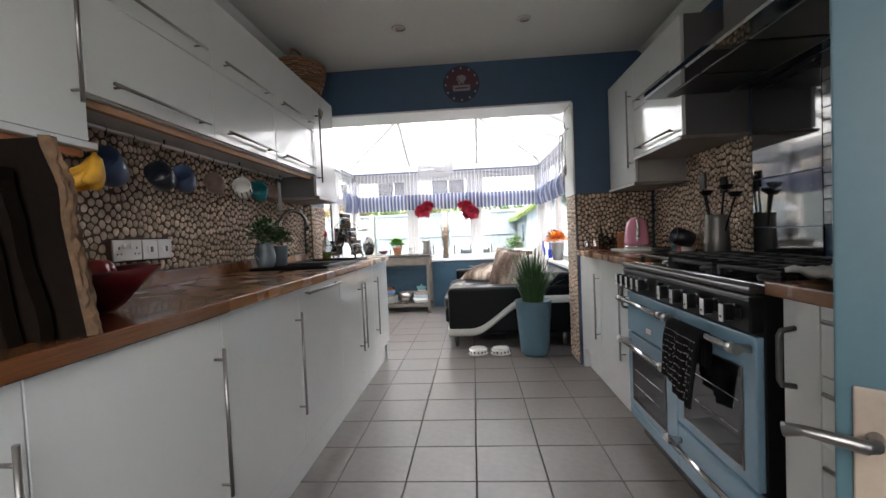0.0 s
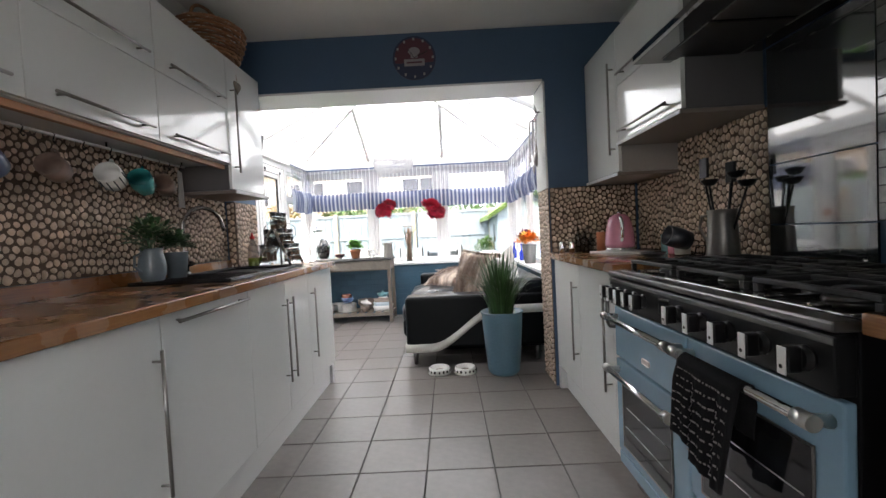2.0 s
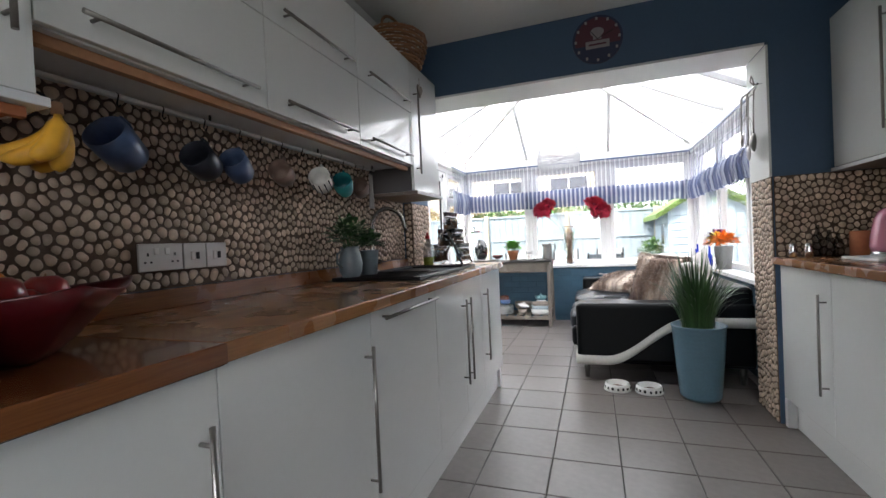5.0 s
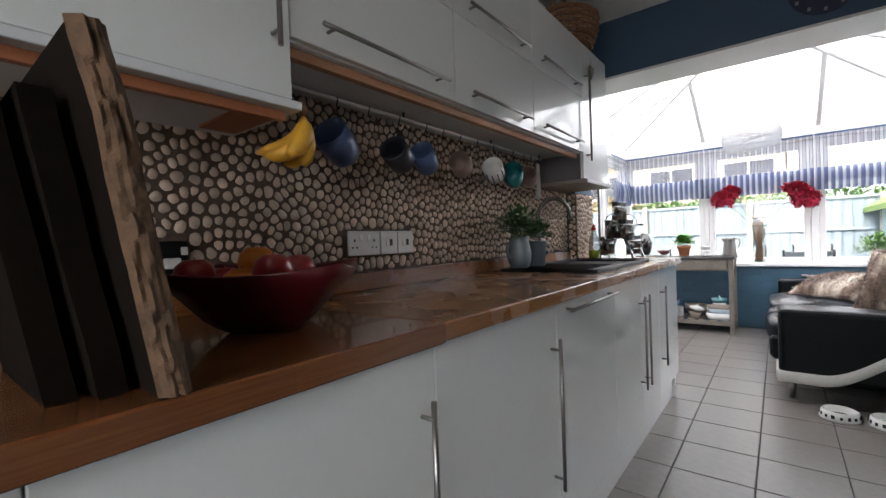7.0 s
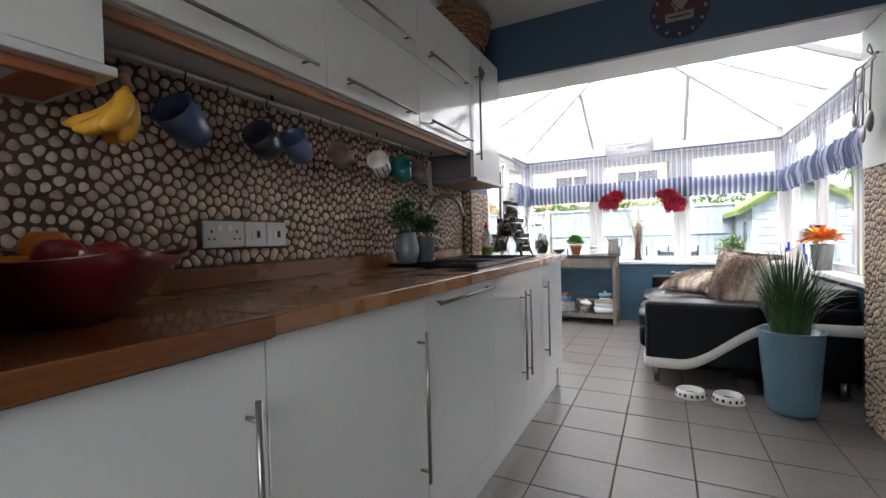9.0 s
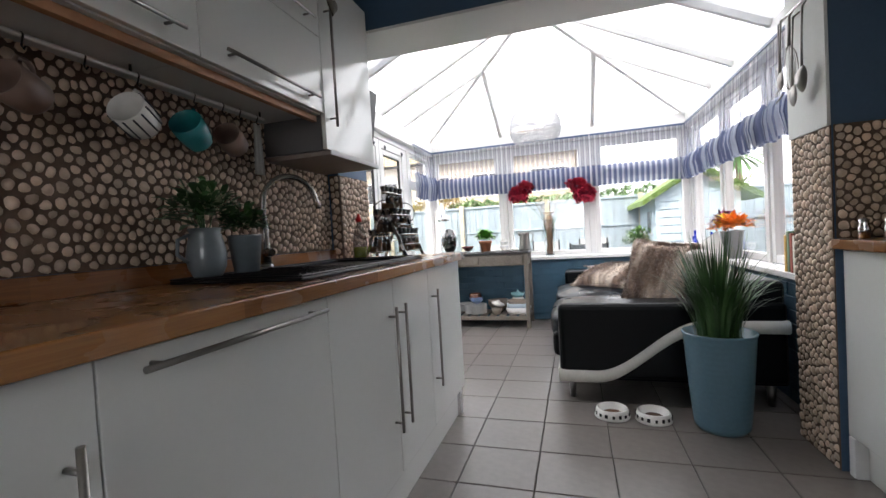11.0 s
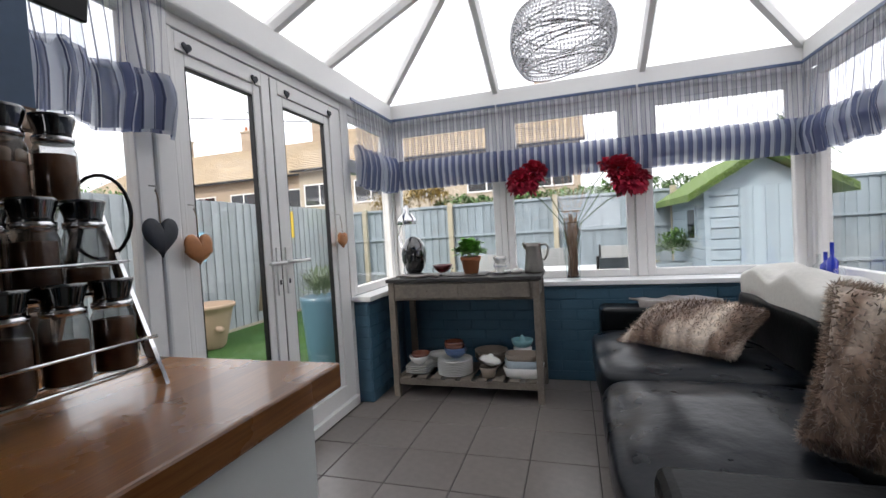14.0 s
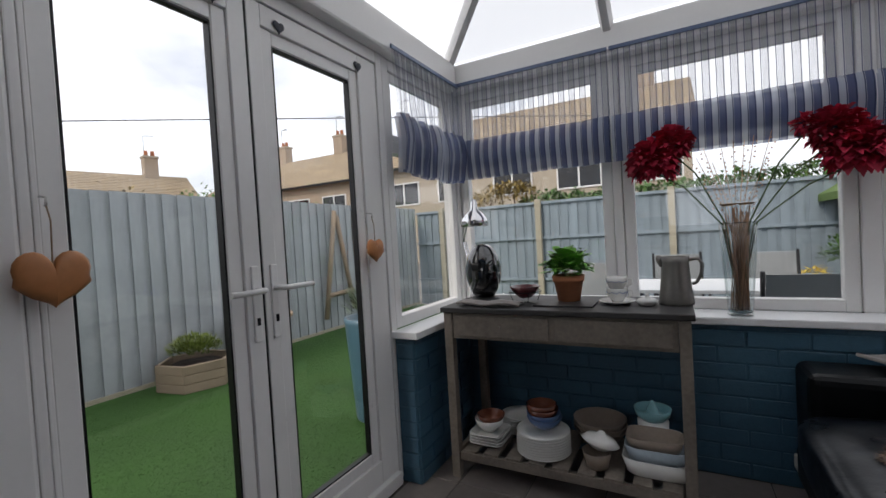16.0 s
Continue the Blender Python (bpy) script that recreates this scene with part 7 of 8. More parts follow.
# ---- hearts on the door side ----
def hanging_heart(y, z, w, m, label, x=CL + .045):
    t = thing("hanging_heart", (x, y, z), label, "heart ornament", "hearts hanging by the glazed doors")
    hb_ = heart_bm(w * .92, .030, .8 if m is M_HEART else .2)
    bmesh.ops.scale(hb_, verts=hb_.verts, vec=(1, 1, 1.16))
    part("heart", hb_, m, t)
    part("string", tube([(0, 0, w * .2), (-.004, .004, w * .5 + .05), (-.012, 0, w * .5 + .09)], .0018, n=6), M_ROPE, t, "twine loop")
    part("hook", tube([(-.040, 0, w * .5 + .105), (-.008, 0, w * .5 + .10), (-.006, 0, w * .5 + .085), (-.014, 0, w * .5 + .083)], .0025, n=6), M_CHROME, t)
hanging_heart(1.995, 1.185, .155, M_SLATE, "dark slate heart hanging on twine")
hanging_heart(2.155, 1.128, .145, M_HEART, "orange-brown wooden heart hanging on twine")
hanging_heart(3.275, 1.13, .12, M_HEART, "orange-brown wooden heart hanging on twine beside the sill")
for y in (2.21, 2.60, 2.85, 3.28):
    t = thing("door_top_heart", (CL + .004, y, 1.945), "tiny dark metal heart bracket at the top of a glazed door", "heart ornament", "small hearts along the top of the doors")
    part("heart", heart_bm(.05, .010), M_SLATE, t)

# ---- things on the right-hand sill and pier ----
cp = thing("bucket_of_flowers", (1.055, 2.80, DZ + .0355), "zinc bucket of yellow, orange and purple artificial flowers", "plant")
part("bucket", lathe([(0, 0), (.060, 0), (.080, .21), (.084, .216), (.079, .216), (.076, .20), (0, .195)], n=32), M_ZINC, cp)
for m, c, nm in ((M_ORANGE, (-.02, -.10, .27), "orange_flower"), (M_YELLOW, (-.02, -.01, .275), "yellow_flower"), (M_PURPLE, (-.02, .09, .30), "purple_flower"), (M_ORANGE, (-.05, .08, .24), "orange_flower"), (M_ORANGE, (-.02, -.19, .26), "orange_flower")):
    bm = bmesh.new()
    bush(bm, c, .075, 110, .075, .03, rnd, 0, .2, .8, .3)
    part(nm, bm, m, cp)
for k, (y, h, m, l) in enumerate(((3.92, .15, M_COBALT, "cobalt blue glass bottle"), (3.85, .21, M_COBALT, "slim cobalt blue glass bottle"), (4.0, .13, M_WATER, "small clear glass bottle"), (3.78, .12, M_WATER, "small clear glass bottle"), (3.30, .20, M_COBALT, "cobalt blue glass bottle"))):
    lathe_thing("glass_bottle", 1.05, y, DZ + .0355, [(0, 0), (.026, 0), (.028, .01), (.028, h * .5), (.010, h * .62), (.010, h), (.013, h + .004), (0, h + .005)], m, l + " on the window sill", "bottle", "bottle", "bottles on the sill")
for k in range(7):
    cs = ((0.75, 0.50, 0.08), (0.12, 0.20, 0.36), (0.10, 0.30, 0.30), (0.70, 0.66, 0.56), (0.42, 0.10, 0.07), (0.20, 0.32, 0.20), (0.72, 0.45, 0.10))
    t = thing("book", (1.055, 1.55 + k * .032, DZ + .0355), "book standing on the sill with a plain %s spine" % ("yellow", "blue", "teal", "cream", "red", "green", "ochre")[k], "book", "books on the sill")
    part("cover", box(-.07, .06, -.013, .013, 0, .20 + .012 * (k % 3), .002), mat("book_cover_%s" % "abcdefg"[k], cs[k], 0.5), t)
    part("pages", box(-.064, .0605, -.010, .010, .004, .195 + .012 * (k % 3)), M_WHITE, t)
rk = thing("utensil_rack", (.852, 1.19, 1.93), "chrome hook rack of hanging steel utensils on the reveal", "utensil rack")
part("rack_bar", tube([(-.02, -.12, 0), (-.02, .08, 0)], .006, n=8), M_CHROMEB, rk)
for y in (-.11, .07):
    part("rack_bracket", tube([(.004, y, 0), (-.02, y, 0)], .004, n=8), M_CHROMEB, rk)
def ladle(kind, y, L, r, z0=0.0, x=-.034, deep=.5):
    bm = tube([(-.02, y, z0 - .004), (x, y, z0 - .022), (x - .004, y + .004, z0 - L * .5), (x - .006, y + .006, z0 - L)], [.003, .0045, .0035, .005], None, 7)
    n_ = 18
    rows = []
    for q in (1.0, .96, .7, .35):
        rows.append([bm.verts.new((x - .006 - r * deep * (1 - q * q) + (.002 if q == 1.0 else 0), y + .006 + r * .8 * q * math.cos(t), z0 - L - r * .95 + r * 1.15 * q * math.sin(t))) for t in [2 * math.pi * i / n_ for i in range(n_)]])
    for p, q in zip(rows, rows[1:]):
        for i in range(n_):
            bm.faces.new((p[i], p[(i + 1) % n_], q[(i + 1) % n_], q[i])).smooth = True
    bm.faces.new(rows[-1])
    part("hanging_" + kind, bm, M_HANDLE, rk)


def whisk(y, L, z0=0.0):
    bm = tube([(-.02, y, z0 - .004), (-.036, y, z0 - .022), (-.040, y, z0 - L * .45)], [.003, .006, .007], None, 8)
    for k in range(5):
        a = math.pi * k / 5
        tube([(-.040 + .030 * math.sin(t) * math.cos(a), y + .030 * math.sin(t) * math.sin(a), z0 - L * .45 - L * .275 * (1 - math.cos(t))) for t in [math.pi * 2 * q / 20 for q in range(21)]], .0011, bm, 4)
    part("hanging_whisk", bm, M_HANDLE, rk)


ladle("ladle", -.10, .27, .048, -.01)
ladle("slotted_spoon", -.045, .31, .040, -.03, -.045, .25)
whisk(.005, .34)
ladle("spoon", .05, .25, .036, .0, -.05, .3)
part("hanging_masher", tube([(-.02, .075, -.004), (-.05, .075, -.03), (-.055, .075, -.27), (-.055, .035, -.31), (-.055, .115, -.33), (-.055, .040, -.35), (-.055, .110, -.37)], .0035, n=7), M_HANDLE, rk)
part("scissor_loop", tube([(-.02, -.07, .004), (-.035, -.07 + .022, .035), (-.035, -.07, .062), (-.035, -.07 - .022, .035), (-.02, -.07, .004)], .004, n=7), M_HANDLE, rk)

# ---- garden ----
M_LAWN = mat("artificial_grass", (0.032, 0.092, 0.012), 0.9, var=0.3, scale=1.2, fine=90, bump=1.0, bscale=160)
M_FENCE = mat("grey_fence", (0.25, 0.30, 0.335), 0.75, var=0.16, scale=3, fine=25, island=0.10, bump=0.2)
M_FENCEL = mat("pale_grey_fence", (0.37, 0.395, 0.41), 0.75, var=0.16, scale=3, fine=25, island=0.12, bump=0.2)
M_FENCEP = mat("fence_post", (0.40, 0.36, 0.27), 0.8, var=0.2)
M_SHED = mat("shed_blue", (0.34, 0.42, 0.47), 0.6, var=0.08, island=0.06)
M_TURF = mat("moss_roof", (0.12, 0.19, 0.045), 0.95, var=0.35, scale=9, bump=1.0, bscale=30, island=.3)
M_HEDGE = mat("hedge", (0.07, 0.15, 0.03), 0.6, var=0.35, island=0.4)
M_AUTUMN = mat("autumn_leaves", (0.26, 0.18, 0.04), 0.6, var=0.35, island=0.4)
M_ROOFT = mat("roof_tiles", (0.33, 0.255, 0.165), 0.85, var=0.2, scale=1, fine=8, island=0.12)
M_HBRICK = mat("house_brick", (0.36, 0.28, 0.205), 0.85, var=0.2, scale=2, fine=20)
M_HREND = mat("house_render", (0.42, 0.36, 0.28), 0.85, var=0.1)
M_PATIO = mat("patio", (0.26, 0.26, 0.25), 0.85, var=0.2, island=.1)
M_PLANTER = mat("planter_wood", (0.30, 0.23, 0.16), 0.8, var=0.25, scale=6, bump=0.4)
M_CLAY = mat("clay_urn", (0.45, 0.32, 0.22), 0.75, var=0.2, bump=0.2)
GZ = -.12
setting("ground", box(-400, 400, -400, 400, GZ - .3, GZ - .004), mat("ground_earth", (0.16, 0.15, 0.13), 0.95, var=.2), "bare ground beyond the garden", "ground")
setting("lawn", box(-5.15, -2.01, -3, 8.9, GZ - .0035, GZ + .012), M_LAWN, "bright green artificial grass", "lawn")
setting("patio", box(-2.005, 3.6, CB + .12, 8.9, GZ - .0035, GZ + .01), M_PATIO, "grey patio behind the conservatory", "patio")
bm = bmesh.new()
rnd = random.Random(31)
for k in range(80000):
    x, y = rnd.uniform(-5.1, -2.05), rnd.uniform(1.8, 6.5)
    h = rnd.uniform(.003, .007)
    a = rnd.uniform(0, 6.28)
    dx, dy = .0035 * math.cos(a), .0035 * math.sin(a)
    bm.faces.new([bm.verts.new(p) for p in ((x + dx, y + dy, GZ + .011), (x - dx, y - dy, GZ + .011), (x + rnd.gauss(0, .006), y + rnd.gauss(0, .006), GZ + .012 + h))])
g = put(None, "grass_tufts", bm, M_LAWN)
tagged(g, "short artificial grass fibres over the lawn", "grass", "", "stuff")


def fence(name, axis, d, u0, u1, ztop, face, label, board=.098, gap=.004, rails=True, posts=(), lap=True, paint=None):
    paint = paint or M_FENCE
    f = new(name)
    tagged(f, label, "fence", "", "structure")
    bm0 = None
    u = u0
    k = 0
    n_ = random.Random(7)
    joined = bmesh.new()
    while u < u1:
        t = .020 if (k % 2 and lap) else .0
        a, b = u, min(u1, u + board)
        da, db = sorted((d + face * t, d + face * (t + .018)))
        args = (a, b, da, db) if axis == "x" else (da, db, a, b)
        z1 = ztop + n_.uniform(-.004, .004)
        if k < 60:
            part("board", box(*args, GZ + .02, z1), paint, f)
        else:
            box(*args, GZ + .02, z1, 0, joined)
        u += board - (.022 if lap else -gap)
        k += 1
    if len(joined.verts):
        q = part("boards_far", joined, paint, f)
        q["kind"] = "stuff"
    else:
        joined.free()
    if rails:
        for z in (.35, 1.05, ztop - .02):
            da, db = sorted((d + face * .039, d + face * .075))
            args = (u0, u1, da, db) if axis == "x" else (da, db, u0, u1)
            part("rail", box(*args, z, z + .045, .003), M_FENCE, f)
    for p in posts:
        da, db = sorted((d + face * .0755, d + face * .16))
        args = (p - .045, p + .045, da, db) if axis == "x" else (da, db, p - .045, p + .045)
        part("post", box(*args, GZ + .02, ztop + .06, .005), M_FENCEP, f, "pale timber fence post")
    return f


fence("fence_side", "y", -5.20, .2, 9.0, 1.77, 1, "tall grey painted close-boarded garden fence", rails=False, paint=M_FENCEL)
setting("gravel_board", box(-5.165, -5.15, .2, 9.0, GZ + .013, GZ + .055, .003), M_FENCEP, "pale timber gravel board at the foot of the fence", "fence")
fence("fence_back", "x", 9.0, -5.1, 4.4, 1.66, -1, "grey painted panel fence with rails and pale posts", rails=True, posts=(-4.5, -2.66, -.68, 1.25))
fence("fence_far_side", "y", 4.4, 1.2, 9.0, 1.95, -1, "pale blue-grey close-boarded fence", rails=False)

# shed with a mossy green roof
sh = thing("garden_shed", (1.85, 8.0, GZ), "pale blue timber garden shed with a thick green roof edge", "shed")
hw, eav, pk = .62, 1.60, 1.98
for k in range(12):
    z = .04 + k * .135
    zz = min(z + .120, eav)
    part("cladding_board", box(-hw + .045, -hw + .36, -1.0 - .014, -.985, z, zz, .003, seg=1), M_SHED, sh)
    part("cladding_board", box(hw - .18, hw, -1.0 - .012, -.985, z, zz, .003, seg=1), M_SHED, sh)
    part("cladding_board", box(-hw - .014, -hw - .001, -.98, .9, z, zz, .003, seg=1), M_SHED, sh)
part("shed_body", box(-hw, hw, -.984, .9, .02, eav), M_SHED, sh)
part("corner_post", box(-hw - .02, -hw + .043, -1.022, -.96, .02, eav, .003), M_SHED, sh)
wn_ = part("window_frame", box(-hw - .032, -hw - .0145, -.62, -.18, .95, 1.42, .004), M_SHED, sh)
part("pane", box(-hw - .035, -hw - .0325, -.58, -.22, .99, 1.38), M_OVEN, wn_, "dark shed window pane")
dd = part("shed_door", box(-hw + .365, hw - .185, -1.006, -.985, .05, 1.62, .003), M_SHED, sh)
for k in range(5):
    x = -hw + .375 + k * .136
    part("door_board", box(x, x + .128, -1.014, -1.0065, .06, 1.61, .002, seg=1), M_SHED, dd)
bm = bmesh.new()
vs_ = [bm.verts.new(p) for p in ((-hw, -.99, eav), (hw, -.99, eav), (0, -.99, pk), (-hw, .9, eav), (hw, .9, eav), (0, .9, pk))]
bm.faces.new(vs_[:3])
bm.faces.new(vs_[5:2:-1])
part("gable", bm, M_SHED, sh)
bm = bmesh.new()
for s in (-1, 1):
    a, b = Vector((s * (hw + .24), 0, eav - .13)), Vector((0, 0, pk + .02))
    r = []
    for y in (-1.22, 1.0):
        r.append([bm.verts.new(Vector((p.x, y, p.z + q))) for p, q in ((a, 0), (b, 0), (b, .10), (a, .09))])
    for k in range(4):
        bm.faces.new((r[0][k], r[0][(k + 1) % 4], r[1][(k + 1) % 4], r[1][k]))
    bm.faces.new(r[0][::-1])
    bm.faces.new(r[1])
bmesh.ops.recalc_face_normals(bm, faces=bm.faces)
part("roof", bm, M_TURF, sh, "thick green mossy roof covering")
bm = bmesh.new()
for s in (-1, 1):
    for k in range(420):
        t = rnd.random()
        p = Vector((s * (hw + .24), 0, eav - .085)).lerp(Vector((0, 0, pk + .07)), t) + Vector((0, -1.22 + rnd.gauss(0, .01), rnd.uniform(-.045, .05)))
        leaf(bm, p, (rnd.gauss(0, .5), -1, rnd.gauss(0, .5)), .035, .012, .3, 0, 2)
part("moss_tufts", bm, M_TURF, sh)

# planter, urn, tall pot, ladder frame, signs
pl = thing("hexagonal_planter", (-4.80, 4.24, GZ + .012), "weathered wooden hexagonal planter of trimmed green shrubs", "planter")
for s in range(6):
    for r in range(3):
        a = math.pi / 3 * s + .18
        bm = box(-.175, .175, .265, .297, r * .085, r * .085 + .08, .004, seg=1)
        for v in bm.verts:
            v.co = Matrix.Rotation(a, 3, "Z") @ v.co
        part("plank", bm, M_PLANTER, pl)
part("earth", lathe([(0, .18), (.27, .18), (.27, .20), (0, .22)], n=6), M_SOIL, pl)
rnd = random.Random(6)
bm = bmesh.new()
bush(bm, (-.01, 0, .33), .25, 1100, .06, .018, rnd, 0, .9, .55, .1)
part("shrub", bm, mat("shrub_leaf", (0.20, 0.25, 0.06), 0.6, var=.3, island=.35), pl)
ur = lathe_thing("clay_urn", -4.72, 4.97, GZ + .012, [(0, 0), (.15, 0), (.18, .03), (.225, .22), (.27, .42), (.285, .48), (.315, .50), (.32, .535), (.30, .545), (.27, .49), (0, .46)], M_CLAY, "large pale clay garden urn with a wide rim", "urn", "urn")
ros = part("rosette", lathe([(0, 0), (.07, .0), (.05, .02), (0, .03)], n=16), M_CLAY, ur)
for v in ros.data.vertices:
    v.co = Matrix.Rotation(radians(55), 3, "Y") @ v.co
    v.co += Vector((.215, -.05, .26))
tp_ = lathe_thing("tall_planter", -2.62, 4.22, GZ + .012, [(0, 0), (.13, 0), (.14, .02), (.185, .70), (.19, .74), (.175, .74), (.165, .68), (0, .66)], M_POTBLUE, "tall tapering blue garden pot of herbs", "planter", "pot")
bm = bmesh.new()
bush(bm, (0, 0, .80), .17, 420, .07, .012, rnd, 0, .8, 1.2, .1)
for k in range(40):
    a = rnd.uniform(0, 6.28)
    leaf(bm, (.05 * math.cos(a), .05 * math.sin(a), .74), (math.cos(a), math.sin(a), 2.4), .38, .008, .35, 0, 4)
part("herbs", bm, mat("lavender_leaf", (0.16, 0.21, 0.12), 0.7, island=.3), tp_)
fr_ = thing("wooden_a_frame", (-5.085, 6.62, .10), "rough wooden A-shaped frame hung on the fence", "frame")
for a, b in (((.02, -.31, 0), (-.0, .0, 1.56)), ((.0, .33, .06), (-.02, .05, 1.50)), ((.03, -.24, .33), (.03, .28, .35))):
    part("pole", tube([a, b], .035, n=8), M_PLANTER, fr_)


def sign(name, y, z, w, h, m, label, text=None, glyph=None, x=-5.155):
    s = thing(name, (x, y, z), label, "sign")
    part("plate", box(0, .006, -w / 2, w / 2, -h / 2, h / 2, .001, seg=1), m, s)
    if text:
        for k, (tx, sz) in enumerate(text):
            cu = bpy.data.curves.new("words", "FONT")
            cu.body, cu.size, cu.align_x, cu.extrude = tx, sz, "CENTER", .001
            tmp = bpy.data.objects.new("words", cu)
            scene.collection.objects.link(tmp)
            dg = bpy.context.evaluated_depsgraph_get()
            me_ = bpy.data.meshes.new_from_object(tmp.evaluated_get(dg))
            bpy.data.objects.remove(tmp)
            me_.transform(pose(.008, 0, h / 2 - .085 - k * .075, 90, 0, 90))
            me_.materials.clear()
            me_.materials.append(M_BLACK)
            o = new("words", me_)
            o.parent = s
            o["label"] = "black capital letters"
    return s


M_SIGN = mat("sign_white", (0.75, 0.75, 0.74), 0.4, var=.03)
sg = sign("parking_sign", 5.13, 1.51, .30, .46, M_SIGN, "white sign on the fence with black capital letters", (("SCOOTER", .062), ("PARKING", .062), ("ONLY", .062)))
bm = tube([(.0085, .06 * math.cos(a), -.15 + .06 * math.sin(a)) for a in [2 * math.pi * k / 24 for k in range(25)]], .006, None, 6)
part("round_emblem", bm, M_BLACK, sg)
part("emblem_centre", tube([(.006, 0, -.15), (.010, 0, -.15)], .018, n=12), M_BLACK, sg)
s2 = sign("notice_board", 5.29, 1.14, .28, .40, mat("sign_blue", (0.30, 0.55, 0.68), 0.4, var=.1), "small pale blue picture notice on the fence")
part("picture_block", box(.0065, .008, -.09, .06, -.14, .02, .001), mat("sign_teal", (0.08, 0.28, 0.40), 0.4), s2)
part("picture_band", box(.0065, .008, -.10, .10, .07, .15, .001), M_SIGN, s2)
s3 = sign("yellow_notice", 7.24, 1.45, .30, .46, M_YELLOW, "yellow notice with a dark figure on the fence")
part("dark_shape", box(.0065, .008, -.05, .05, -.12, .10, .001), mat("sign_ochre", (0.35, 0.22, 0.03), 0.5), s3)

# patio furniture seen over the sill
pt_ = thing("patio_table", (-.25, 6.2, GZ + .011), "pale rectangular outdoor table", "table")
part("tabletop", box(-.75, .75, -.42, .42, .70, .73, .004), M_SIGN, pt_)
for x in (-.68, .68):
    for y in (-.36, .36):
        part("leg", box(x - .02, x + .02, y - .02, y + .02, 0, .699, .003), M_DARKSTEEL, pt_)
pc = thing("patio_chair", (-1.45, 6.0, GZ + .011), "grey mesh outdoor chair with a dark frame", "chair", "patio chairs")
for x in (-.24, .24):
    part("side_frame", tube([(x, -.22, 0), (x, -.22, .62), (x, .10, .62), (x, .25, .62)], .014, n=8), M_BLACK, pc)
    part("back_post", tube([(x, .28, 0), (x, .22, .42), (x, .30, .95)], .014, n=8), M_BLACK, pc)
part("seat", box(-.23, .23, -.21, .22, .41, .43, .006), M_ZINC, pc)
bm = box(-.225, .225, -.006, .006, .44, .93, .003)
for v in bm.verts:
    v.co.y += .225 + (v.co.z - .42) * .14
part("backrest", bm, M_ZINC, pc)
for x, y, r in ((-.62, 7.05, 5), (.18, 7.05, -5), (.05, 5.35, 182)):
    copy_thing(pc, pose(x, y, GZ + .011, 0, 0, r))
pb = thing("patio_box_planter", (1.15, 7.9, GZ + .011), "grey rendered raised planter with a dark shrub", "planter")
part("planter_box", box(-.55, .55, -.25, .25, 0, .62, .01), M_FENCE, pb)
bm = bmesh.new()
bush(bm, (-.10, 0, .82), .32, 600, .08, .04, rnd, 0, .4, .9)
part("shrub", bm, M_HEDGE, pb)
bm = bmesh.new()
bush(bm, (-.5, -.1, .66), .12, 60, .12, .02, rnd, 0, .3, .5, .5)
part("yellow_leaves", bm, M_YELLOW, pb)

# hedge and trees behind the back fence
for i, (x0, x1, yy, zt, m, nm) in enumerate(((-4.6, -2.9, 9.6, 2.05, M_AUTUMN, "autumn_bush"), (-3.2, .3, 9.7, 1.85, M_HEDGE, "hedge"), (.2, 3.5, 9.8, 1.95, M_HEDGE, "hedge"))):
    t = thing(nm, ((x0 + x1) / 2, yy, GZ), "leafy %s showing over the back fence" % ("golden autumn bush" if m is M_AUTUMN else "green hedge"), "hedge" if nm == "hedge" else "bush", "")
    bm = bmesh.new()
    nn = int((x1 - x0) * 900)
    for k in range(nn):
        x = rnd.uniform(x0, x1) - (x0 + x1) / 2
        top = zt - GZ + .22 * noise.noise(Vector((x * 1.3 + i * 7, 0, 0))) + .10 * noise.noise(Vector((x * 5, 3, 0)))
        z = top - abs(rnd.gauss(0, .16))
        leaf(bm, (x, rnd.gauss(0, .18), z), (rnd.gauss(0, 1), rnd.gauss(0, 1) - .4, rnd.gauss(.3, 1)), rnd.uniform(.05, .10), rnd.uniform(.03, .05), .3, 0, 2)
    q = part("leaves", bm, m, t)
    bm = bmesh.new()
    for k in range(7):
        x = (k / 6 - .5) * (x1 - x0) * .85
        tube([(x, 0, 0), (x + .05, 0, 1.0), (x - .05, .03, zt - GZ - .15)], [.04, .03, .01], bm, 6)
    part("stems", bm, M_BARK, t)


def tree(name, x, y, h, r, m, label, n=2200, size=.16):
    t = thing(name, (x, y, GZ), label, "tree")
    part("trunk", tube([(0, 0, 0), (.05, 0, h * .3), (0, .05, h * .6)], [h * .035, h * .026, h * .012], n=8), M_BARK, t)
    bm = bmesh.new()
    centres = []
    for k in range(9):
        a = k * 2.4
        c = Vector((r * .6 * math.cos(a), r * .6 * math.sin(a), h * (.55 + .05 * (k % 5)) + r * .1 * math.sin(k)))
        tube([(0, 0, h * .35), c * .5 + Vector((0, 0, h * .25)), c], [h * .014, h * .008, h * .003], bm, 6)
        centres.append(c)
    part("limbs", bm, M_BARK, t)
    bm = bmesh.new()
    for k in range(n):
        c = rnd.choice(centres)
        p = c + Vector((rnd.gauss(0, 1), rnd.gauss(0, 1), rnd.gauss(0, .8))) * r * .28
        leaf(bm, p, (rnd.gauss(0, 1), rnd.gauss(0, 1), rnd.gauss(0, 1)), size, size * .6, .2, 0, 2)
    q = part("crown", bm, m, t)
    q["kind"] = "stuff"
    return t


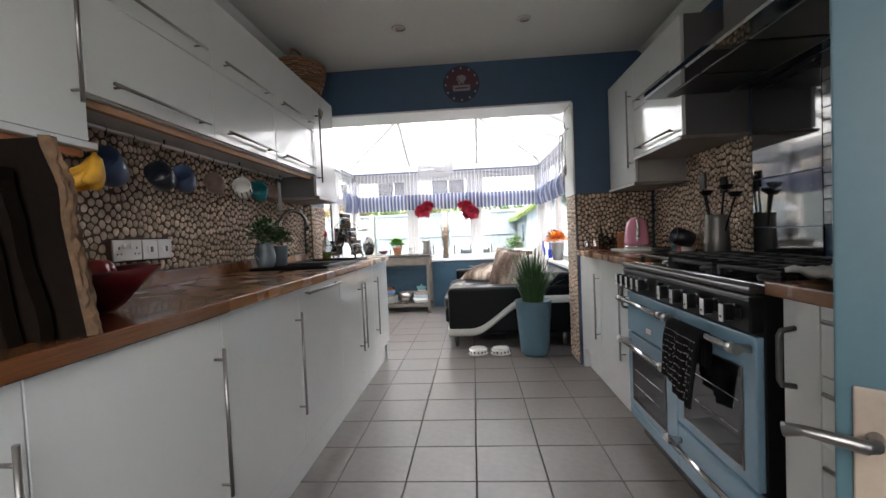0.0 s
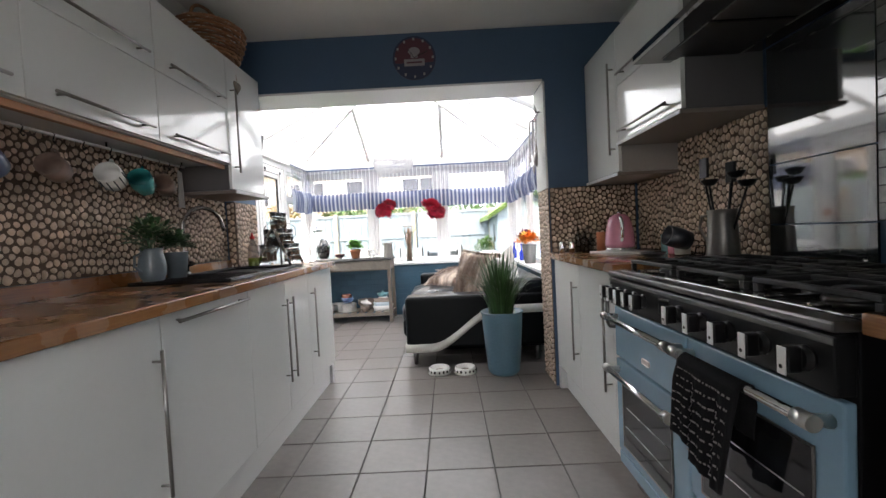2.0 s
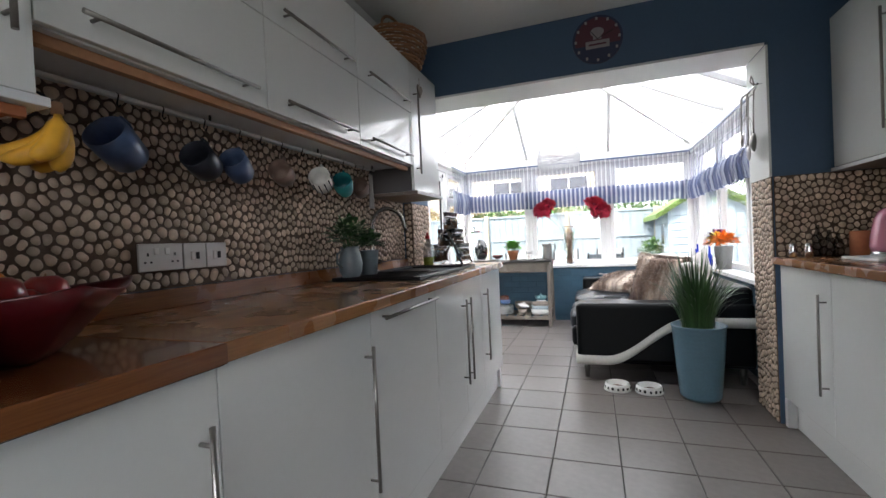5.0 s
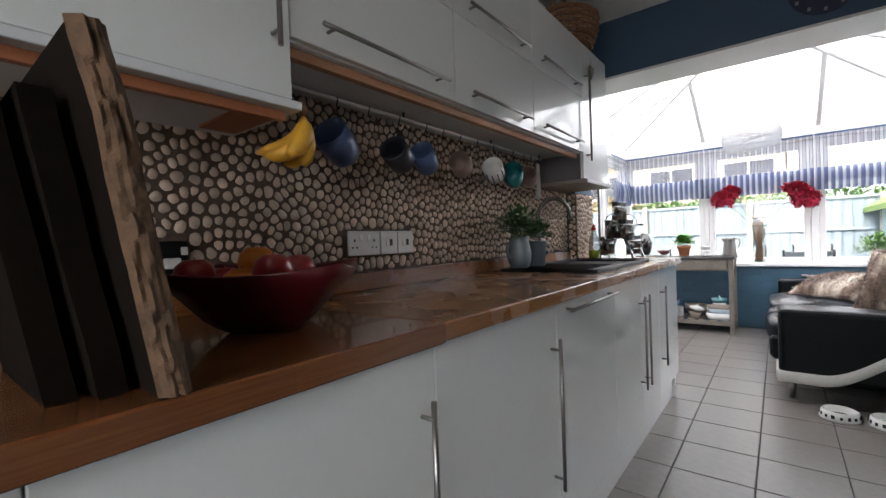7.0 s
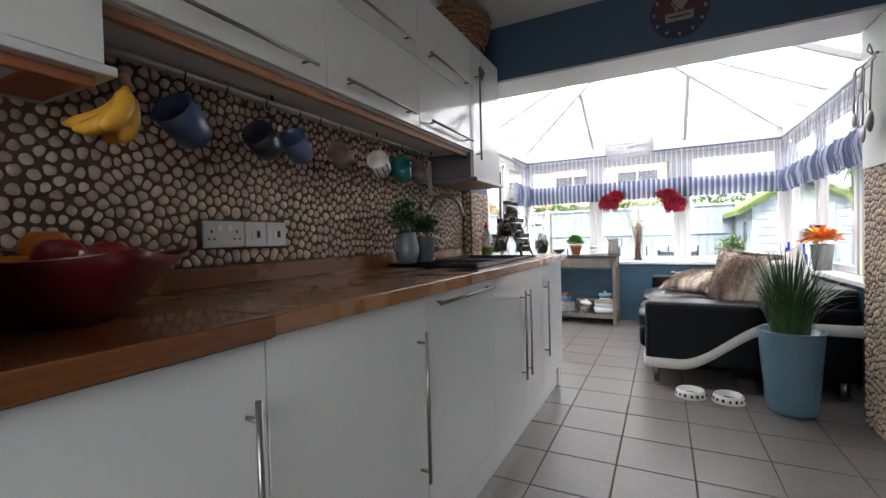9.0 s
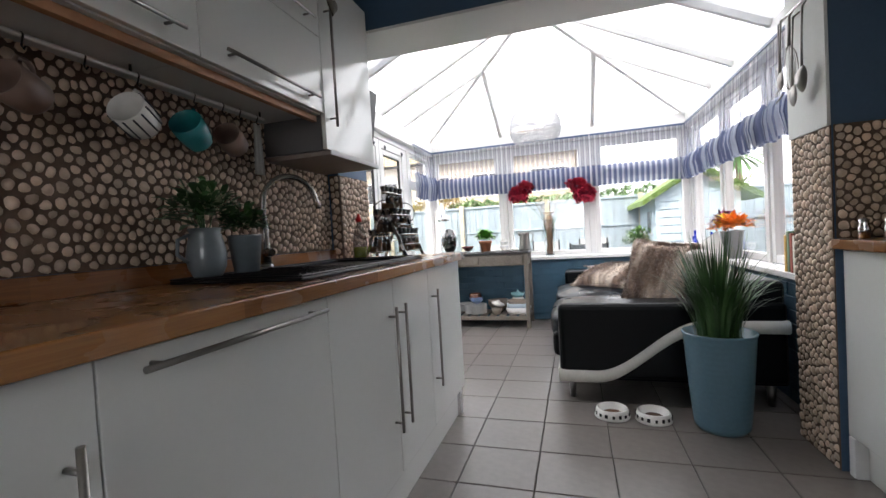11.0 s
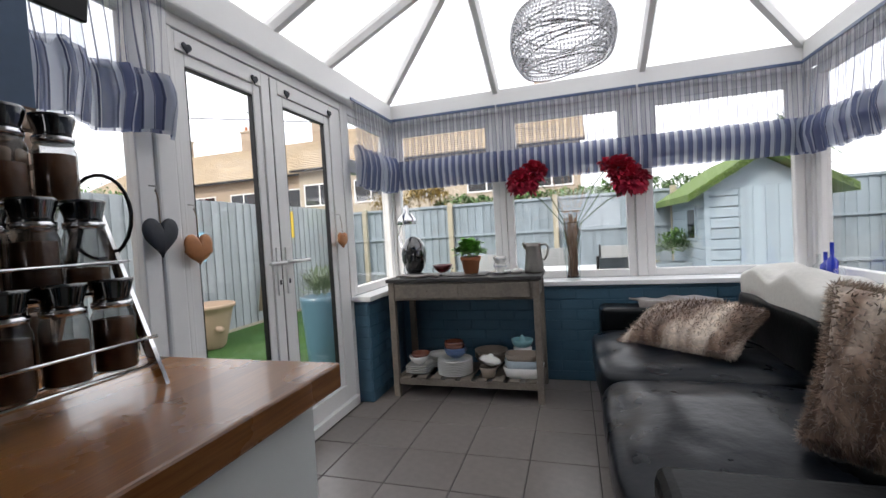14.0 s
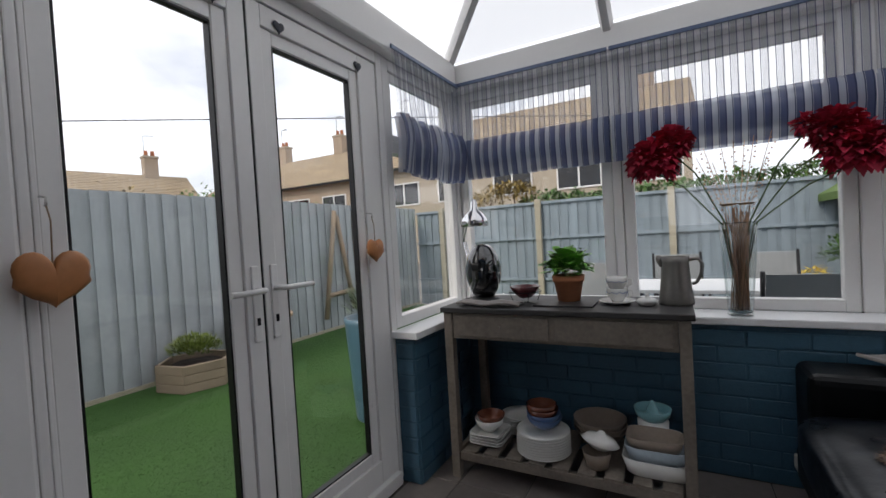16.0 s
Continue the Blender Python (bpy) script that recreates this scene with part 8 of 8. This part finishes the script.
tree("tree", -15.5, 12.0, 4.0, 1.3, M_HEDGE, "round leafy tree beyond the fence")
tree("tree", -15.0, 17.5, 3.6, 1.0, M_HEDGE, "small leafy tree before the houses")
tree("tree", -16.0, 8.0, 3.4, 1.6, M_AUTUMN, "autumn leafed tree beyond the fence")
# cordyline with a head of strap leaves
cd = thing("cordyline", (3.3, 9.7, GZ), "tall cordyline with a spiky head of long strap leaves", "tree")
part("trunk", tube([(0, 0, 0), (.05, 0, 1.6), (0, 0, 2.55)], [.09, .07, .06], n=10), M_BARK, cd)
bm = bmesh.new()
for k in range(190):
    a, e_ = rnd.uniform(0, 6.28), rnd.uniform(-.3, 1.3)
    leaf(bm, (0, 0, 2.5), (math.cos(a) * math.cos(e_), math.sin(a) * math.cos(e_), math.sin(e_)), rnd.uniform(.7, 1.05), .035, .45, 0, 5)
part("strap_leaves", bm, M_HEDGE, cd)

# terraces of houses
def terrace(name, x, y, rz, length, depth, eave, ridge, label, wins, chimneys, wallm=None):
    t = thing(name, (x, y, GZ), label, "house", "", rz)
    part("wall", box(-length / 2, length / 2, 0, depth, 0, eave, .01), wallm or M_HBRICK, t)
    bm = bmesh.new()
    L2, o = length / 2 + .25, .35
    pr = [(-o, eave - .15), (depth / 2, ridge), (depth + o, eave - .15), (depth + o, eave), (depth / 2, ridge + .18), (-o, eave)]
    ra, rb = ([bm.verts.new((xx, yy, zz)) for yy, zz in pr] for xx in (-L2, L2))
    for k in range(6):
        bm.faces.new((ra[k], ra[(k + 1) % 6], rb[(k + 1) % 6], rb[k]))
    bm.faces.new(ra[::-1])
    bm.faces.new(rb)
    bmesh.ops.recalc_face_normals(bm, faces=bm.faces)
    rf = part("roof", bm, M_ROOFT, t, "brown tiled pitched roof")
    bm = bmesh.new()
    nrow = 22
    for k in range(nrow):
        a, b = k / nrow, (k + 1) / nrow
        y0, z0 = -o + (depth / 2 + o) * a, eave + (ridge + .18 - eave) * a
        y1, z1 = -o + (depth / 2 + o) * b, eave + (ridge + .18 - eave) * b
        n_ = int(length / .9)
        for q in range(n_):
            x0, x1 = -L2 + 2 * L2 * q / n_, -L2 + 2 * L2 * (q + 1) / n_
            v = [bm.verts.new(p) for p in ((x0, y0, z0 + .05), (x1, y0, z0 + .05), (x1, y1, z1 + .015), (x0, y1, z1 + .015), (x0, y0, z0 + .005), (x1, y0, z0 + .005))]
            bm.faces.new(v[:4])
            bm.faces.new((v[4], v[5], v[1], v[0]))
    q = part("tile_courses", bm, M_ROOFT, rf)
    q["kind"] = "stuff"
    part("gutter", box(-L2, L2, -o - .12, -o, eave - .14, eave - .03, .01), M_BLACK, t)
    for wx, wz, ww, wh in wins:
        w = part("window", ring(wx - ww / 2, wx + ww / 2, wz, wz + wh, .07, -.06, -.002, "x", bev=.005), M_UPVC, t)
        part("mullion", box(wx - .035, wx + .035, -.05, -.004, wz + .07, wz + wh - .07), M_UPVC, w)
        part("window_pane", box(wx - ww / 2 + .06, wx + ww / 2 - .06, -.03, -.006, wz + .06, wz + wh - .06), M_OVEN, w)
    for cx in chimneys:
        c = part("chimney", box(cx - .42, cx + .42, depth / 2 - .35, depth / 2 + .35, ridge - .4, ridge + 1.35, .02), M_HBRICK, t)
        part("chimney_cap", box(cx - .48, cx + .48, depth / 2 - .41, depth / 2 + .41, ridge + 1.351, ridge + 1.5, .02), M_HREND, c)
        part("aerial", tube([(cx - .3, depth / 2, ridge + 1.5), (cx - .3, depth / 2, ridge + 2.9), (cx + .35, depth / 2, ridge + 2.95)], .018, None, 5), M_BLACK, c, "thin television aerial")
        for q in range(4):
            part("aerial_rod", tube([(cx - .15 + q * .14, depth / 2 - .22, ridge + 2.93), (cx - .15 + q * .14, depth / 2 + .22, ridge + 2.93)], .012, n=4), M_BLACK, c)
        for s in (-.2, .2):
            part("chimney_pot", lathe([(0, 0), (.14, 0), (.11, .35), (.13, .38), (0, .38)], n=10, at=(cx + s, depth / 2, ridge + 1.5)), M_TERRA, c)
    return t


wz = 3.1
terrace("terraced_house", -23.5, 22.0, 0, 17.5, 11, 5.1, 8.1, "long brown-roofed brick terrace with white windows and chimneys", [(x, wz, 1.9, 1.2) for x in (-7.5, -4.5, -1.5, 1.5, 4.5, 7.5)], (-5.5, .5, 6.5))
terrace("terraced_house", -7.2, 21.0, 0, 14.5, 11, 5.1, 8.3, "brown-roofed rendered terrace with white windows", [(x, wz, 1.9, 1.2) for x in (-6, -3, 0, 3, 6)], (-5, 5.5), M_HREND)
terrace("brick_house", -30.0, 13.5, 78, 13, 7, 4.0, 6.6, "brown-roofed brick house beyond the fence", [(x, 2.2, 1.8, 1.2) for x in (-4, 0, 4)], (4.5,))
ns = thing("neighbour_house", (-9.2, 4.55, GZ), "corner of a red brick house with a flat stone coping", "house", "", 0)
part("wall", box(-4, 0, -6, 0, 0, 3.25, .01), M_HBRICK, ns)
part("coping", box(-4.1, .12, -6.1, .12, 3.251, 3.36, .01), M_HREND, ns)
bm = bmesh.new()
for r in range(44):
    for c in range(6):
        y = -c * .225 - (.11 if r % 2 else 0)
        box(.001, .014, y - .21, y, r * .075 + .004, r * .075 + .069, 0, bm)
q = part("bricks", bm, mat("neighbour_brick", (0.36, 0.13, 0.075), 0.85, var=.2, island=.25), ns)
q["kind"] = "stuff"
cb = thing("overhead_cable", (-10, 4, 3.3), "thin black cable crossing the sky", "cable")
part("wire", tube([(-10, -2, 1.3), (0, 2, 0.45), (9, 16, 2.0)], .012, n=5), M_BLACK, cb)

# red parasol and water bottle-blue pot seen low through the far window
ps = thing("folded_parasol", (3.0, 3.4, GZ), "pink-red garden parasol behind the window", "parasol")
part("canopy", lathe([(.42, .95), (.40, 1.0), (.25, 1.35), (.02, 1.5), (0, 1.5)], n=16), mat("parasol_red", (0.62, 0.10, 0.10), 0.8, var=.1), ps)
part("pole", tube([(0, 0, 0), (0, 0, 1.55)], .02, n=8), M_ZINC, ps)

# ---- pieces of the floor and walls ----
fl = bpy.data.objects["floor"]
mesh_cache = {}
def tile_at(x0, x1, y0, y1):
    k = (round(x1 - x0, 3), round(y1 - y0, 3))
    if k not in mesh_cache:
        bm = box(0, k[0], 0, k[1], -.008, 0, .0025, seg=1)
        me_ = bpy.data.meshes.new("floor_tile")
        bm.to_mesh(me_)
        bm.free()
        me_.materials.append(M_TILE)
        mesh_cache[k] = me_
    o = new("floor_tile", mesh_cache[k])
    o.parent = fl
    o.location = (x0, y0, 0)
for i in range(-6, 5):
    for j in range(-9, 13):
        x0, x1, y0, y1 = i * T + .0025, (i + 1) * T - .0025, j * T + .0025, (j + 1) * T - .0025
        if j * T < YW0:
            if i * T < -1.0 or i * T > 1.2:
                continue
        x0 = max(x0, CL + .03)
        x1 = min(x1, WR if j * T < YW0 else CR - .12)
        y1 = min(y1, CB - .19)
        if x1 - x0 > .03 and y1 - y0 > .03:
            tile_at(x0, x1, y0, y1)

pebble_panel("pebble_wall_left", -1.90, YW0 - .001, TZ + .063, UZ0 + .02, (WL + .001, 0, 0), (0, 1, 0), (1, 0, 0), 1, near=-.95, label="splashback of cream pebbles set upright in brown grout above the long worktop", holes=((-.96, -.63, 1.06, 1.15), (-1.55, -1.45, 1.03, 1.13)))
pebble_panel("pebble_pier_left", YW0, YW1 + .012, TZ + .001, 1.405, (-1.329, 0, 0), (0, 1, 0), (1, 0, 0), 2, near=1.2, label="pebble covered side of the pier by the sink")
pebble_panel("pebble_pier_front", WL + .016, -1.329, TZ + .001, 1.405, (0, YW0 - .001, 0), (1, 0, 0), (0, -1, 0), 3, near=-1.36, label="narrow pebble covered front of the pier by the sink")
pebble_panel("pebble_wall_right", -.21, YW0 - .02, TZ + .001, 1.56, (WR - .001, 0, 0), (0, 1, 0), (-1, 0, 0), 4, near=.1, label="splashback of cream pebbles behind the kettle")
pebble_panel("pebble_wall_end", .875, WR - .016, TZ + .001, 1.39, (0, YW0 - .001, 0), (1, 0, 0), (0, -1, 0), 5, near=1.0, label="pebble covered end wall above the worktop")
pebble_panel("pebble_jamb", YW0, YW1, .002, 1.39, (.869, 0, 0), (0, 1, 0), (-1, 0, 0), 6, near=1.1, label="pebble covered reveal of the opening down to the floor")


def brick_course(parent, axis, d, u0, u1, z0, z1, out, seed):
    n_ = random.Random(seed)
    h, w = .075, .225
    r = 0
    z = z0
    while z < z1 - .02:
        u = u0 - (w / 2 if r % 2 else 0)
        while u < u1:
            a, b = max(u + .005, u0), min(u + w - .005, u1)
            if b - a > .02:
                t = .008 + n_.uniform(-.0015, .0015)
                q = sorted((d + out * .0005, d + out * t))
                args = (a, b, *q) if axis == "x" else (*q, a, b)
                part("brick", box(*args, z + .004, min(z + h - .005, z1), .002, seg=1), M_BRICK, parent)
            u += w
        z += h
        r += 1
brick_course(bpy.data.objects["dado_back"], "x", CB - .185, -1.74, CR - .13, .0, DZ - .002, -1, 1)
brick_course(bpy.data.objects["dado_left"], "y", -1.752, 3.44, CB - .2, .0, DZ - .002, 1, 2)
brick_course(bpy.data.objects["dado_left"], "x", 3.44, CL + .01, -1.755, .0, DZ - .002, -1, 3)
brick_course(bpy.data.objects["dado_right"], "y", CR - .12, YW1 + .01, CB - .2, .0, DZ - .002, -1, 4)

# fill lamp added to brighten the kitchen, in an assumed opening behind the doorway
back = bpy.data.lights.new("window_daylight", "AREA")
back.shape, back.size, back.size_y, back.energy, back.color = "RECTANGLE", 1.5, 1.0, 0.6, (1, 0.97, 0.93)
bl = new("window_daylight", back)
bl.matrix_world = look((0, -3.45, 1.55), (0, 0, 1.2))
